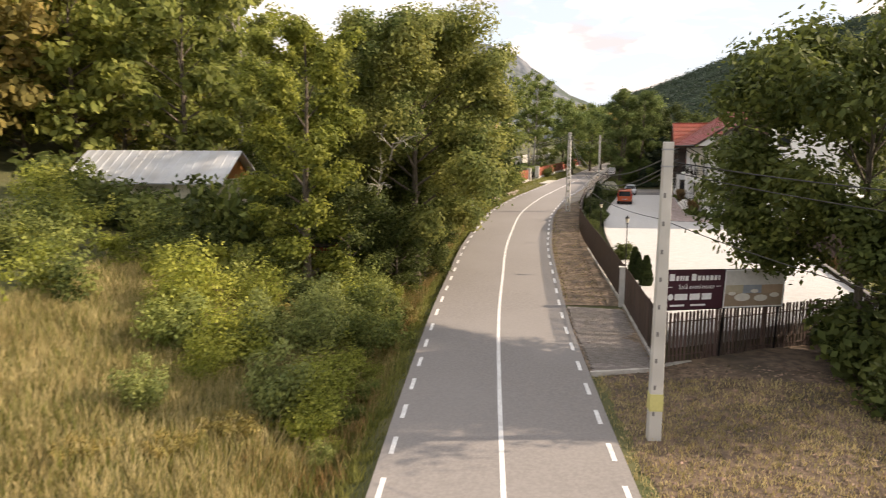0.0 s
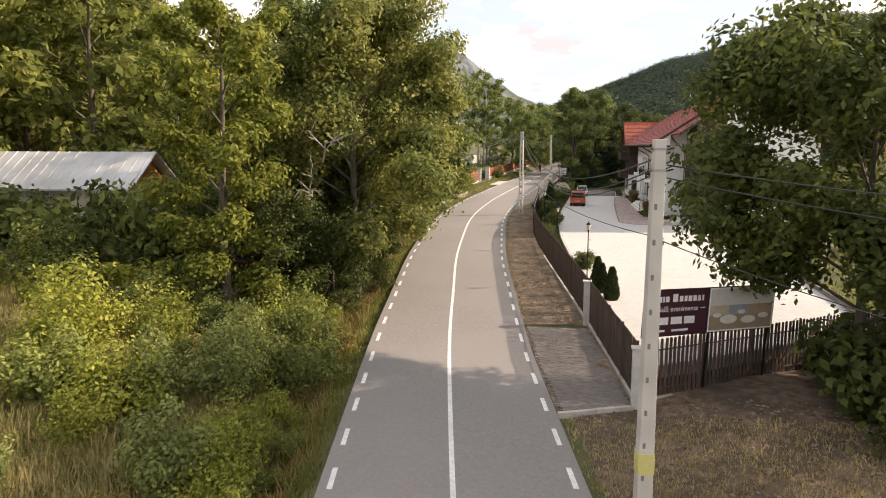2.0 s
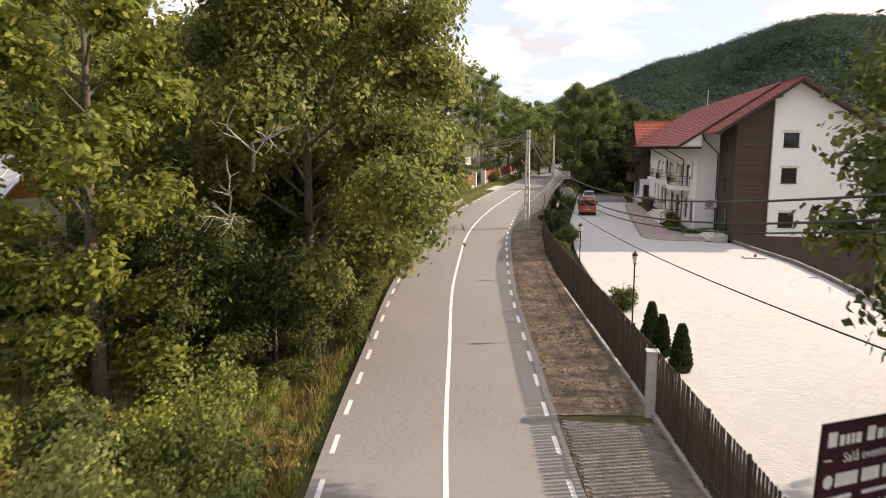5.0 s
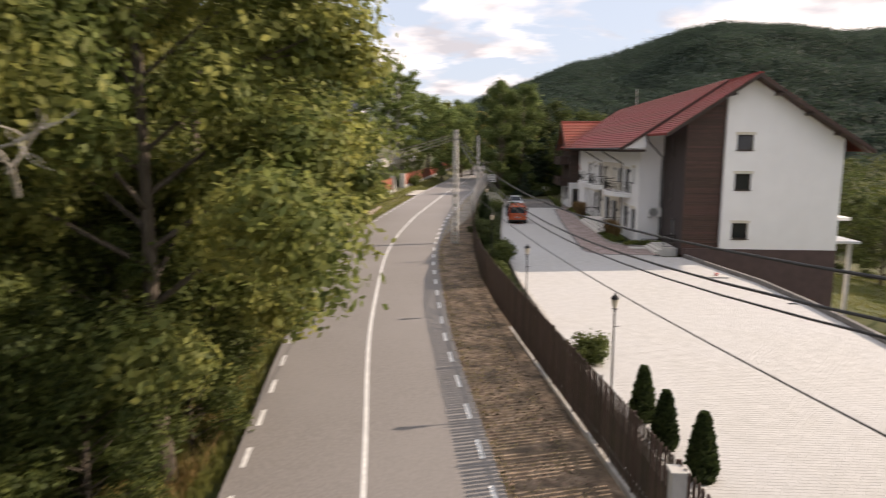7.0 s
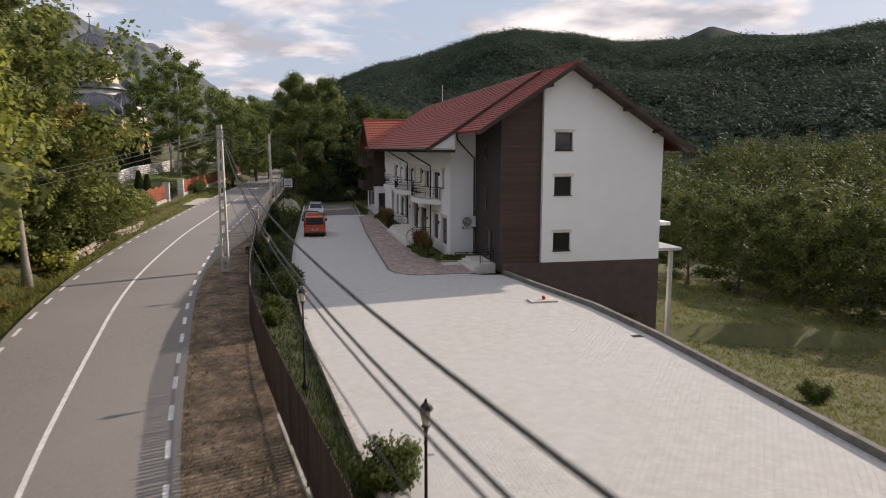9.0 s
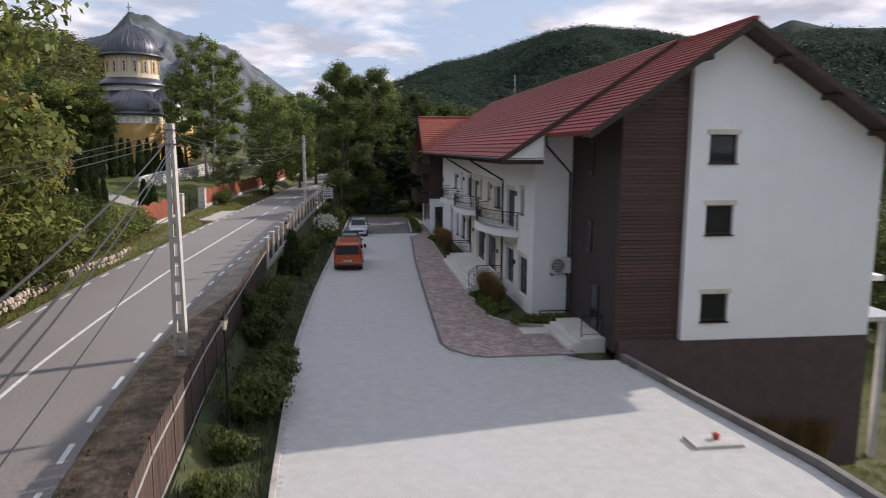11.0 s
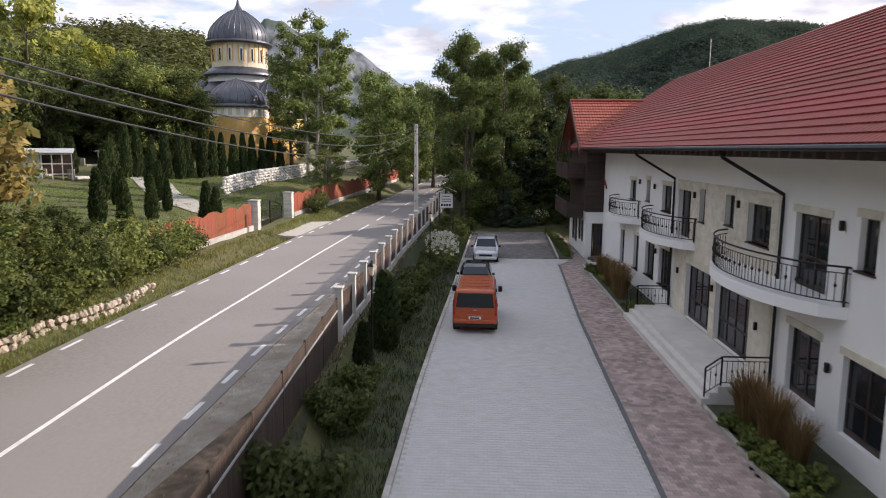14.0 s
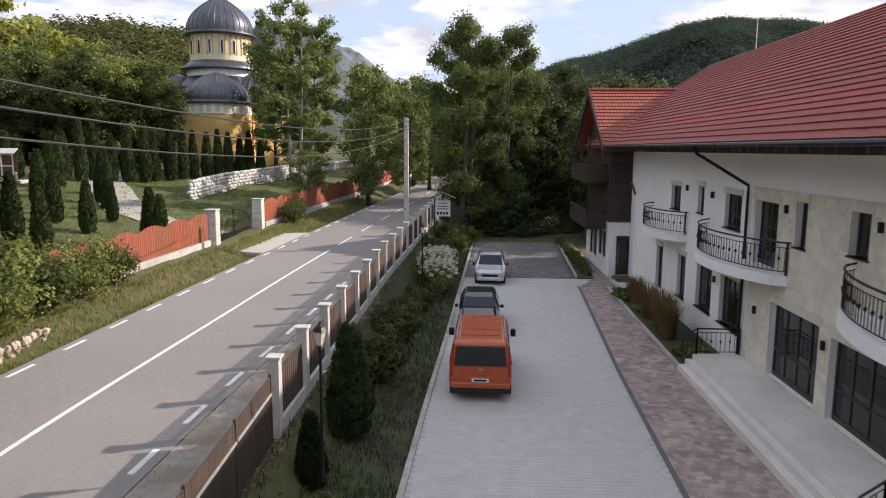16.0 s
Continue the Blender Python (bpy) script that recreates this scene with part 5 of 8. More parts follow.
def shrub(label, seed, h, w, leaves, size, material, category="shrub", flat=0.85, name="shrub"):
    rs, rng = random.Random(seed), np.random.RandomState(seed)
    th = thing(name, label, category)
    wood, cen, rad = MB(), [], []
    for k in range(9):
        a, rr = k * 2.4, w * 0.5 * math.sqrt((k + 0.5) / 9)
        e = Vector((math.cos(a) * rr, math.sin(a) * rr, h * rs.uniform(0.5, 0.95) * (1 - 0.35 * (rr / (w * 0.5)) ** 2)))
        wood.tube([(0.05 * math.cos(a), 0.05 * math.sin(a), -0.1), (e.x * 0.5, e.y * 0.5, e.z * 0.55), e], [0.02, 0.014, 0.004], 4, False)
        for f in (0.45, 0.75, 1.0):
            cen.append((e.x * f, e.y * f, max(e.z * f, 0.15)))
            rad.append(min(h, w) * 0.24 * rs.uniform(0.7, 1.3))
    wood.obj("stem", M_bark, th)
    v, q = leaf_cloud(cen, rad, leaves // len(cen), size, rng, squash=flat)
    v[:, 2] = np.maximum(v[:, 2], 0.0)
    soup("foliage", v, q, material, th)
    return th


def thuja(seed, h, w, label="dense dark green columnar thuja"):
    rng = np.random.RandomState(seed)
    th = thing("thuja", label, "thuja", "thujas")
    MB().tube([(0, 0, -0.1), (0, 0, h * 0.85)], [0.06, 0.01], 6).obj("trunk", M_bark, th)
    n = 1500
    s = rng.uniform(0.02, 1, n)
    r = w / 2 * np.where(s < 0.25, 0.75 + s, 1.0) * (1 - np.clip(s - 0.25, 0, 1) / 0.76) ** 0.65 * rng.uniform(0.8, 1.06, n)
    a = rng.uniform(0, 6.283, n)
    p = np.stack([r * np.cos(a), r * np.sin(a), s * h], 1)
    o = np.stack([np.cos(a), np.sin(a), np.full(n, 1.6)], 1) + rng.normal(size=(n, 3)) * 0.3
    o /= np.linalg.norm(o, axis=1)[:, None]
    t = np.cross(o, np.stack([np.cos(a), np.sin(a), np.zeros(n)], 1) + rng.normal(size=(n, 3)) * 0.5)
    t /= np.linalg.norm(t, axis=1)[:, None]
    L, W = h * 0.05 + 0.06, h * 0.022 + 0.025
    v = np.stack([p - t * W, p + t * W, p + t * W * 0.5 + o * L, p - t * W * 0.5 + o * L], 1).reshape(-1, 3)
    soup("foliage", v, np.arange(n * 4).reshape(n, 4), M_thuja, th)
    return th


def place(proto, x, y, s=1.0, rz=0.0, z=None, sz=None, label=""):
    o = copy_thing(proto, Matrix.Translation((x, y, (ground_z(x, y) if z is None else z))) @ Matrix.Rotation(rz, 4, "Z") @ Matrix.Diagonal((s, s, sz or s, 1)))
    if label:
        o["label"] = label
    return o


def put(th, x, y, z=None, rz=0.0):
    th.location = (x, y, ground_z(x, y) if z is None else z)
    th.rotation_euler = (0, 0, rz)
    return th


rs = random.Random(11)
# the big trees that overhang the road
T1 = put(tree("tree", "tall broad dark-leaved tree overhanging the road", 1, 17.5, 5.6, 90000, 0.13, M_leaf_big, clumps=300, cr=0.235, trunk_h=0.17), -13.0, 41.6, rz=2.2)
T2 = put(tree("tree", "tall spreading green roadside tree with drying leaf tips", 2, 17.5, 6.0, 44000, 0.17, M_leaf_big, clumps=230, cr=0.22, trunk_h=0.07), -15.6, 50, rz=1.0)
T3 = put(tree("tree", "yellow-green sunlit roadside tree", 3, 14.0, 5.0, 30000, 0.17, M_leaf_yel, clumps=215, cr=0.22, trunk_h=0.06), -17.5, 61)
T4 = put(tree("tree", "broad walnut tree with dense dark foliage by the fence", 4, 12.9, 5.3, 58000, 0.15, M_walnut, clumps=215, cr=0.235, trunk_h=0.22), 9.1, 29.9, z=0.5)
T5 = put(tree("tree", "tall slender tree with light grey-green foliage and open crown", 5, 20, 3.6, 16000, 0.16, M_leaf_gray, M_bark_pale, "tall", clumps=140, trunk_h=0.3), -38, 62)
T6 = put(tree("tree", "tall light green poplar beside the road", 6, 19.0, 3.1, 52000, 0.115, M_birch, M_bark, "tall", clumps=300, trunk_h=0.08, stems=2, cr=0.30), -1.9, 138)
T7 = put(tree("tree", "open-crowned roadside birch with pale trunks", 7, 19, 3.2, 20000, 0.16, M_birch, M_bark_pale, "tall", clumps=240, trunk_h=0.2, stems=2, cr=0.24), -20.5, 160)
T8 = put(tree("tree", "broad forest tree with dull green foliage", 8, 17, 5.2, 6000, 0.36, M_leaf_forest, clumps=215, trunk_h=0.07, cr=0.23), -42, 45)
T9 = put(tree("tree", "forest tree turning yellow in late summer", 9, 16, 4.8, 5400, 0.36, M_leaf_dry, clumps=215, trunk_h=0.07, cr=0.23), -48, 55)
T10 = put(tree("tree", "lime-green slender tree in full sun", 10, 15, 2.9, 32000, 0.13, M_leaf_yel, shape="tall", clumps=215, trunk_h=0.08, cr=0.25), -16.6, 33.4)
D2 = put(tree("tree", "dark green leafy tree in the roadside thicket", 12, 15, 5.2, 12000, 0.21, M_leaf_dark, clumps=215, trunk_h=0.05, cr=0.24), -21.5, 72)
D3 = put(tree("tree", "sunlit yellow-green tree in the roadside thicket", 13, 13, 4.6, 12000, 0.2, M_leaf_yel, clumps=215, trunk_h=0.05, cr=0.24), -25, 80)
D4 = put(tree("tree", "mid-green leafy tree in the roadside thicket", 14, 14, 4.8, 12000, 0.2, M_leaf, clumps=215, trunk_h=0.05, cr=0.24), -18, 56)
D6 = put(tree("tree", "slender leafy roadside tree", 15, 15, 3.0, 11000, 0.19, M_birch, M_bark, "tall", clumps=215, trunk_h=0.1, cr=0.34), -9.5, 176)
for p, x, y, s in ((D3, -19, 68, 1.0), (D4, -20, 77, 0.85), (D3, -19.5, 84, 0.7), (D4, -24, 66, 1.1), (D4, -23, 58, 1.1), 
                   (T9, -19.5, 92, 0.6), (D4, -23.5, 91, 0.8), (D2, -25, 98, 0.75), (D2, -29, 92, 0.9), (D3, -30, 84, 0.9), 
                   (T6, 1.6, 141, 1.0), (T6, -0.2, 147, 0.95), (T7, -21.5, 156, 1.1), (D6, -11.6, 147, 0.92), (D6, -9, 190, 1.1), (T8, -14, 200, 0.9), (D6, 4.5, 168, 1.2), (D4, 3, 182, 0.9), (D6, -6.5, 165, 0.9), (D6, -8.5, 158, 0.8),
                   (D6, -29.5, 176, 1.1), (D2, 15, 150, 0.9), (D2, 12.4, 136.5, 0.95), (D2, 16, 141, 1.0), (D2, 10.2, 143, 0.7), (D2, 20, 142, 0.9), (D2, 8, 154, 1.0), (D4, 3.5, 153, 0.9), (T9, -7, 205, 0.9), (D3, -12.5, 186, 0.9), (D6, -16.5, 178, 1.1), (D4, -5, 215, 1.0), (D4, 6, 205, 1.1),
                   (D4, -17.5, 45.5, 0.75), (D2, -15.0, 35.4, 0.42), (D2, -14.2, 46.5, 0.42), (D2, -15.6, 38.2, 0.4), (D2, -14.4, 42.6, 0.45), (D2, -14.0, 39.4, 0.36), (D2, -13.4, 45.0, 0.34), (D2, -13.2, 38.4, 0.33), (D2, -12.9, 43.2, 0.33), (D2, -18.6, 36.6, 0.36), (D2, -0.5, 152, 0.8), (D2, 19, 30.5, 0.85), (D2, 22, 34, 0.9), (D4, -16, 140, 0.35), (D4, -17.4, 101.0, 0.2), (D2, -16.6, 94.5, 0.27), (D2, -16.4, 91.5, 0.3), (D4, -16.2, 88, 0.36), (T8, -52, 44, 1.2), (D3, -56, 52, 1.5), (T8, -52, 60, 1.2), (D3, -58, 38, 1.5), (T8, -64, 46, 1.4), (D3, -48, 68, 1.3), (T8, -66, 56, 1.4), (D3, -44, 74, 1.3), (D4, -18.5, 82, 1.12), (T5, -17.6, 71, 0.8), (T5, -17.2, 76.5, 0.76), (D2, 11.4, 29.6, 0.3), (D2, 13.6, 31.5, 0.42)):
    place(p, x, y, s, rs.uniform(0, 6.28))
def bare_branch(label, seed, at):
    """Dead grey limb with forking bare twigs."""
    r2 = random.Random(seed)
    th = thing("dead_branch", label, "branch", at=at)

    def grow(p, d, length, r, depth):
        q = p + d * length
        m = p.lerp(q, 0.5) + Vector((r2.uniform(-1, 1), r2.uniform(-1, 1), r2.uniform(-1, 1))) * length * 0.08
        MB().tube([p, m, q], [r, r * 0.8, r * 0.6], 5, False).obj("limb" if depth == 3 else "twig", M_bark_pale, th)
        if depth:
            for k in range(3):
                nd = (d + Vector((r2.uniform(-0.8, 0.8), r2.uniform(-0.8, 0.8), r2.uniform(-0.6, 0.7)))).normalized()
                grow(p.lerp(q, 0.5 + 0.25 * k), nd, length * r2.uniform(0.5, 0.75), r * 0.55, depth - 1)

    grow(Vector((0, 0, 0)), Vector((0.35, -0.75, 0.5)).normalized(), 1.7, 0.06, 3)
    return th


bare_branch("dead grey limb with bare twigs on the big tree", 5, (-12.9, 36.4, 8.6))
bare_branch("dead grey limb with bare twigs low in the crown", 9, (-13.6, 36.2, 6.6))
# leafy trees close along the left road edge
for i in range(19):
    y = 47 + i * 3.1 + rs.uniform(-1, 1)
    d = rs.uniform(7.2, 10.5)
    if y > 86:
        continue
    place(rs.choice((D2, D4, D2, D4, D2)), road_x(y) - d, y, rs.uniform(0.55, 0.8) * (1.0 if y < 85 else 0.75), rs.uniform(0, 6.28))
for i in range(44):
    x, y = -52 - rs.random() * 60, 112 + rs.random() * 115
    place(rs.choice((T8, D4, D2)), x, y, rs.uniform(0.7, 1.0), rs.uniform(0, 6.28), z=ground_z(max(x, -75), y) + max(-75 - x, 0) * 0.3 - 0.5)
# trees behind the churchyard
for i in range(46):
    az = rs.uniform(-39, -23.5)
    r = rs.uniform(92, 128 if az < -27 else 106)
    x, y = r * math.sin(radians(az)), 68 + r * math.cos(radians(az))
    place(rs.choice((D2, D4, D2, D4, D2)), x, y, rs.uniform(0.62, 0.95), rs.uniform(0, 6.28), z=ground_z(max(x, -75), y) - 0.3)
# forest on the left slope
for i in range(56):
    x, y = -34 - rs.random() * 46, 18 + i * 2.9 + rs.uniform(-4, 4)
    if x > -55 and 105 < y:
        continue
    if x > -40 and y < 42:
        continue
    if abs(y - 40) < 9 and x > -44:
        continue
    place(rs.choice((T8, T8, T9, D3, D4)), x, y, rs.uniform(0.8, 1.25), rs.uniform(0, 6.28))
# valley trees on the meadow side
cen, rad = ([], []), ([], [])
for i in range(620):
    x, y = 47 + rs.random() ** 1.2 * 110, 30 + rs.random() * 200
    if x < 58 and y < 84:
        continue
    h, k = rs.uniform(6, 12), int(rs.random() < 0.35)
    for q in (0.12, 0.4, 0.65, 0.88):
        cen[k].append((x + rs.uniform(-1, 1), y + rs.uniform(-1, 1), -6.5 + max(x - 68, 0) * 0.13 + 2.2 * noise.noise((x * 0.03, y * 0.03, 7.0)) + h * q))
        rad[k].append(h * (0.36 if q < 0.8 else 0.22))
for k, m_, lab in ((0, M_leaf_dark, "dark green woods in the valley beyond the meadow"), (1, M_leaf_slope, "lighter green trees in the valley woods")):
    v, q = leaf_cloud(cen[k], rad[k], 76, 0.4, np.random.RandomState(17 + k), 0.8, 0.9)
    tagged(soup("valley_forest", v, q, m_), lab, "forest", kind="stuff")
for x, y, s in ((37, 96, 0.6), (40, 92, 0.62), (43, 87, 0.6), (45, 82, 0.66), (46, 93, 0.7), (50, 86, 0.7), (36, 101, 0.6), (52, 78, 0.7), (56, 82, 0.7)):
    place(D2, x, y, s, rs.uniform(0, 6.28))

# shrubs of the left verge and slope
S = [shrub("leafy green hazel shrub on the road bank", 21, 2.6, 2.6, 4200, 0.08, M_leaf),
     shrub("yellow-green sunlit shrub in the rough grass", 22, 2.2, 2.2, 3800, 0.068, M_leaf_yel),
     shrub("grey-green willow shrub on the road bank", 23, 3.0, 2.4, 4200, 0.078, M_leaf_gray),
     shrub("dry brownish bramble thicket beside the road", 24, 1.2, 2.4, 3000, 0.062, M_leaf_dry, flat=0.6),
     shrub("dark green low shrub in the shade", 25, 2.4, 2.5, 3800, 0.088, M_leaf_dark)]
for s, (x, y) in zip(S, ((-11.5, 27.5), (-10.3, 20.5), (-13.8, 23.0), (-11.2, 33.5), (-15.0, 30.0))):
    put(s, x, y)
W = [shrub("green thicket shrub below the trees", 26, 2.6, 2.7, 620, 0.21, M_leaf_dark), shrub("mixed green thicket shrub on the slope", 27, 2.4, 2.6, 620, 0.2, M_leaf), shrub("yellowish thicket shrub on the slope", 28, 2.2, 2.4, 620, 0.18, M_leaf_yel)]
for s_, (x, y) in zip(W, ((-20.0, 40.0), (-19.5, 35.0), (-22.0, 33.0))):
    put(s_, x, y)
cen, rad = {0: [], 1: [], 2: []}, {0: [], 1: [], 2: []}
for i in range(330):
    y = 6 + rs.random() * 76
    d = 5.6 + (rs.random() ** 1.3) * 24
    x = road_x(y) - d
    if y < 24 and d < 18 and rs.random() < 0.86:
        continue
    if abs(x + 29) < 6 and 33 < y < 38:
        continue
    k = rs.choice((1, 1, 3, 1, 2, 3, 0) if y < 36 else (0, 4, 4, 2, 3, 4, 1))
    if d < 7:
        k = 3 if rs.random() < 0.8 else 1
    s = rs.uniform(0.6, 1.2) * (0.55 if d < 7 else 1.0) * (1.3 if d > 13 else 1)
    if d < 10 or (y < 30 and d < 16):
        place(S[k], x, y, s, rs.uniform(0, 6.28))
    else:
        z = ground_z(x, y)
        for q in range(9):
            cen[(1, 2, 1, 0, 0)[k]].append((x + rs.uniform(-0.8, 0.8) * s, y + rs.uniform(-0.8, 0.8) * s, z + rs.uniform(0.3, 2.1) * s))
            rad[(1, 2, 1, 0, 0)[k]].append(rs.uniform(0.4, 0.8) * s)
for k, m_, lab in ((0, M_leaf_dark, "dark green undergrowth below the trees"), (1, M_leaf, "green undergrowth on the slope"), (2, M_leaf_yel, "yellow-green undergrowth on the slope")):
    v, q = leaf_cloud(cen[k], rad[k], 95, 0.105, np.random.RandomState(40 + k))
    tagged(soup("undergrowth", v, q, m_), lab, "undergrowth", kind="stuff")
for x, y, s, k in ((-24.5, 34, 1.3, 0), (-27, 34.5, 1.3, 1), (-29.5, 35, 1.2, 0), (-32, 35.5, 1.25, 1), (-34.5, 36, 1.3, 0), (-22.8, 36.3, 1.45, 1), (-24, 38.0, 1.5, 2), (-28.2, 36, 1.35, 2), (-37, 37, 1.4, 1)):
    place(W[k], x, y, s, x)
for x, y, top, k in ((-33.5, 36.6, 6.5, 0), (-31.4, 36.2, 6.6, 1), (-29.5, 36.6, 6.3, 0), (-27.6, 36.2, 6.7, 1), (-25.6, 36.8, 7.4, 0), (-24.2, 36.2, 7.9, 1), (-22.6, 36.6, 7.6, 1), (-26.6, 37.4, 6.6, 2)):
    z = ground_z(x, y) - 0.2
    place(W[k], x, y, 1.25, x * 3, z=z, sz=max((top - z) / 2.5, 0.8))
for x, y, k, s in ((-14.6, 129.0, 4, 0.85), (-16.9, 106.6, 4, 0.9), (-17.0, 104.2, 0, 1.1), (-17.1, 101.6, 4, 1.2), (-17.0, 99.0, 0, 1.25), (-17.1, 96.4, 4, 1.3), (-17.0, 93.6, 0, 1.4), (-17.2, 91.0, 4, 1.4), (-17.2, 88.2, 0, 1.4), (-9.6, 19.0, 1, 0.85), (-10.6, 22.4, 1, 0.9), (-12.2, 24.6, 2, 1.0), (-12.8, 27.2, 2, 1.05), (-14.2, 20.4, 1, 0.8), (-16.5, 22.0, 0, 1.1), (-18.5, 24.5, 1, 1.0), (-10.9, 29.8, 0, 0.9), (-12.6, 31.0, 0, 1.2)):
    place(S[k], x, y, s, x)
for i in range(80):
    y = 18 + i * 0.6 + rs.uniform(-0.4, 0.4)
    place(S[rs.choice((3, 3, 0, 1, 2))], road_x(y) - rs.uniform(5.0, 6.8), y, rs.uniform(0.24, 0.46), rs.uniform(0, 6.28))
for i in range(16):
    y = 80 + rs.random() * 15
    place(W[rs.choice((0, 1, 2))], -16.5 - rs.random() * 6, y, rs.uniform(0.6, 1.0), rs.uniform(0, 6.28))
for i in range(40):
    place(W[0], 8.6 + rs.random() ** 1.3 * 9, 22 + rs.random() * 9.5, rs.uniform(0.7, 1.25), rs.uniform(0, 6.28))
# garden strip by the car park
# Dark leaf colour carries the strip's shade besides the shrub's own green.
GS = put(shrub("dense rounded dark green garden shrub beside the fence, shade in its leaf colour", 29, 1.75, 2.0, 4600, 0.08, M_leaf_dark, "garden shrub"), -3.9, 99.0)
for x, y, s in ((-0.2, 49.6, 0.82), (-3.0, 71.5, 1.05), (-2.95, 73.6, 1.0), (-3.9, 79.5, 0.95), (-4.1, 81.8, 1.15), (-4.1, 86.5, 0.9), (-4.0, 89, 0.8), (-3.7, 103.8, 0.95), (-3.6, 106.6, 0.8), (-2.9, 112, 0.6), (-2.6, 121, 1.0),
                (-2.0, 127, 1.0), (-1.5, 133, 1.1), (-3.2, 66, 0.6), (-3.3, 68.5, 0.6), (-2.9, 76, 0.8), (-3.2, 124, 0.9), (-3.0, 130, 1.0), (-3.3, 109.5, 0.7)):
    place(GS, x, y, s, x * 7)
hyd = shrub("white-flowering hydrangea bush in the garden strip", 31, 2.1, 2.4, 2600, 0.09, M_leaf, "hydrangea", name="hydrangea")
fl = leaf_cloud([(math.cos(a) * r, math.sin(a) * r, z) for a, r, z in ((i * 2.4, 0.3 + 0.85 * math.sqrt(i / 36), 2.05 - 0.9 * (i / 36)) for i in range(36))], [0.16] * 36, 34, 0.06, np.random.RandomState(3))
soup("blossom", fl[0], fl[1], M_flower, hyd)
put(hyd, -2.9, 116.8)
place(hyd, -2.3, 121.5, 0.7, 2.0)
place(hyd, -2.6, 114.2, 0.95, 3.0), place(hyd, -2.7, 119.2, 0.85, 4.0)
TH = put(thuja(41, 1.8, 0.66), 0.6, 44.0, 1.28)
for x, y, s in ((0.75, 42.1, 0.97), (1.2, 40.35, 1.02), (-3.95, 94.6, 1.65), (-4.3, 91.6, 0.96), (-3.6, 79.0, 0.9)):
    place(TH, x, y, s, x)
for i in range(15):
    f = i / 14
    place(TH, -37 + 11 * f + rs.uniform(-0.3, 0.3), 139 + 19 * f, rs.uniform(1.5, 1.8), i, sz=rs.uniform(2.4, 3.1))
for x, y, s in ((-17.7, 113.3, 1.5), (-18.7, 114.2, 1.6), (-21.9, 109.5, 1.6), (-24.8, 111.6, 1.7), (-26.5, 118, 1.5), (-23.6, 116.5, 1.5), (-30, 122, 1.9), (-33, 128, 2.0), (-35.5, 133, 2.0), (-38, 138, 2.1), (-31, 132, 2.0), (-29, 128, 1.8), (-27, 125, 1.6), (-41, 136, 1.8), (-44, 139, 1.8), (-24.5, 121, 1.2), (-28, 120, 1.2)):
    place(TH, x, y, s * 0.85, x, sz=s * 1.12)
FIR = put(tree("fir_tree", "dark green young fir", 51, 6.5, 1.9, 9000, 0.13, M_fir, shape="cone", trunk_h=0.06, clumps=110, category="fir"), 3.4, 146)
for x, y, s in ((6.5, 150, 1.5), (8.6, 151.5, 1.75), (10.4, 148, 1.5), (2.8, 142.8, 0.6), (0.2, 144.5, 0.8), (5.0, 147, 1.15), (1.0, 151, 1.2), (12.5, 140, 1.3)):
    place(FIR, x, y, s, x)
JUN = shrub("spreading low juniper at the end of the yard", 52, 1.1, 3.4, 2600, 0.1, M_fir, "juniper", 0.5, "juniper")
put(JUN, 3.6, 138.2)
place(JUN, 4.8, 138.8, 0.9, 1)
place(JUN, 1.4, 138.0, 0.8, 2)
place(FIR, 2.7, 138.6, 0.68, 1)
place(hyd, 6.3, 139.6, 0.75, 1.0)
for i in range(26):
    place(W[0], -1.0 + rs.random() * 10, 139.6 + rs.random() * 5, rs.uniform(0.4, 0.9), i)
for x, y, s_ in ((6.6, 142.6, 0.8), (0.2, 142.4, 0.8), (7.6, 144.5, 1.0), (3.2, 144.6, 1.1)):
    place(JUN, x, y, s_, x * 2)
for x, y, s_ in ((7.0, 146, 1.2), (4.4, 149, 1.5), (8.6, 143.6, 0.9)):
    place(FIR, x, y, s_, x)
# tufts of ornamental grass and low plants in the beds


def tuft(label, seed, h, w, n, material, name="ornamental_grass", bend=0.45, cat="grass"):
    rng = np.random.RandomState(seed)
    th = thing(name, label, cat)
    a = rng.uniform(0, 6.283, n)
    r = w * 0.25 * np.sqrt(rng.uniform(0, 1, n))
    p = np.stack([r * np.cos(a), r * np.sin(a), np.zeros(n)], 1)
    hh = h * rng.uniform(0.6, 1.1, n)
    out = np.stack([np.cos(a), np.sin(a), np.zeros(n)], 1) * (w * bend * rng.uniform(0.2, 1, n))[:, None]
    side = np.stack([-np.sin(a), np.cos(a), np.zeros(n)], 1) * (0.006 + 0.004 * h)
    mid, top = p + out * 0.35 + np.stack([0 * a, 0 * a, hh * 0.7], 1), p + out + np.stack([0 * a, 0 * a, hh], 1)
    v = np.stack([p - side, p + side, mid + side, mid - side, top + side * 0.3, top - side * 0.3], 1).reshape(-1, 3)
    q = np.concatenate([np.arange(n)[:, None] * 6 + np.array([0, 1, 2, 3]), np.arange(n)[:, None] * 6 + np.array([3, 2, 4, 5])])
    soup("blades", v, q, material, th)
    return th


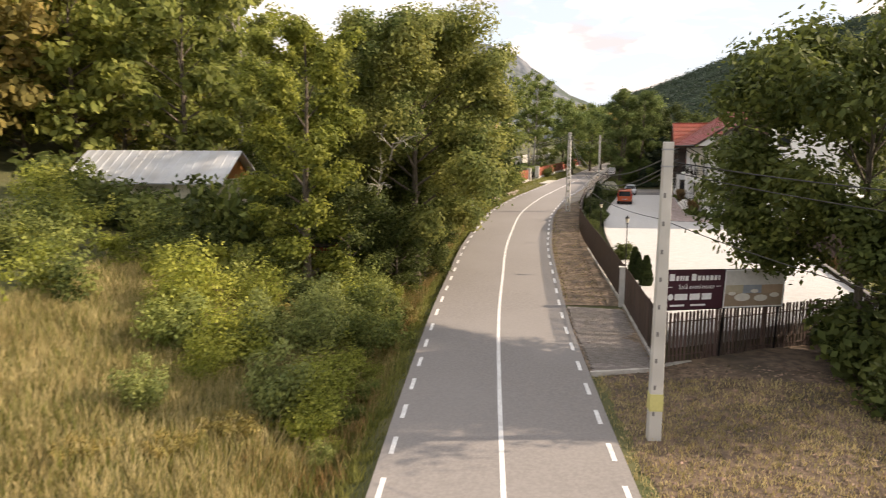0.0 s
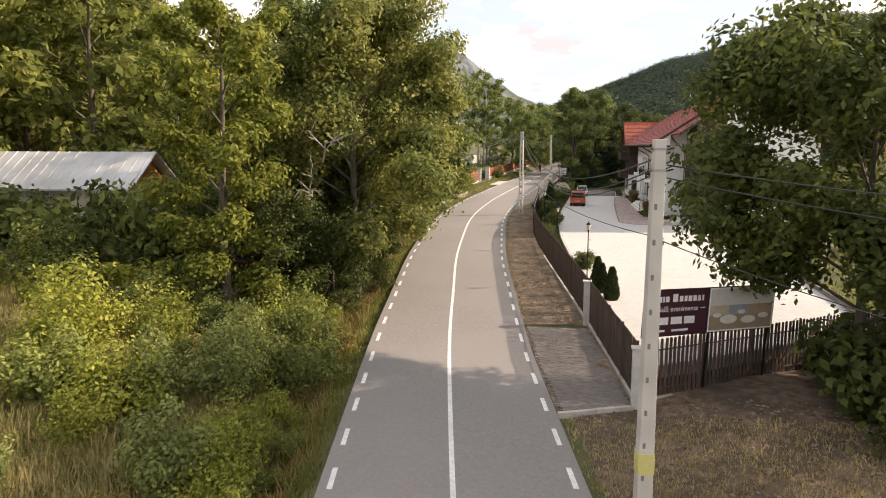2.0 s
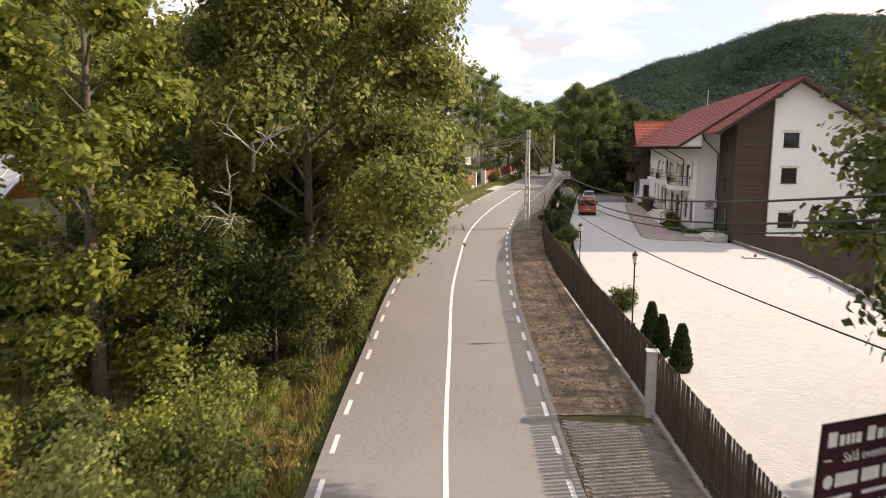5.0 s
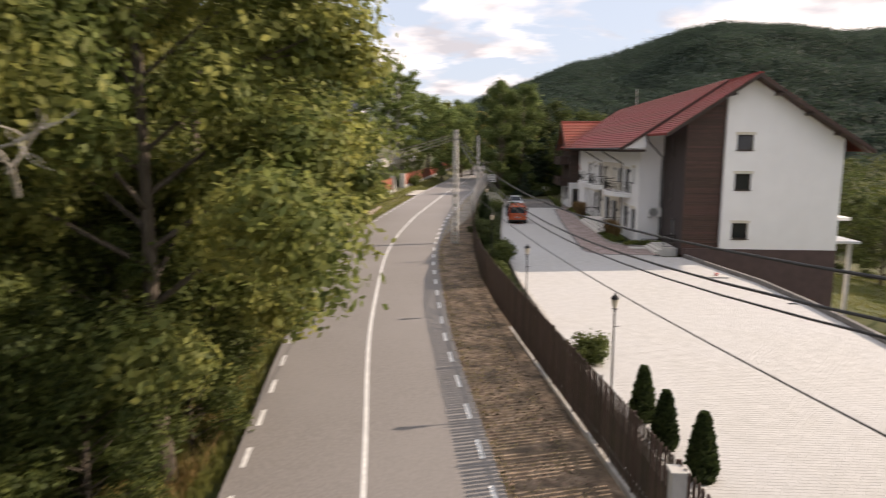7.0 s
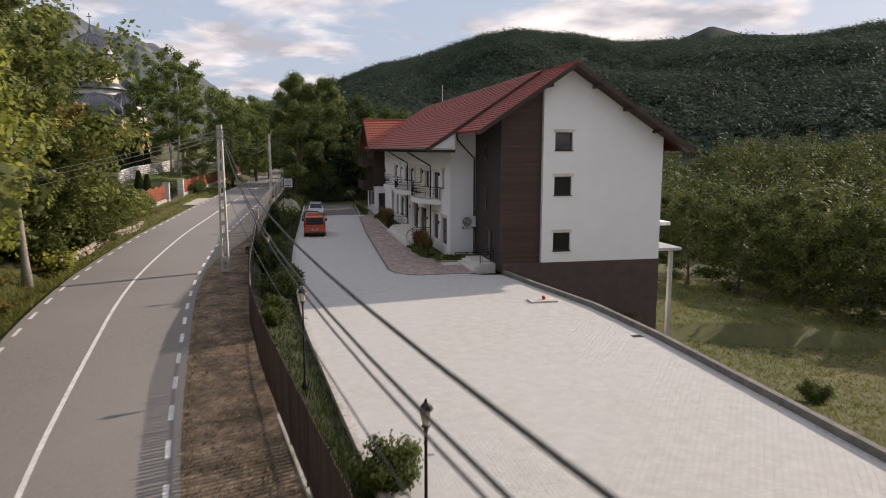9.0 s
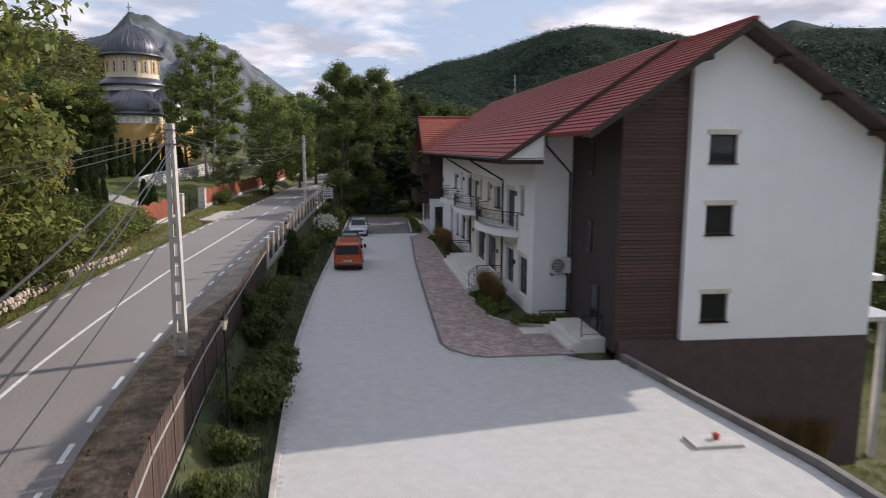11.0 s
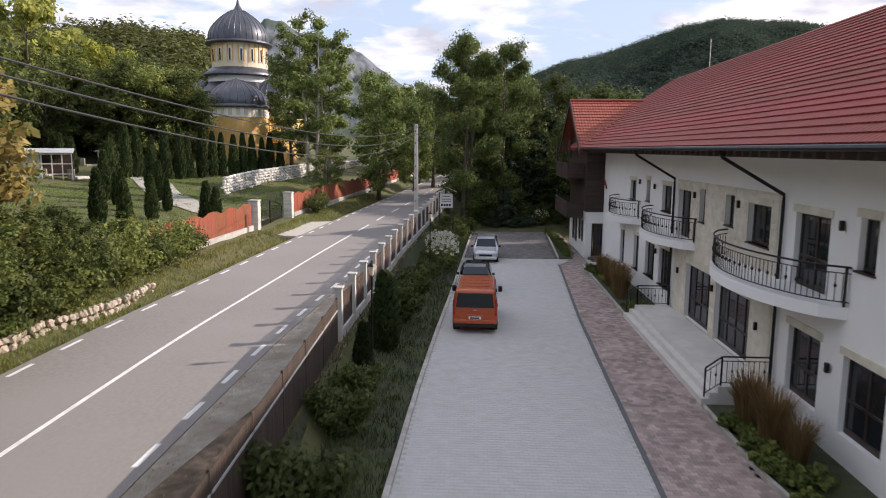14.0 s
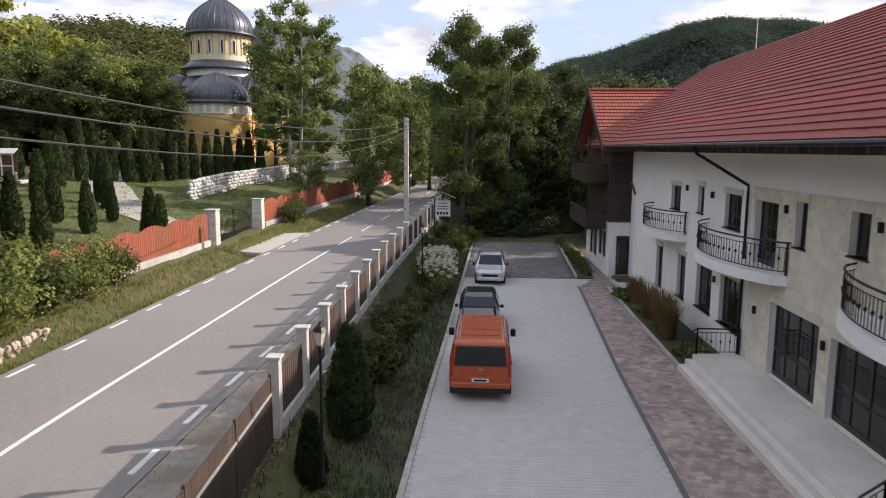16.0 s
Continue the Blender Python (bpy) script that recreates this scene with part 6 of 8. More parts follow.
RG = put(tuft("tall dry golden ornamental grass in the bed", 61, 1.5, 1.3, 700, M_reed), 7.6, 88.2, PARK + 0.05)
for x, y, s in ((7.7, 86.8, 1.0), (7.5, 105.5, 1.0), (7.7, 107, 1.1), (7.6, 109, 1.0), (7.7, 112, 0.9), (7.8, 85.6, 0.8)):
    place(RG, x, y, s, y, z=PARK + 0.05)
for x, y in ((17.2, 76.5), (18.0, 76.3), (19.4, 76.4), (20.2, 76.3)):
    place(RG, x, y, 1.35, x, z=ground_z(x, y))
for i in range(16):
    place(W[0], -1.5 + rs.random() * 11, 144 + rs.random() * 6, rs.uniform(0.7, 1.3), i)
BP = shrub("low broad-leaved plants covering the bed", 62, 0.45, 1.0, 520, 0.09, M_leaf, "bedding plant", name="bedding_plant")
put(BP, 7.3, 84.6, PARK + 0.05)
for i in range(26):
    y = rs.choice((rs.uniform(83.5, 89), rs.uniform(101.6, 115.5)))
    place(BP, rs.uniform(7.0, 8.0), y, rs.uniform(0.7, 1.2), i, z=PARK + 0.05)
for i in range(12):
    place(BP, 8.0 + i * 0.24, 81.9 + 0.35 * (i % 2), 0.9, i, z=PARK + 0.05)


def grass_field(name, label, n, seed, where, material, h0, h1):
    rng = np.random.RandomState(seed)
    pts = []
    r2 = random.Random(seed)
    while len(pts) < n:
        p = where(r2)
        if p:
            pts.append((p[0], p[1], ground_z(p[0], p[1]) - 0.02))
    p = np.repeat(np.array(pts), 5, 0) + np.concatenate([rng.uniform(-0.18, 0.18, (n * 5, 2)), np.zeros((n * 5, 1))], 1)
    m = len(p)
    a = rng.uniform(0, 6.283, m)
    h = rng.uniform(h0, h1, m)
    side = np.stack([np.cos(a), np.sin(a), 0 * a], 1) * 0.018
    top = p + np.stack([rng.normal(size=m) * h * 0.3, rng.normal(size=m) * h * 0.3, h], 1)
    v = np.stack([p - side, p + side, top + side * 0.3, top - side * 0.3], 1).reshape(-1, 3)
    return tagged(soup(name, v, np.arange(m * 4).reshape(m, 4), material), label, "grass", kind="stuff")


def left_bank(lo, hi, y0, y1):
    def f(r):
        y = r.uniform(y0, y1)
        return road_x(y) - r.uniform(lo, hi), y
    return f


grass_field("dry_grass", "tall dry yellow grass on the road bank", 13000, 71, left_bank(5.8, 20, 4, 36), M_grass, 0.3, 0.9)
grass_field("bank_weeds", "green weeds among the dry grass on the bank", 9000, 77, left_bank(5.2, 20, 4, 60), M_grass_g, 0.25, 0.9)
grass_field("bank_brambles", "tan and rust-coloured brambles on the sunny road bank", 2600, 79, left_bank(4.5, 7.6, 14, 66), M_bramble, 0.2, 0.7)
grass_field("bank_grass", "knee-high green grass on the road bank", 6000, 80, left_bank(4.0, 7.4, 10, 78), M_grass_g, 0.12, 0.4)
grass_field("verge_grass", "short green grass along the road edge", 9000, 72, left_bank(3.75, 6.2, 8, 150), M_grass_g, 0.06, 0.25)
# Dark soil sheet over the paler ground paints the house shade here.
gy = np.arange(40, 141, 1.5)
strip = np.array([(fence_x(y) + 0.12 + (park_w(y) - 0.1 - fence_x(y) - 0.12) * f, y, 0) for y in gy for f in np.linspace(0, 1, 6)])
strip[:, 2] = [ground_z(x, y) + 0.05 for x, y, _ in strip]
k = np.arange(len(gy) - 1)[:, None] * 6 + np.arange(5)[None, :]
tagged(soup("garden_strip", strip, np.stack([k, k + 1, k + 7, k + 6], -1).reshape(-1, 4), M_soil), "planted strip of soil along the fence, dark for the house shade", "ground", kind="structure")
grass_field("garden_grass", "rough green ground cover in the garden strip, shade in its colour", 7000, 73, lambda r: (lambda y: (r.uniform(fence_x(y) + 0.25, park_w(y) - 0.15), y))(r.uniform(46, 140)), M_cover_shade, 0.06, 0.3)
dirt = []
for j in range(53):
    for i in range(31):
        y = 6 + j * 0.56
        dirt.append((road_x(y) + 3.9 + i * 0.45, y))
k = np.arange(52)[:, None] * 31 + np.arange(30)[None, :]
pts = np.array([(x, y, ground_z(x, y) + 0.03 - 0.06 * (i % 31 in (0, 30))) for i, (x, y) in enumerate(dirt)])
tagged(soup("dirt_patch", pts, np.stack([k, k + 1, k + 32, k + 31], -1).reshape(-1, 4), M_dirt_shade), "bare brown dirt with dry grass beside the road, darkened for tree shade", "ground", kind="structure")
grass_field("dry_turf", "short dry grass on the dirt patch", 6500, 74, lambda r: (lambda y: (r.uniform(road_x(y) + 3.8, road_x(y) + 14), y))(r.uniform(10, 27)), M_grass, 0.05, 0.2)
grass_field("verge_tufts", "sparse dry tufts on the dirt verge", 3000, 78, lambda r: (lambda y: (road_x(y) + 3.7 + r.random() ** 2 * 2.2, y))(r.uniform(38, 120)), M_grass, 0.04, 0.14)


def clods(name, label, n, seed, where, s0, s1, material):
    """Loose lumps of earth, leaf litter and small stones pressed into the ground."""
    rng, r2 = np.random.RandomState(seed), random.Random(seed)
    p = np.array([(x, y, ground_z(x, y) + 0.03) for x, y in (where(r2) for i in range(n))])
    s = rng.uniform(s0, s1, n) * rng.uniform(0.4, 1, n)
    base = np.array([(1, 0, 0), (0.2, 1, 0), (-0.9, 0.4, 0), (-0.3, -0.9, 0), (0.1, 0.05, 0.55)])
    v = p[:, None, :] + (base[None] * rng.uniform(0.6, 1.4, (n, 5, 3))) * s[:, None, None]
    tri = np.array([(0, 1, 4, 4), (1, 2, 4, 4), (2, 3, 4, 4), (3, 0, 4, 4)])
    f = (np.arange(n)[:, None, None] * 5 + tri[None, :, :3]).reshape(-1, 3)
    tagged(soup(name, v.reshape(-1, 3), f, material), label, "earth", kind="stuff")


M_clod = mat("dry_earth", (0.09, 0.062, 0.04), (0.25, 0.185, 0.125), 5.0, 0.95, 0.3, 20, island=0.5)
clods("earth_clods", "loose brown earth and litter on the verge", 11000, 81, lambda r: (lambda y: (road_x(y) + r.uniform(3.75, 6.0), y))(r.uniform(38, 110)), 0.03, 0.11, M_clod)
clods("earth_clods", "loose brown earth and litter on the dirt patch", 6000, 82, lambda r: (lambda y: (road_x(y) + r.uniform(4.0, 15), y))(r.uniform(10, 29)), 0.03, 0.13, M_clod)
grass_field("meadow_grass", "green meadow below the car park", 24000, 75, lambda r: (r.uniform(15, 52), r.uniform(42, 100)), M_meadow, 0.06, 0.24)
place(S[1], 14.7, 61.4, 1.2, 1), place(GS, 23.4, 62.5, 0.75, 2, label="dense round dark green shrub in the meadow")
grass_field("lawn_grass", "mown green grass behind the red fence", 20000, 76, left_bank(8.5, 30, 104, 165), M_lawn, 0.05, 0.14)

# ---- hills ----


def hill(name, label, centre, az, el, dist, depth, blobs, size, seed, material_ground, leafs=52, canopy=None):
    """A ridge seen from the valley: el(azimuth) in degrees at dist metres; wooded with separate crowns."""
    cx, cy, cz = centre
    rng = np.random.RandomState(seed)
    a0, a1 = az
    na, nr = (300, 70) if leafs == 0 else (90, 26)
    vs = []

    def h(a, r):
        top = dist * math.tan(radians(el(a)))
        s = min(max((r - (dist - depth)) / depth, 0), 1.6)
        prof = s ** 0.85 if s <= 1 else 1 - (s - 1) * 0.9
        wob = noise.noise((a * 0.12, r * 0.006, seed)) * 0.10 * math.sin(math.pi * min(s, 1))
        if leafs == 0:
            rug = sum(abs(noise.noise((a * f * 0.5, r * f * 0.004, seed))) * 0.16 / f for f in (1, 2, 4, 8))
            wob = (rug - 0.12) * min(s * 1.2, 1.0) * (1 - 0.75 * min(max(s - 0.75, 0) / 0.25, 1))
        return -6 + (top + cz + 6) * max(prof + wob, 0)

    for j in range(nr):
        r = dist - depth + depth * 1.45 * j / (nr - 1)
        for i in range(na + 1):
            a = radians(a0 + (a1 - a0) * i / na)
            vs.append((cx + r * math.sin(a), cy + r * math.cos(a), h(math.degrees(a), r)))
    k = np.arange(nr - 1)[:, None] * (na + 1) + np.arange(na)[None, :]
    q = np.stack([k, k + na + 1, k + na + 2, k + 1], -1).reshape(-1, 4)
    ob = soup(name, np.array(vs), q, material_ground)
    ob.data.polygons.foreach_set("use_smooth", [True] * len(q))
    tagged(ob, label, "hill", kind="structure")
    if blobs:
        ang = rng.uniform(a0, a1, blobs)
        rr = dist - depth + depth * 1.08 * rng.uniform(0, 1, blobs) ** 0.72
        pos = np.array([(cx + r * math.sin(radians(a)), cy + r * math.cos(radians(a)), h(a, r)) for a, r in zip(ang, rr)])
        rad = size * rng.uniform(0.55, 1.25, blobs)
        v, f = leaf_cloud(pos + np.array([0, 0, size * 0.35]), rad * 1.1, leafs, size * 0.2, rng, 1.0, 0.95)
        tagged(soup("hill_forest", v, f, canopy or M_hill_haze), "dense green forest covering the hillside", "forest", kind="stuff")
    return ob


C0 = (0, 60, 9.5)
hill("hill_1", "wooded hill across the valley", C0, (-6, 60), lerp_table([-6, 0, 2, 4.2, 5.4, 7.1, 9.4, 11.5, 13.5, 15.6, 18.7, 21, 23.4, 26.5, 30, 36, 38.7, 42.2, 44.5, 60, 78], [1.5, 4.0, 4.6, 5.4, 5.9, 6.6, 7.0, 7.6, 8.3, 9.0, 9.35, 9.0, 8.85, 8.2, 8.2, 8.2, 7.8, 8.2, 8.5, 8.0, 6.5]), 1450, 1000, 14000, 10.0, 5, M_hillground_haze, 42)
hill("hill_2", "wooded slope behind the church", C0, (-66, -13), lerp_table([-66, -40, -35, -31, -27, -22, -18, -15, -13], [10, 8.6, 7.4, 7.6, 8.2, 7.7, 5.9, 4.0, 2.5]), 360, 220, 2600, 5.0, 6, M_hillground_haze, 60, M_leaf_slope)
hill("mountain", "grey limestone mountain with a steep cliff, blue haze in its colour", C0, (-34, 6), lerp_table([-34, -24, -20.5, -18.2, -16.9, -15.5, -14.8, -13.8, -11.5, -9.3, -7, -5, -2, 6], [6.0, 7.0, 7.6, 8.6, 10.2, 10.0, 9.5, 9.0, 8.5, 7.5, 5.9, 4.4, 3.0, 1.5]), 2100, 900, 0, 1, 7, M_rock_haze, 0)
hill("hill_3", "distant wooded ridge", C0, (28, 60), lerp_table([28, 30, 33.5, 36, 45, 60], [7.0, 8.0, 9.4, 8.6, 8.0, 7.0]), 1500, 700, 0, 1, 8, M_hill_haze)

# ---- church ----
church = thing("church", "yellow orthodox church with dark ribbed metal domes", "church", at=(-40.7, 186, 7))
CI = (-40.7, 186, 7)


def chp(name, mb, material, label="", parent=None, smooth=False):
    ob = mb.obj(name, material, parent or church, label, smooth)
    if not parent:
        ob.matrix_parent_inverse = Matrix.Translation(-Vector(CI))
    return ob


def dome(cx, cy, r, z, h, pointed, ribs_n, label):
    prof = [(r * 1.10, z - 0.25), (r * 1.12, z), (r * 1.0, z + 0.25)]
    for i in range(13):
        s = i / 12
        bulge = math.cos(s * math.pi / 2) ** 0.75
        prof.append((r * (1.0 + 0.05 * math.sin(s * math.pi)) * bulge, z + 0.3 + h * s))
    if pointed:
        prof = [p for p in prof if p[0] > r * 0.12] + [(r * 0.17, z + h * 0.97), (r * 0.07, z + h * 1.12), (0.04, z + h * 1.35)]
    d = chp("dome", MB().lathe(prof, cx, cy, 48), M_zinc, label, smooth=True)
    for i in range(ribs_n):
        a = 2 * math.pi * i / ribs_n
        chp("rib", MB().tube([(cx + (p + 0.02) * math.cos(a), cy + (p + 0.02) * math.sin(a), zz) for p, zz in prof[2:15]], 0.05, 4), M_zinc, parent=d)
    return d


def drum(cx, cy, r, z0, z1, material, label):
    return chp("drum", MB().lathe([(r, z0), (r, z1)], cx, cy, 40), material, label, smooth=False)


MX, MY = -40.7, 186
drum(MX, MY, 4.55, 21.4, 26.7, M_pale, "pale yellow drum with arched windows")
for i in range(16):
    a = 2 * math.pi * i / 16
    for rr, w, m_, n_ in ((4.62, 0.55, M_white, "window_trim"), (4.68, 0.28, M_glass, "window")):
        c, s = math.cos(a), math.sin(a)
        pts = [(-w / 2, 23.6), (w / 2, 23.6)] + [(w / 2 * math.cos(t), 25.4 + w / 2 * math.sin(t)) for t in np.linspace(0, math.pi, 7)]
        n = len(pts)
        chp(n_, MB().add([(MX + rr * c - u * s, MY + rr * s + u * c, z) for u, z in pts] + [(MX + (rr - 0.25) * c - u * s, MY + (rr - 0.25) * s + u * c, z) for u, z in pts],
                         [tuple(range(n)), tuple(range(2 * n - 1, n - 1, -1))] + [((i2 + 1) % n, i2, n + i2, n + (i2 + 1) % n) for i2 in range(n)]), m_)
for k in range(32):
    a = 2 * math.pi * k / 32
    chp("pilaster", MB().box(MX + 4.6 * math.cos(a + 0.1), MY + 4.6 * math.sin(a + 0.1), 23.4, 0.12, 0.16, 2.9, a + 0.1), M_yellow)
dome(MX, MY, 4.95, 26.7, 5.6, True, 32, "large ribbed onion dome")
chp("cross", MB().box(MX, MY, 34.2, 0.12, 0.12, 2.0).box(MX, MY, 35.4, 0.9, 0.12, 0.12), M_dark)
chp("skirt_roof", MB().lathe([(6.0, 21.2), (6.1, 21.4), (4.6, 22.6)], MX, MY, 40), M_zinc, "dark metal skirt roof", smooth=True)
chp("frieze", MB().lathe([(5.2, 20.2), (5.2, 21.25)], MX, MY, 40), M_white, "white frieze band")
chp("base_roof", MB().lathe([(6.8, 17.4), (6.9, 18.6), (5.3, 20.2)], MX, MY, 8), M_zinc)
for cx, cy, r, z, lab in ((-38.8, 178.5, 4.9, 15.9, "lower ribbed dome"), (-35.2, 184.6, 4.2, 16.4, "lower ribbed dome"), (-47.5, 186, 4.2, 16.4, "lower ribbed dome")):
    drum(cx, cy, r * 0.98, 6, z, M_yellow, "yellow rounded apse wall")
    chp("frieze", MB().lathe([(r * 1.0, z - 1.7), (r * 1.0, z - 0.1)], cx, cy, 32), M_white, "white painted frieze")
    for k in range(26):
        a = 2 * math.pi * k / 26
        chp("niche", MB().box(cx + (r * 1.0) * math.cos(a), cy + r * math.sin(a), z - 1.45, 0.08, 0.6, 1.0, a), M_pale)
    dome(cx, cy, r, z, 4.2, False, 26, lab)
chp("nave", MB().span(-47, -34, 180, 202, 6, 15.5), M_yellow, "yellow nave walls")
chp("nave_roof", MB().add([(-47.6, 179.5, 15.5), (-33.4, 179.5, 15.5), (-33.4, 202.5, 15.5), (-47.6, 202.5, 15.5), (-40.5, 183, 19), (-40.5, 200, 19)], [(0, 1, 4), (1, 2, 5, 4), (2, 3, 5), (3, 0, 4, 5), (3, 2, 1, 0)]), M_zinc)

# ---- banner on the picket fence ----
def banner():
    a, b = Vector((1.5, 28.35, 0)), Vector((6.6, 31.85, 0))
    u = (b - a).normalized()
    ang = math.atan2(u.y, u.x)
    W, H, drop = (b - a).length, 1.68, -0.06
    th = thing("banner", "maroon and photo advertising banner on the picket fence", "banner", at=(a.x, a.y, 2.82))
    th.rotation_euler = (0, radians(2.6), ang)
    o = -0.09

    def pc(name, x0, x1, z0, z1, d, material, label=""):
        return MB().span(x0, x1, o - d, o, z0, z1).obj(name, material, th, label)

    pc("backing", 0, W, 0, H, 0.03, M_dark)
    left = pc("text_panel", 0.03, W * 0.47, 0.03, H - 0.03, 0.034, M_bannerdk, "maroon text panel")
    MB().span(W * 0.478, W - 0.03, o - 0.034, o, 0.03, H - 0.03).obj("photo_panel", M_ink, th, "photo panel with a laid dining hall")
    px0, px1 = W * 0.478 + 0.06, W - 0.09
    tones = (((0.62, 0.60, 0.55), 0.0, 1.0, 0.6, 1.0), ((0.34, 0.25, 0.17), 0.0, 1.0, 0.0, 0.36), ((0.50, 0.43, 0.30), 0.0, 0.3, 0.36, 0.6), ((0.30, 0.33, 0.36), 0.3, 0.62, 0.36, 0.6), ((0.42, 0.30, 0.2), 0.62, 1.0, 0.36, 0.6))
    for k, (c, f0, f1, g0, g1) in enumerate(tones):
        pc("photo_field", px0 + (px1 - px0) * f0, px0 + (px1 - px0) * f1, 0.09 + (H - 0.18) * g0, 0.09 + (H - 0.18) * g1, 0.037, plain("photo_tone", c, 0.5))
    cloth = plain("photo_cloth", (0.74, 0.70, 0.62), 0.5)
    for k, (cx, cz, r) in enumerate(((0.3, 0.25, 0.42), (0.62, 0.22, 0.36), (0.86, 0.3, 0.26), (0.12, 0.36, 0.2), (0.5, 0.42, 0.2))):
        c = (px0 + (px1 - px0) * cx, 0.09 + (H - 0.18) * cz)
        pts = [(c[0] + r * math.cos(t), c[1] + r * 0.4 * math.sin(t)) for t in np.linspace(0, 2 * math.pi, 21)[:-1]]
        pts = [(min(max(x, px0), px1), max(z, 0.09)) for x, z in pts]
        MB().loft([[(x, o - d, z) for x, z in pts] for d in (0.03, 0.0385 + k * 0.0005)]).obj("photo_table", cloth, th)
    # name of the house as plain shapes, then the readable line, then bars for the number
    for k, (x, w) in enumerate(((0.18, 0.30), (0.50, 0.16), (0.68, 0.12), (0.82, 0.1), (0.94, 0.2), (1.26, 0.28), (1.56, 0.2), (1.78, 0.16), (1.96, 0.2), (2.18, 0.2), (2.4, 0.16), (2.6, 0.1))):
        pc("name_shape", x, x + w * 0.8, 1.22, 1.50 if k in (0, 5) else 1.42, 0.038, M_ink)
    cu = bpy.data.curves.new("lettering", "FONT")
    cu.body, cu.size, cu.align_x, cu.extrude = "Sal\u0103 evenimente", 0.27, "CENTER", 0.002
    tx = new("lettering", cu)
    tx.parent = th
    tx.matrix_basis = Matrix.Translation((W * 0.25, o - 0.037, 0.88)) @ Matrix.Rotation(math.pi / 2, 4, "X")
    cu.materials.append(M_ink)
    for x0, x1 in ((0.14, 0.34), (W * 0.47 - 0.36, W * 0.47 - 0.14)):
        pc("dash", x0, x1, 0.95, 0.98, 0.038, M_ink)
    for x, w in ((0.5, 0.62), (1.24, 0.5), (1.84, 0.48)):
        pc("number_bar", x, x + w, 0.42, 0.68, 0.038, M_ink)
    MB().loft([[(0.3 + r * math.cos(t), o - d, 0.55 + r * math.sin(t)) for t in np.linspace(0, 2 * math.pi, 17)[:-1]] for r, d in ((0.13, 0.03), (0.13, 0.038))]).obj("icon", M_ink, th)
    for x, w in ((0.3, 0.7), (1.3, 0.75)):
        pc("small_bar", x, x + w, 0.16, 0.24, 0.038, M_ink)
    for x in (0.15, W * 0.5, W - 0.15):
        MB().box(x, o + 0.05, -2.35, 0.06, 0.06, 3.95).obj("post", M_dark, th)


banner()

# ---- lamps ----


def lamp_post(h, label):
    th = thing("garden_lamp", label, "lamp post", "garden lamps")
    MB().lathe([(0.11, -0.1), (0.11, 0.06), (0.06, 0.16), (0.035, 0.3), (0.03, h - 0.1), (0.05, h - 0.04), (0.03, h)], 0, 0, 10).obj("post", M_dark, th, smooth=True)
    MB().lathe([(0.05, h), (0.1, h + 0.02), (0.07, h + 0.05)], 0, 0, 6).obj("holder", M_dark, th)
    MB().lathe([(0.06, h + 0.055), (0.125, h + 0.33), (0.12, h + 0.35)], 0, 0, 6).obj("lantern_glass", plain("frosted_glass", (0.62, 0.55, 0.42), 0.3), th, "milky lantern glass")
    MB().lathe([(0.15, h + 0.352), (0.10, h + 0.44), (0.03, h + 0.5), (0.02, h + 0.56)], 0, 0, 6).obj("cap", M_dark, th)
    MB().tube([(0, 0, h - 0.55), (0.16, 0, h - 0.55)], 0.012, 6).obj("crossbar", M_dark, th)
    return th


LP = put(lamp_post(2.95, "black cast-iron garden lantern post"), 0.05, 46.0, 1.45)
for x, y, z in ((-2.05, 57.2, 1.45), (-3.85, 90.8, 2.35), (-3.4, 113.0, 2.0), (-3.6, 70.0, 1.8)):
    place(LP, x, y, 1.0, x * 3, z=z)

# ---- vehicles ----


def arch(cx, r, n=9):
    return [(cx + r * math.cos(t), r * math.sin(t)) for t in np.linspace(math.pi, 0, n)]


def wheel(parent, x, y, r, w):
    t = MB()
    prof = [(r * 0.62, -w / 2), (r * 0.93, -w / 2), (r, -w / 2 + 0.03), (r, w / 2 - 0.03), (r * 0.93, w / 2), (r * 0.62, w / 2)]
    t.loft([[(x + p * math.cos(a), y + d, r + p * math.sin(a)) for a in np.linspace(0, 2 * math.pi, 25)[:-1]] for p, d in prof])
    tyre = t.obj("wheel", M_rubber, parent, "black rubber tyre", True)
    m = MB()
    for s in (-1, 1):
        m.loft([[(x + p * math.cos(a), y + s * d, r + p * math.sin(a)) for a in np.linspace(0, 2 * math.pi, 21)[:-1]] for p, d in ((r * 0.63, w / 2 - 0.03), (r * 0.5, w / 2 - 0.035), (r * 0.15, w / 2 - 0.01), (r * 0.02, w / 2 - 0.01))])
    m.obj("rim", M_alloy, tyre)


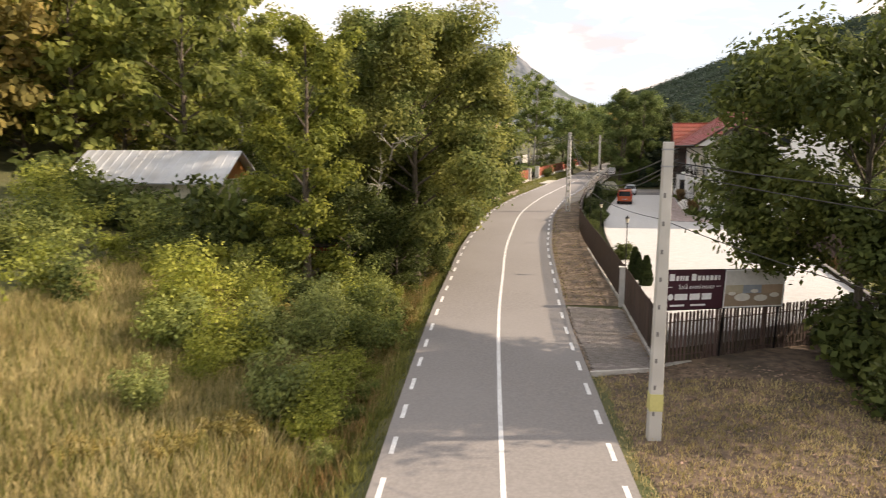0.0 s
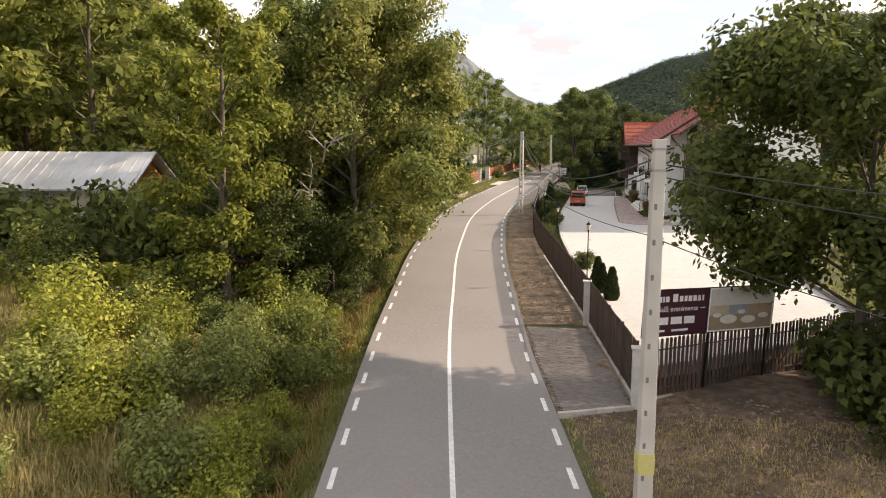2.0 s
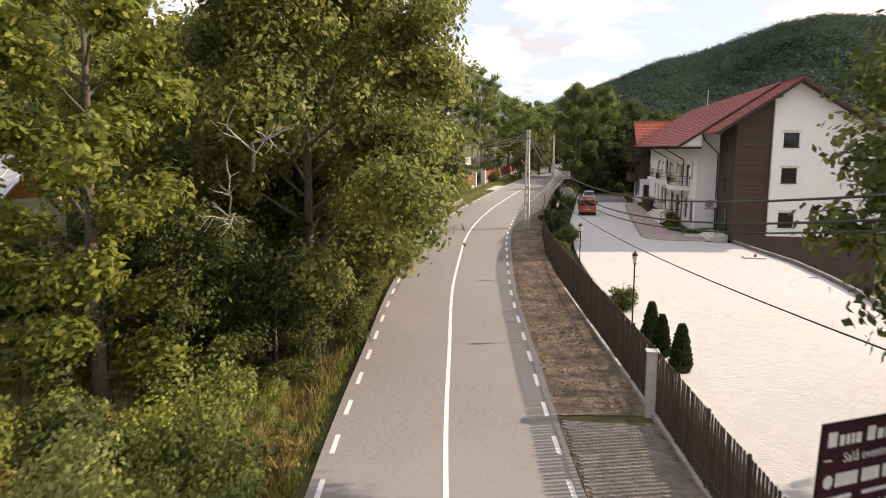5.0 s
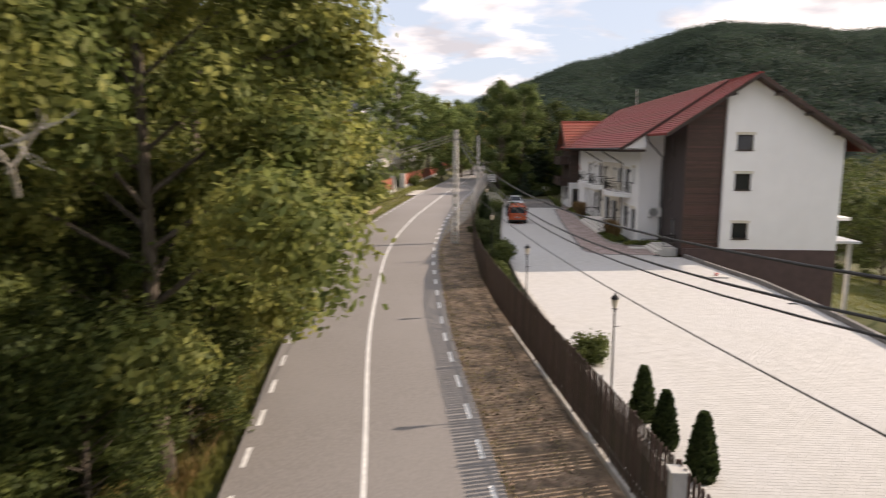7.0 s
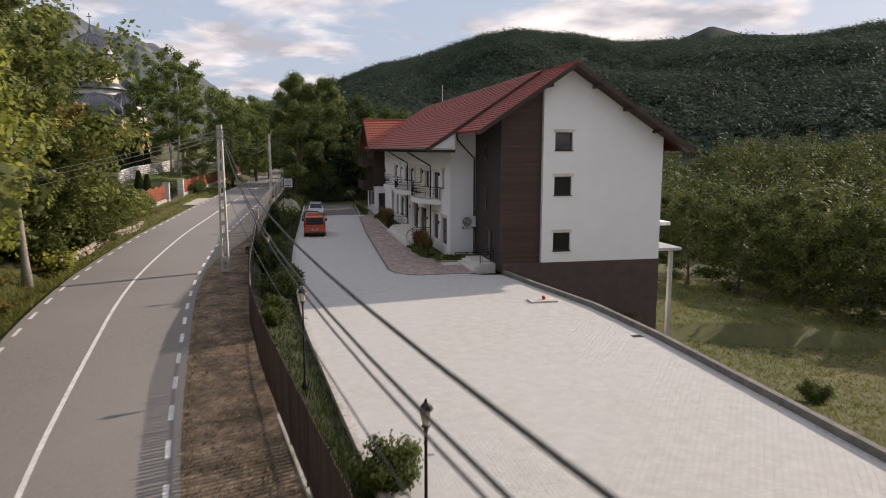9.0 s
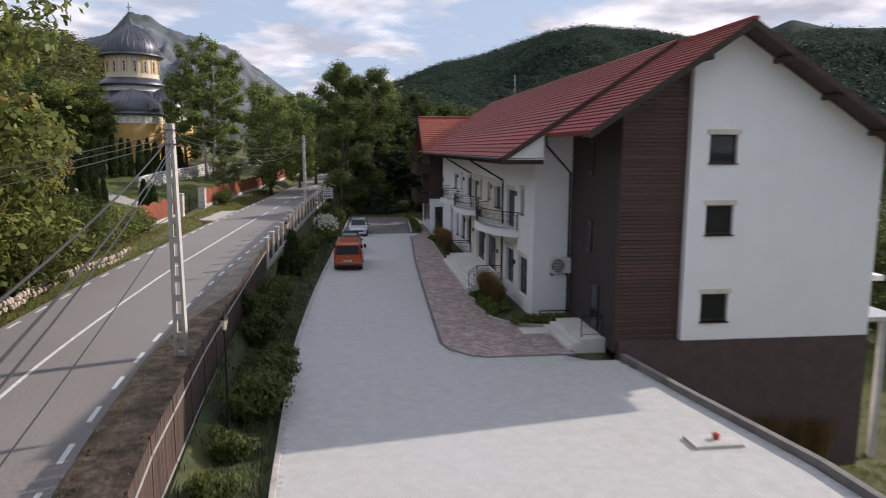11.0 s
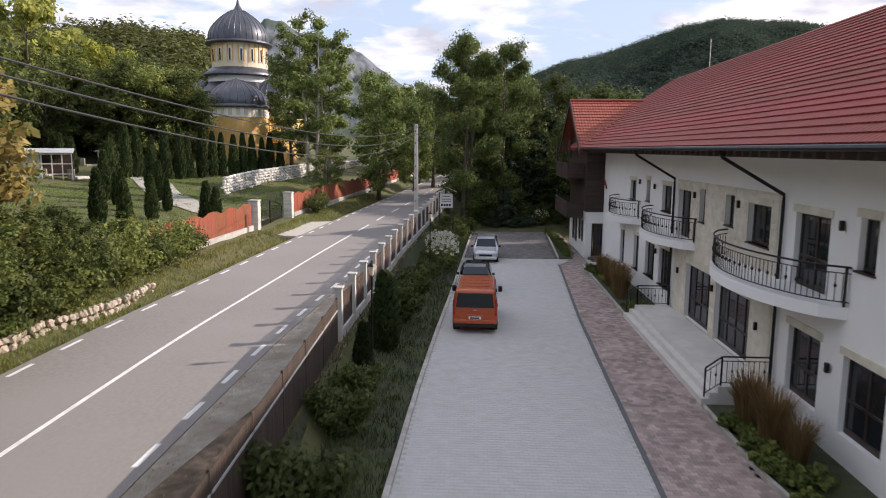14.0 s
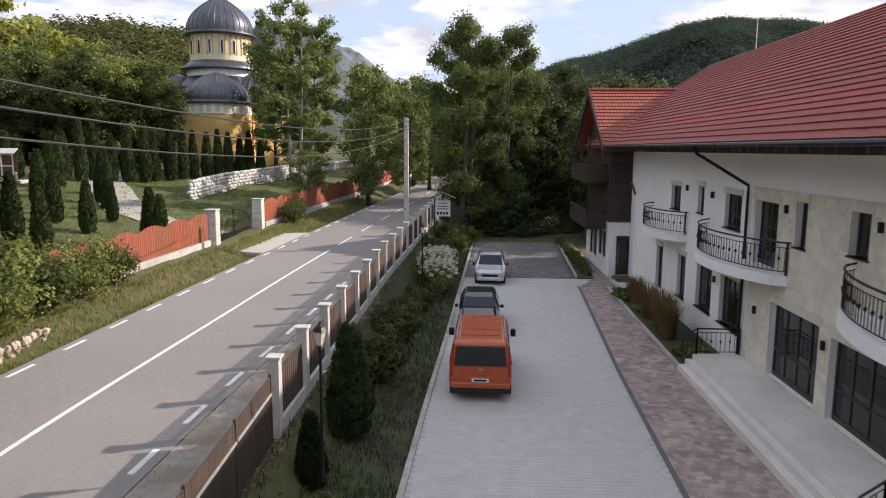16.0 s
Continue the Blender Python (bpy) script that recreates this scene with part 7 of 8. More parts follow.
def car(name, label, L, W, H, paint, side, glass, r, wx, glass_side):
    """side: (x, z, half-width) sections along the length from tail (0) to nose; body lofted through them.
    glass: quads of pane outlines on rear and front; glass_side: (x0, x1, x2, x3, z0, z1) bands."""
    th = thing(name, label, "car")
    b = MB()
    rings = []
    for x, z0, zb, zt, hw, ht in side:
        # z0 sill, zb belt, zt top, hw half width at belt, ht half width at top
        rings.append([(x, -hw * 0.93, z0), (x, -hw, z0 + 0.22), (x, -hw, zb), (x, -ht, zt - 0.07), (x, -ht * 0.86, zt), (x, ht * 0.86, zt), (x, ht, zt - 0.07), (x, hw, zb), (x, hw, z0 + 0.22), (x, hw * 0.93, z0)])
    b.loft(rings)
    body = b.obj("body", paint, th, smooth=False, bevel=0.05)
    for k, (cx, sy) in enumerate(((wx[0], -1), (wx[0], 1), (wx[1], -1), (wx[1], 1))):
        m = MB()
        m.loft([[(cx + (r + 0.07) * math.cos(a), sy * (W / 2 - d), r + (r + 0.07) * math.sin(a)) for a in np.linspace(0, 2 * math.pi, 25)[:-1]] for d in (0.3, -0.006)])
        m.obj("wheel_arch", M_rubber, body)
        wheel(th, cx, sy * (W / 2 - 0.1), r, 0.22)
    for nm, quad, off in glass:
        v = [Vector(p) for p in quad]
        nrm = (v[1] - v[0]).cross(v[3] - v[0]).normalized()
        m = MB()
        m.add([p + nrm * off for p in v] + [p - nrm * 0.03 for p in v], [(0, 1, 2, 3), (7, 6, 5, 4), (0, 4, 5, 1), (1, 5, 6, 2), (2, 6, 7, 3), (3, 7, 4, 0)])
        m.obj(nm, M_glass, body, bevel=0.02)
    return th, body


def box_part(name, x0, x1, y0, y1, z0, z1, material, parent, label="", bevel=0.015):
    return MB().span(x0, x1, y0, y1, z0, z1).obj(name, material, parent, label, bevel=bevel)


# orange van, tail towards the camera at x = 0
van_side = [(0.0, 0.42, 1.05, 1.86, 0.93, 0.82), (0.09, 0.34, 1.08, 1.94, 0.98, 0.85), (0.3, 0.32, 1.1, 1.95, 0.99, 0.86), (3.4, 0.32, 1.1, 1.97, 0.99, 0.86), (3.75, 0.32, 1.1, 1.86, 0.99, 0.84), (4.15, 0.34, 1.08, 1.42, 0.98, 0.84), (4.35, 0.34, 1.0, 1.22, 0.97, 0.84), (4.85, 0.36, 0.9, 1.02, 0.92, 0.80), (4.98, 0.45, 0.72, 0.82, 0.82, 0.74)]
van, vb = car("van", "orange passenger van parked on the grey paving", 4.98, 1.98, 1.97, M_orange, van_side,
              [("rear_window", [(-0.012, -0.83, 1.16), (-0.012, -0.75, 1.80), (-0.012, 0.75, 1.80), (-0.012, 0.83, 1.16)], 0.025),
               ("windscreen", [(4.22, -0.78, 1.30), (4.22, 0.78, 1.30), (3.78, 0.74, 1.86), (3.78, -0.74, 1.86)], 0.03)] +
              [("side_window", [(xa, s * 0.985, 1.14), (xb, s * 0.985, 1.14), (xb - (0.3 if xb > 3.7 else 0), s * 0.885, 1.76), (xa, s * 0.885, 1.76)][:: -s], 0.02) for s in (-1, 1) for xa, xb in ((0.25, 1.35), (1.45, 2.65), (2.75, 3.85))],
              0.34, (0.95, 3.95), None)
box_part("bumper", -0.09, 0.1, -0.95, 0.95, 0.44, 0.64, M_orange, van, "body-coloured rear bumper", 0.05)
box_part("bumper_skirt", -0.07, 0.1, -0.93, 0.93, 0.28, 0.437, M_rubber, van, "dark lower bumper", 0.03)
box_part("number_plate", -0.105, -0.092, -0.27, 0.27, 0.66, 0.78, M_plate, van)
box_part("plate_bar", -0.109, -0.106, -0.2, 0.2, 0.69, 0.75, M_dark, van, "dark plate characters as a bar", 0)
box_part("plate_recess", -0.09, 0.02, -0.36, 0.36, 0.62, 0.84, M_orange, van)
for s in (-1, 1):
    box_part("tail_light", -0.02, 0.09, min(s * 0.86, s * 0.965), max(s * 0.86, s * 0.965), 0.82, 1.5, M_redlight, van, "tall red tail light")
    mi = box_part("mirror", 3.62, 3.78, min(s * 1.03, s * 1.22), max(s * 1.03, s * 1.22), 1.12, 1.4, M_dark, van, "black door mirror", 0.04)
    box_part("roof_rail", 0.35, 3.2, min(s * 0.76, s * 0.8), max(s * 0.76, s * 0.8), 1.975, 2.03, M_silver, van, "silver roof rail")
    box_part("head_light", 4.72, 4.9, min(s * 0.6, s * 0.88), max(s * 0.6, s * 0.88), 0.78, 0.98, M_lens, van)
    box_part("sill", 0.5, 4.6, min(s * 0.97, s * 1.0), max(s * 0.97, s * 1.0), 0.28, 0.4, M_rubber, van)
for x in (0.7, 1.4, 2.1, 2.8):
    box_part("roof_swage", x, x + 0.5, -0.62, 0.62, 1.955, 1.985, M_orange, van)
box_part("badge", -0.03, 0.0, -0.09, 0.09, 1.02, 1.07, M_alloy, van)
box_part("wiper", -0.05, -0.03, -0.05, 0.35, 1.22, 1.24, M_dark, van)
van.location, van.rotation_euler = (-0.42, 97.9, PARK), (0, 0, radians(88.5))


def hatch(name, label, paint, H):
    s = [(0.0, 0.42, 0.86, 1.0, 0.84, 0.74), (0.08, 0.28, 0.9, 1.12, 0.88, 0.74), (0.55, 0.26, 0.95, H - 0.08, 0.90, 0.70), (0.95, 0.26, 0.96, H, 0.90, 0.68), (2.3, 0.26, 0.96, H, 0.90, 0.68), (2.75, 0.26, 0.95, H - 0.12, 0.90, 0.68), (3.35, 0.26, 0.93, 1.04, 0.90, 0.74), (4.1, 0.3, 0.8, 0.88, 0.86, 0.74), (4.32, 0.42, 0.62, 0.7, 0.74, 0.66)]
    c, b = car(name, label, 4.32, 1.8, H, paint, s,
               [("windscreen", [(3.33, -0.72, 1.05), (3.33, 0.72, 1.05), (2.72, 0.64, H - 0.13), (2.72, -0.64, H - 0.13)], 0.03),
                ("rear_window", [(0.1, -0.68, 1.1), (0.5, -0.62, H - 0.14), (0.5, 0.62, H - 0.14), (0.1, 0.68, 1.1)], 0.03)] +
               [("side_window", [(xa, q * 0.895, 1.0), (xb, q * 0.895, 1.0), (xc, q * 0.72, H - 0.12), (xd, q * 0.72, H - 0.12)][:: -q], 0.02) for q in (-1, 1) for xa, xb, xc, xd in ((0.75, 1.75, 1.75, 0.95), (1.85, 3.15, 2.62, 1.85))],
               0.31, (0.75, 3.45), None)
    for q in (-1, 1):
        box_part("head_light", 4.02, 4.24, min(q * 0.5, q * 0.78), max(q * 0.5, q * 0.78), 0.62, 0.78, M_lens, c, "clear headlight", 0.03)
        box_part("mirror", 2.95, 3.1, min(q * 0.93, q * 1.08), max(q * 0.93, q * 1.08), 0.98, 1.12, M_dark, c, "door mirror", 0.03)
        box_part("tail_light", -0.01, 0.08, min(q * 0.62, q * 0.82), max(q * 0.62, q * 0.82), 0.85, 1.1, M_redlight, c)
    box_part("grille", 4.26, 4.345, -0.48, 0.48, 0.5, 0.62, M_dark, c, "black grille", 0.02)
    box_part("bumper", 4.15, 4.38, -0.78, 0.78, 0.26, 0.46, paint if paint is M_silver else M_dark, c, "front bumper", 0.05)
    box_part("number_plate", 4.382, 4.39, -0.26, 0.26, 0.36, 0.46, M_plate, c, "", 0)
    return c


dk = hatch("car", "dark grey hatchback parked behind the orange van", M_darkcar, 1.5)
dk.location, dk.rotation_euler = (-0.35, 109.8, PARK), (0, 0, radians(-91))
wh = hatch("car", "white compact people carrier parked facing down the drive", M_silver, 1.66)
wh.location, wh.rotation_euler = (0.45, 121.0, PARK), (0, 0, radians(-92))
for q in (-0.62, 0.62):
    box_part("roof_rail", 0.7, 2.5, q - 0.02, q + 0.02, 1.665, 1.71, M_alloy, wh)
far_car = hatch("car", "small dark car far up the road", M_darkcar, 1.48)
far_car.location, far_car.rotation_euler = (road_x(196) + 2.0, 196, road_z(196) + 0.05), (0, 0, radians(85))

# ---- church side: fences, gate, walls ----


def red_fence(y0, y1, off, label, tall=1.5, arch_h=0.25):
    """Vertical red boards with an arched top line on a stone-faced base."""
    base = thing("board_fence", label, "fence", "red board fence", (road_x(y0) - off, y0, road_z(y0) + 0.55))
    inv = Matrix.Translation(-Vector(base.location))
    n = int((y1 - y0) / 0.17)
    wall_mb = MB()
    far = MB()
    for i in range(n):
        y = y0 + (y1 - y0) * i / n
        x, z = road_x(y) - off, road_z(y) + 0.75
        s = ((y - y0) % 2.6) / 2.6
        h = tall - 0.1 + arch_h * math.sin(math.pi * s)
        a = math.atan2(1, road_x(y + 0.5) - road_x(y - 0.5))
        if i < 140:
            o = MB().box(x, y, z, 0.15, 0.025, h, a).obj("board", M_fence_red, base)
            o.matrix_parent_inverse = inv
        else:
            far.box(x, y, z, 0.15, 0.025, h, a)
    if far.v:
        o = far.obj("board", M_fence_red, base)
        o.matrix_parent_inverse = inv
        o["kind"] = "stuff"
    k = max(int((y1 - y0) / 2.6), 1)
    for i in range(k):
        ya, yb = y0 + (y1 - y0) * i / k, y0 + (y1 - y0) * (i + 1) / k
        xa, xb, za, zb = road_x(ya) - off, road_x(yb) - off, road_z(ya) + 0.74, road_z(yb) + 0.74
        o = MB().add([(xa - .14, ya, za - 1.3), (xa + .14, ya, za - 1.3), (xb + .14, yb - .01, zb - 1.3), (xb - .14, yb - .01, zb - 1.3), (xa - .14, ya, za), (xa + .14, ya, za), (xb + .14, yb - .01, zb), (xb - .14, yb - .01, zb)],
                     [(3, 2, 1, 0), (4, 5, 6, 7), (0, 1, 5, 4), (1, 2, 6, 5), (2, 3, 7, 6), (3, 0, 4, 7)]).obj("base_wall", M_concrete, base)
        o.matrix_parent_inverse = inv
    for h in (0.3, 1.0):
        pts = [(road_x(y) - off - 0.04, y, road_z(y) + 0.75 + h) for y in np.linspace(y0, y1, 12)]
        o = MB().tube(pts, 0.03, 4).obj("rail", M_fence_red, base)
        o.matrix_parent_inverse = inv
    return base


red_fence(86, 117.0, 7.0, "weathered red board fence on a pale stone base wall")
red_fence(125.6, 190, 6.9, "long red board fence along the road")
for y in (117.6, 124.9):
    x, z = road_x(y) - 7.0, road_z(y)
    th = thing("gate_pillar", "white brick gate pillar with a flat cap", "pillar", "gate pillars", (x, y, z))
    MB().box(0, 0, -0.5, 0.62, 0.62, 2.95).obj("core", M_joint, th)
    bm_ = bpy.data.meshes.new("brick")
    g = MB().box(0, 0, 0, 0.30, 0.07, 0.13)
    bm_.from_pydata(g.v, [], g.f)
    bm_.materials.append(mat("white_brick", (0.66, 0.63, 0.57), (0.56, 0.53, 0.47), 5.0, 0.9, 0.2, 20, rnd=0.12))
    for k in range(17):
        for side in range(4):
            for j in (-1, 1):
                o = new("brick", bm_)
                o.parent = th
                o.matrix_basis = Matrix.Rotation(side * math.pi / 2, 4, "Z") @ Matrix.Translation((j * 0.158 + (0.02 if k % 2 else -0.02), -0.31, 0.02 + k * 0.143))
    MB().box(0, 0, 2.452, 0.78, 0.78, 0.08).obj("cap", M_concrete, th, bevel=0.02)
gate = thing("metal_gate", "dark metal double gate standing open", "gate", at=(road_x(121) - 7.2, 121.2, road_z(121)))
for s in (-1, 1):
    fr = MB().tube([(0, s * 0.1, 0.15), (0, s * 3.2, 0.15), (0, s * 3.2, 1.5), (0, s * 1.6, 1.95), (0, s * 0.1, 2.15), (0, s * 0.1, 0.15)], 0.035, 6).obj("gate_frame", M_dark, gate)
    for k in range(14):
        MB().box(0, s * (0.3 + k * 0.21), 0.15, 0.02, 0.02, 1.55).obj("bar", M_dark, gate)
    MB().span(-0.012, 0.012, min(s * 0.12, s * 3.18), max(s * 0.12, s * 3.18), 0.2, 0.75).obj("sheet", M_dark, gate)
drive = tagged(MB().prism([(road_x(118) - 3.6, 116.6), (road_x(125) - 3.6, 125.6), (road_x(124) - 7.6, 124.4), (road_x(118) - 7.6, 118.2)], 2.5, lambda x, y: road_z(y) + 0.03).obj("gate_drive", mat("gravel", (0.42, 0.39, 0.34), (0.52, 0.48, 0.42), 12.0, 0.95, 0.3, 60)), "pale gravel drive to the gate", "drive", kind="structure")
ly = np.linspace(0, 1, 30)
mid = [(float(np.interp(f, [0, 0.2, 0.6, 1], [-18.2, -25, -36, -45])), float(np.interp(f, [0, 0.2, 0.6, 1], [121, 124.5, 141, 165]))) for f in ly]
pts = np.array([(x + o, y + o * 0.4, ground_z(x + o, y + o * 0.4) + 0.06) for x, y in mid for o in (-1.6, 0, 1.6)])
k = np.arange(29)[:, None] * 3 + np.arange(2)[None, :]
tagged(soup("church_lane", pts, np.stack([k, k + 1, k + 4, k + 3], -1).reshape(-1, 4), mat("lane_gravel", (0.30, 0.28, 0.25), (0.38, 0.36, 0.32), 5.0, 0.95, 0.2, 40)), "pale paved lane to the church", "lane", kind="structure")


def rubble(name, label, pts, h, courses, size, seed, category="wall", limit=280, material=M_stone):
    """Dry stone wall of separate uneven stones."""
    r = random.Random(seed)
    th = thing(name, label, category, at=pts[0])
    inv = Matrix.Translation(-Vector(pts[0]))
    V = [Vector(p) for p in pts]
    tot = sum((b - a).length for a, b in zip(V, V[1:]))
    n = int(tot / size)
    shapes = []
    for k in range(6):
        b = bmesh.new()
        bmesh.ops.create_icosphere(b, subdivisions=1, radius=0.5)
        for v in b.verts:
            v.co = v.co * r.uniform(0.8, 1.15)
            v.co.x, v.co.y, v.co.z = [math.copysign(min(abs(c), 0.4), c) for c in v.co]
        me = bpy.data.meshes.new("stone")
        b.to_mesh(me)
        b.free()
        me.materials.append(material)
        shapes.append(me)
    cnt = 0
    rest_v, rest_f = [], []
    for c in range(courses):
        for i in range(n):
            s, acc = (i + r.random() * 0.6) / n * tot, 0
            for a, b in zip(V, V[1:]):
                if acc + (b - a).length >= s:
                    break
                acc += (b - a).length
            p = a.lerp(b, min((s - acc) / (b - a).length, 1))
            d = (b - a).normalized()
            hh = h * (c + 0.3) / courses
            m = Matrix.Translation(p + Vector((-d.y, d.x, 0)) * r.uniform(-0.12, 0.12) + Vector((0, 0, hh))) @ Matrix.Rotation(math.atan2(d.y, d.x) + r.uniform(-0.4, 0.4), 4, "Z") @ Matrix.Rotation(r.uniform(-0.3, 0.3), 4, "X") @ Matrix.Diagonal((size * r.uniform(0.9, 1.6), size * r.uniform(1, 1.5), h / courses * r.uniform(1.1, 1.7), 1))
            if cnt < limit:
                o = new("stone", r.choice(shapes))
                o.parent = th
                o.matrix_parent_inverse = inv
                o.matrix_basis = m
                cnt += 1
            else:
                me = r.choice(shapes)
                k0 = len(rest_v)
                rest_v += [tuple(m @ v.co) for v in me.vertices]
                rest_f += [tuple(k0 + q for q in f.vertices) for f in me.polygons]
    if rest_v:
        mb = MB()
        mb.v, mb.f = rest_v, rest_f
        o = mb.obj("stones", material, th)
        o.matrix_parent_inverse = inv
        o["kind"] = "stuff"
    return th


rubble("stone_wall", "low crumbling field-stone wall beside the road", [(road_x(y) - 5.1 + 0.25 * math.sin(y), y, road_z(y) - 0.15 + 0.15 * math.sin(y * 1.3)) for y in (80, 84, 88, 92, 96, 100)], 0.6, 2, 0.26, 81)
rubble("stone_wall", "pale dry-stone terrace wall below the church", [(x, y, ground_z(x, y) - 0.1) for x, y in ((-25.7, 136.5), (-25.5, 144.6), (-24.6, 157), (-24.2, 172))], 1.9, 6, 0.42, 82, material=M_stone_pale)
rubble("stone_wall", "white stone wall beside the lane", [(-24, 176, 6.0), (-19, 196, 6.6)], 1.3, 3, 0.6, 83, material=M_stone_pale)
# cemetery stones and sheds
for x, y, s, c in ((-44, 150, 1.0, 0), (-56, 154, 1.5, 1)):
    z = ground_z(x, y)
    sh = thing("shed", "small pale shed with a flat metal roof", "shed", "sheds", (x, y, z))
    sh.scale = (s, s, s)
    MB().span(-1.5, 1.5, -1.2, 1.2, -0.3, 1.7).obj("wall", M_pale, sh)
    MB().add([(-1.8, -1.5, 1.72), (1.8, -1.5, 1.72), (1.8, 1.5, 2.15), (-1.8, 1.5, 2.15), (-1.8, -1.5, 1.8), (1.8, -1.5, 1.8), (1.8, 1.5, 2.23), (-1.8, 1.5, 2.23)], [(3, 2, 1, 0), (4, 5, 6, 7), (0, 1, 5, 4), (1, 2, 6, 5), (2, 3, 7, 6), (3, 0, 4, 7)]).obj("roof", M_metalroof, sh)
    MB().span(0.3, 1.0, -1.24, -1.203, 0, 1.5).obj("door", M_frame, sh)
av = thing("aviary", "grey-green wooden shed with a wire-mesh run", "shed", at=(-42.0, 131.5, ground_z(-42.0, 131.5)))
av.rotation_euler = (0, 0, radians(28))
MB().span(-3.4, 0.6, -1.3, 1.3, -0.4, 2.1).obj("wall", mat("faded_green_boards", (0.25, 0.28, 0.21), (0.33, 0.35, 0.27), 3.0, 0.9, 0.15, 20, stretch=(6, 6, 0.6)), av)
MB().add([(-3.7, -1.6, 2.12), (3.4, -1.6, 2.12), (3.4, 1.6, 2.5), (-3.7, 1.6, 2.5), (-3.7, -1.6, 2.2), (3.4, -1.6, 2.2), (3.4, 1.6, 2.58), (-3.7, 1.6, 2.58)], [(3, 2, 1, 0), (4, 5, 6, 7), (0, 1, 5, 4), (1, 2, 6, 5), (2, 3, 7, 6), (3, 0, 4, 7)]).obj("roof", M_metalroof, av)
for x in (0.7, 1.55, 2.4, 3.2):
    MB().span(x, x + 0.09, -1.3, -1.21, -0.4, 2.1).obj("post", M_whitepl, av)
for z in (0.15, 1.1, 2.0):
    MB().span(0.6, 3.29, -1.29, -1.22, z, z + 0.08).obj("rail", M_whitepl, av)
MB().span(0.62, 3.3, 1.2, 1.3, -0.4, 2.1).obj("back_wall", M_wood, av)
gs = thing("gravestone", "pale stone grave marker in the grass", "gravestone", "grave markers", (-46, 140, ground_z(-46, 140)))
MB().span(-0.3, 0.3, -0.08, 0.08, -0.1, 0.75).obj("slab", M_stone, gs, bevel=0.04)
MB().span(-0.45, 0.45, 0.1, 1.9, -0.1, 0.12).obj("plinth", M_concrete, gs, bevel=0.02)
for i in range(14):
    x, y = -38 - rs.random() * 18, 128 + rs.random() * 26
    place(gs, x, y, rs.uniform(0.9, 1.4), rs.uniform(-0.3, 0.3))

# ---- notice board at the drive ----
nb = thing("notice_board", "roofed dark wooden notice board by the fence", "notice board", at=(-2.9, 125.5, 3.9))
nb.scale = (0.78, 0.78, 0.9)
for s in (-1, 1):
    MB().box(s * 0.75, 0, -2.3, 0.12, 0.12, 4.6).obj("post", M_wood, nb)
MB().span(-0.7, 0.7, -0.05, 0.05, 0.85, 2.1).obj("board", M_whitepl, nb, "white notice panel")
for k in range(4):
    MB().span(-0.55 + k * 0.28, -0.35 + k * 0.28, -0.062, -0.051, 1.0, 1.2).obj("picture", M_dark, nb)
for z, w in ((1.85, 0.4), (1.6, 0.5), (1.4, 0.5)):
    MB().span(-w, w, -0.06, -0.051, z, z + 0.09).obj("text_bar", plain("grey_print", (0.2, 0.2, 0.2), 0.6) if "grey_print" not in bpy.data.materials else bpy.data.materials["grey_print"], nb)
for s in (-1, 1):
    MB().add([(0, -0.45, 2.75), (s * 1.15, -0.45, 2.3), (s * 1.15, 0.45, 2.3), (0, 0.45, 2.75), (0, -0.45, 2.68), (s * 1.15, -0.45, 2.23), (s * 1.15, 0.45, 2.23), (0, 0.45, 2.68)], [(0, 1, 2, 3), (7, 6, 5, 4), (0, 4, 5, 1), (1, 5, 6, 2), (2, 6, 7, 3), (3, 7, 4, 0)]).obj("roof_slope", M_wood, nb)

# ---- left cottage among the trees ----
cz = 4.6
cot = thing("cottage", "low cottage with a pale sheet-metal roof among the trees", "house", at=(-31.6, 42.0, cz))
cot.rotation_euler = (0, 0, radians(8))
MB().span(-5.5, 5.0, -2.6, 2.6, -1.5, 2.5).obj("wall", M_pale, cot)
for s in (-1, 1):
    rf = MB().add([(-6.0, s * 3.3, 2.3), (5.6, s * 3.3, 2.3), (5.6, 0, 4.4), (-6.0, 0, 4.4), (-6.0, s * 3.3, 2.2), (5.6, s * 3.3, 2.2), (5.6, 0, 4.3), (-6.0, 0, 4.3)], [(0, 1, 2, 3), (7, 6, 5, 4), (0, 4, 5, 1), (1, 5, 6, 2), (2, 6, 7, 3), (3, 7, 4, 0)]).obj("roof", M_metalroof, cot, "pale sheet-metal roof")
    for k in range(18):
        x = -5.8 + k * 0.66
        MB().tube([(x, s * 3.3, 2.32), (x, 0, 4.42)], 0.025, 4).obj("seam", M_metalroof, rf)
MB().add([(5.02, -2.6, 2.5), (5.02, 2.6, 2.5), (5.02, 0, 4.2), (4.8, -2.6, 2.5), (4.8, 2.6, 2.5), (4.8, 0, 4.2)], [(0, 1, 2), (5, 4, 3), (0, 3, 4, 1), (1, 4, 5, 2), (2, 5, 3, 0)]).obj("gable", plain("orange_boards", (0.5, 0.2, 0.06), 0.7), cot, "orange-brown boarded gable")
hut = thing("hut", "small dark red wooden hut under the trees", "hut", at=(-18.2, 37.5, ground_z(-18.2, 37.5)))
MB().span(-1.3, 1.3, -1, 1, -0.5, 2.0).obj("wall", plain("dark_red_boards", (0.28, 0.045, 0.02), 0.8), hut)
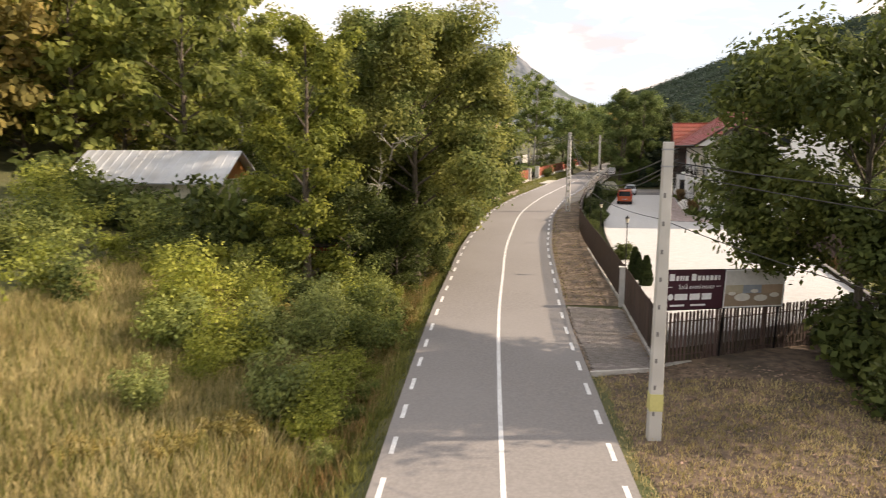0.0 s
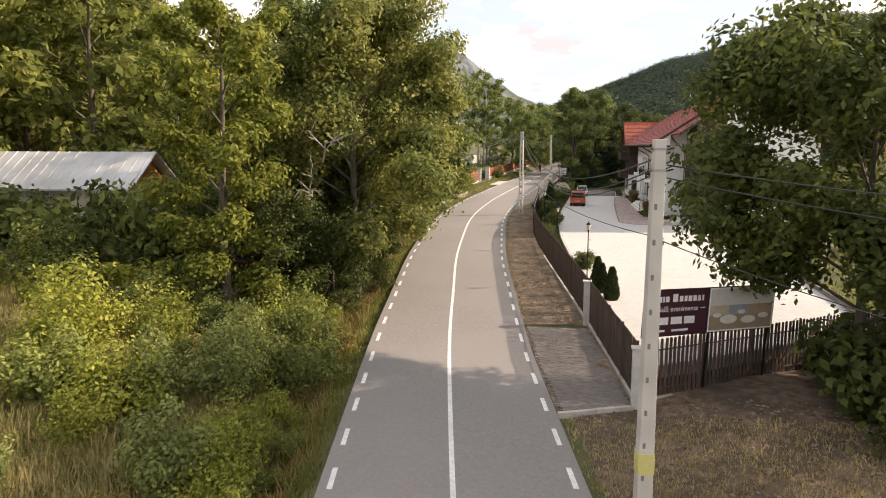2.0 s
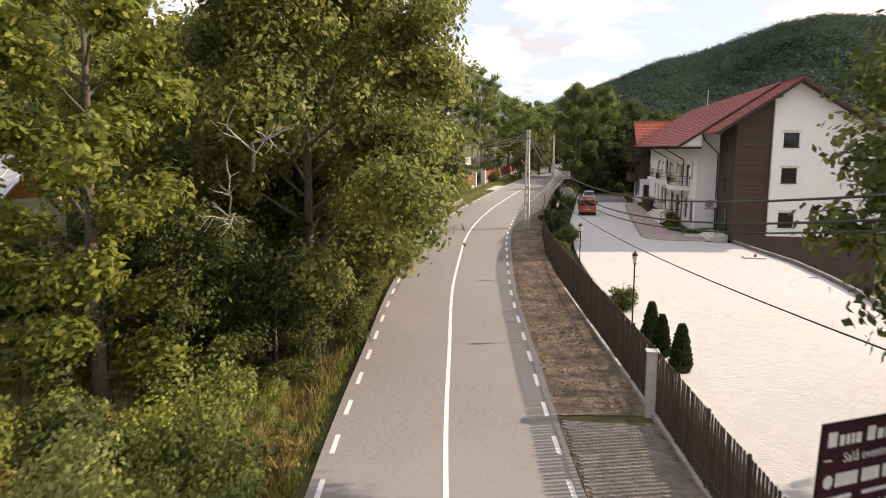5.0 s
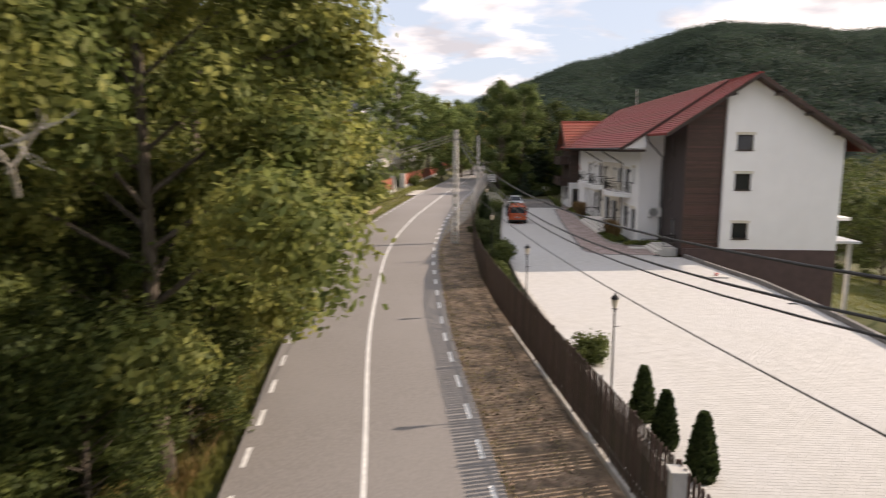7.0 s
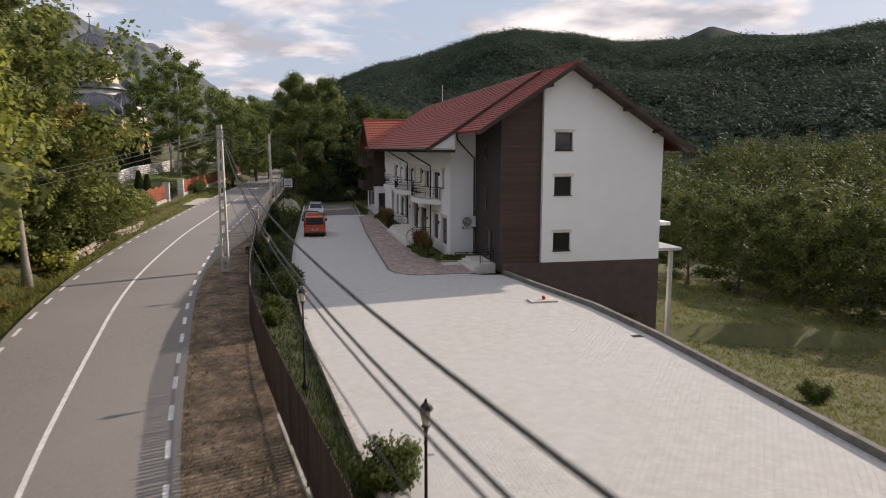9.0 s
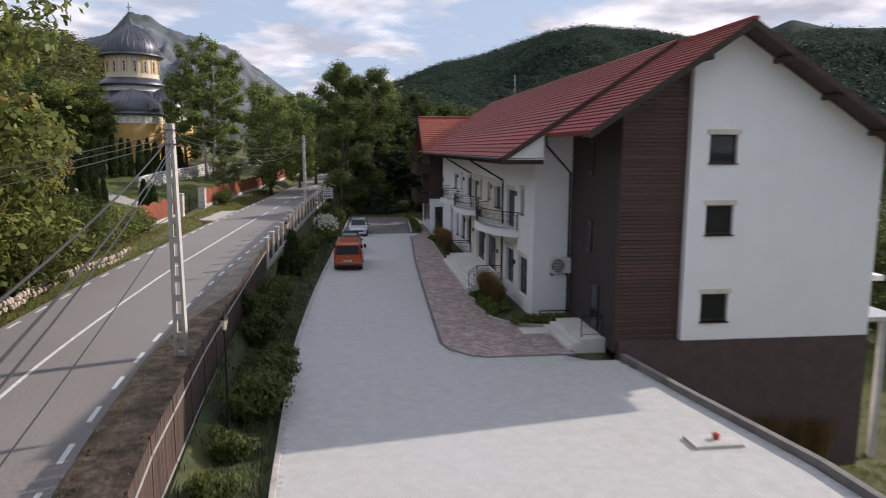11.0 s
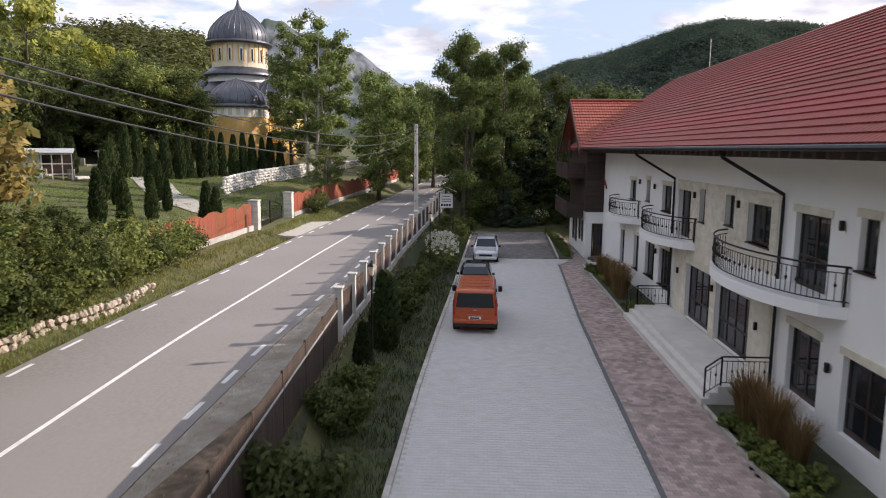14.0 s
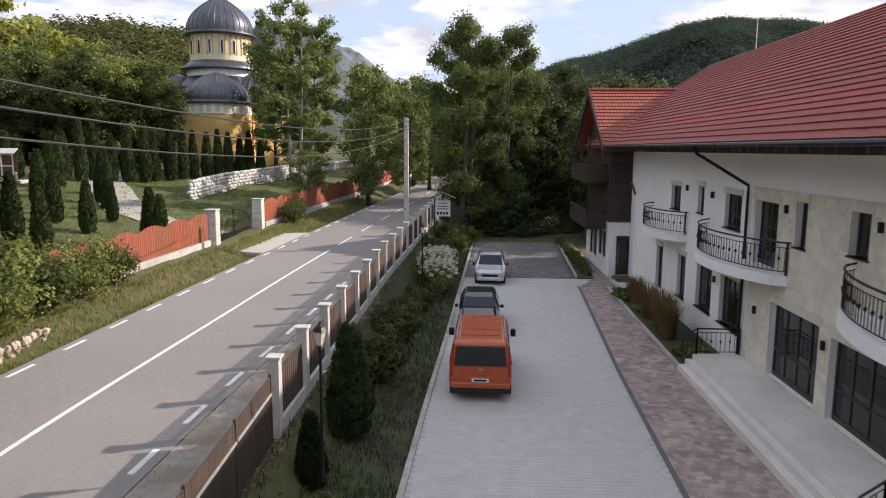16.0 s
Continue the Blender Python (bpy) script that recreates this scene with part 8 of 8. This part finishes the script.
MB().add([(-1.6, -1.3, 2.0), (1.6, -1.3, 2.0), (1.6, 1.3, 2.5), (-1.6, 1.3, 2.5), (-1.6, -1.3, 2.1), (1.6, -1.3, 2.1), (1.6, 1.3, 2.6), (-1.6, 1.3, 2.6)], [(3, 2, 1, 0), (4, 5, 6, 7), (0, 1, 5, 4), (1, 2, 6, 5), (2, 3, 7, 6), (3, 0, 4, 7)]).obj("roof", M_brownwall, hut)

# ---- small things of the car park ----
hy = thing("hatch_cover", "concrete service hatch with a red valve", "hatch cover", at=(10.6, 67.9, PARK))
MB().span(-0.75, 0.75, -0.4, 0.4, -0.1, 0.1).obj("slab", M_concrete, hy, bevel=0.015)
MB().lathe([(0.09, 0.101), (0.09, 0.2), (0.12, 0.22), (0.12, 0.26), (0.04, 0.3)], 0.1, 0.05, 10).obj("valve", plain("red_paint", (0.5, 0.04, 0.03), 0.4), hy, "red valve", True)
tagged(MB().box(12.2, 60.5, PARK - 0.02, 0.5, 0.35, 0.026).obj("drain_cover", M_dark), "dark drain cover in the paving", "drain cover")
tagged(MB().prism([(5.85, 119.2), (6.8, 119.2), (7.3, 136.4), (6.6, 136.4)], PARK - 0.3, PARK + 0.03).obj("hedge_bed", M_soil), "dark soil bed under the clipped hedge", "flower bed", kind="structure")
hedge = thing("hedge", "low clipped green hedge strip beside the yard", "hedge", at=(6.55, 127.5, PARK))
v, q = leaf_cloud([(rs.uniform(-0.2, 0.2), rs.uniform(-7.4, 7.4), rs.uniform(0.15, 0.6)) for i in range(160)], [0.26] * 160, 60, 0.06, np.random.RandomState(9))
soup("foliage", v, q, M_leaf_dark, hedge)
kerb_run("kerb_5", [(6.5, 136.5), (5.72, 119.2)], 0.14, 0.34, PARK - 0.2, "pale kerb between yard and hedge")
pot = thing("planter", "dark bowl planter with low plants beside the plinth", "planter", at=(19.2, 75.6, ground_z(19.2, 75.6)))
MB().lathe([(0.2, 0), (0.45, 0.25), (0.5, 0.5), (0.46, 0.5)], 0, 0, 16).obj("bowl", M_dark, pot, smooth=True)
far_house = thing("house", "distant house with a red roof behind the trees", "house", at=(9.5, 190, 5))
MB().span(-4, 4, -4, 4, -1, 5).obj("wall", M_pale, far_house)
for s in (-1, 1):
    MB().add([(-4.6, s * 4.6, 4.8), (4.6, s * 4.6, 4.8), (4.6, 0, 8), (-4.6, 0, 8), (-4.6, s * 4.6, 4.6), (4.6, s * 4.6, 4.6), (4.6, 0, 7.8), (-4.6, 0, 7.8)], [(0, 1, 2, 3), (7, 6, 5, 4), (0, 4, 5, 1), (1, 5, 6, 2), (2, 6, 7, 3), (3, 7, 4, 0)]).obj("roof", M_tile2, far_house)
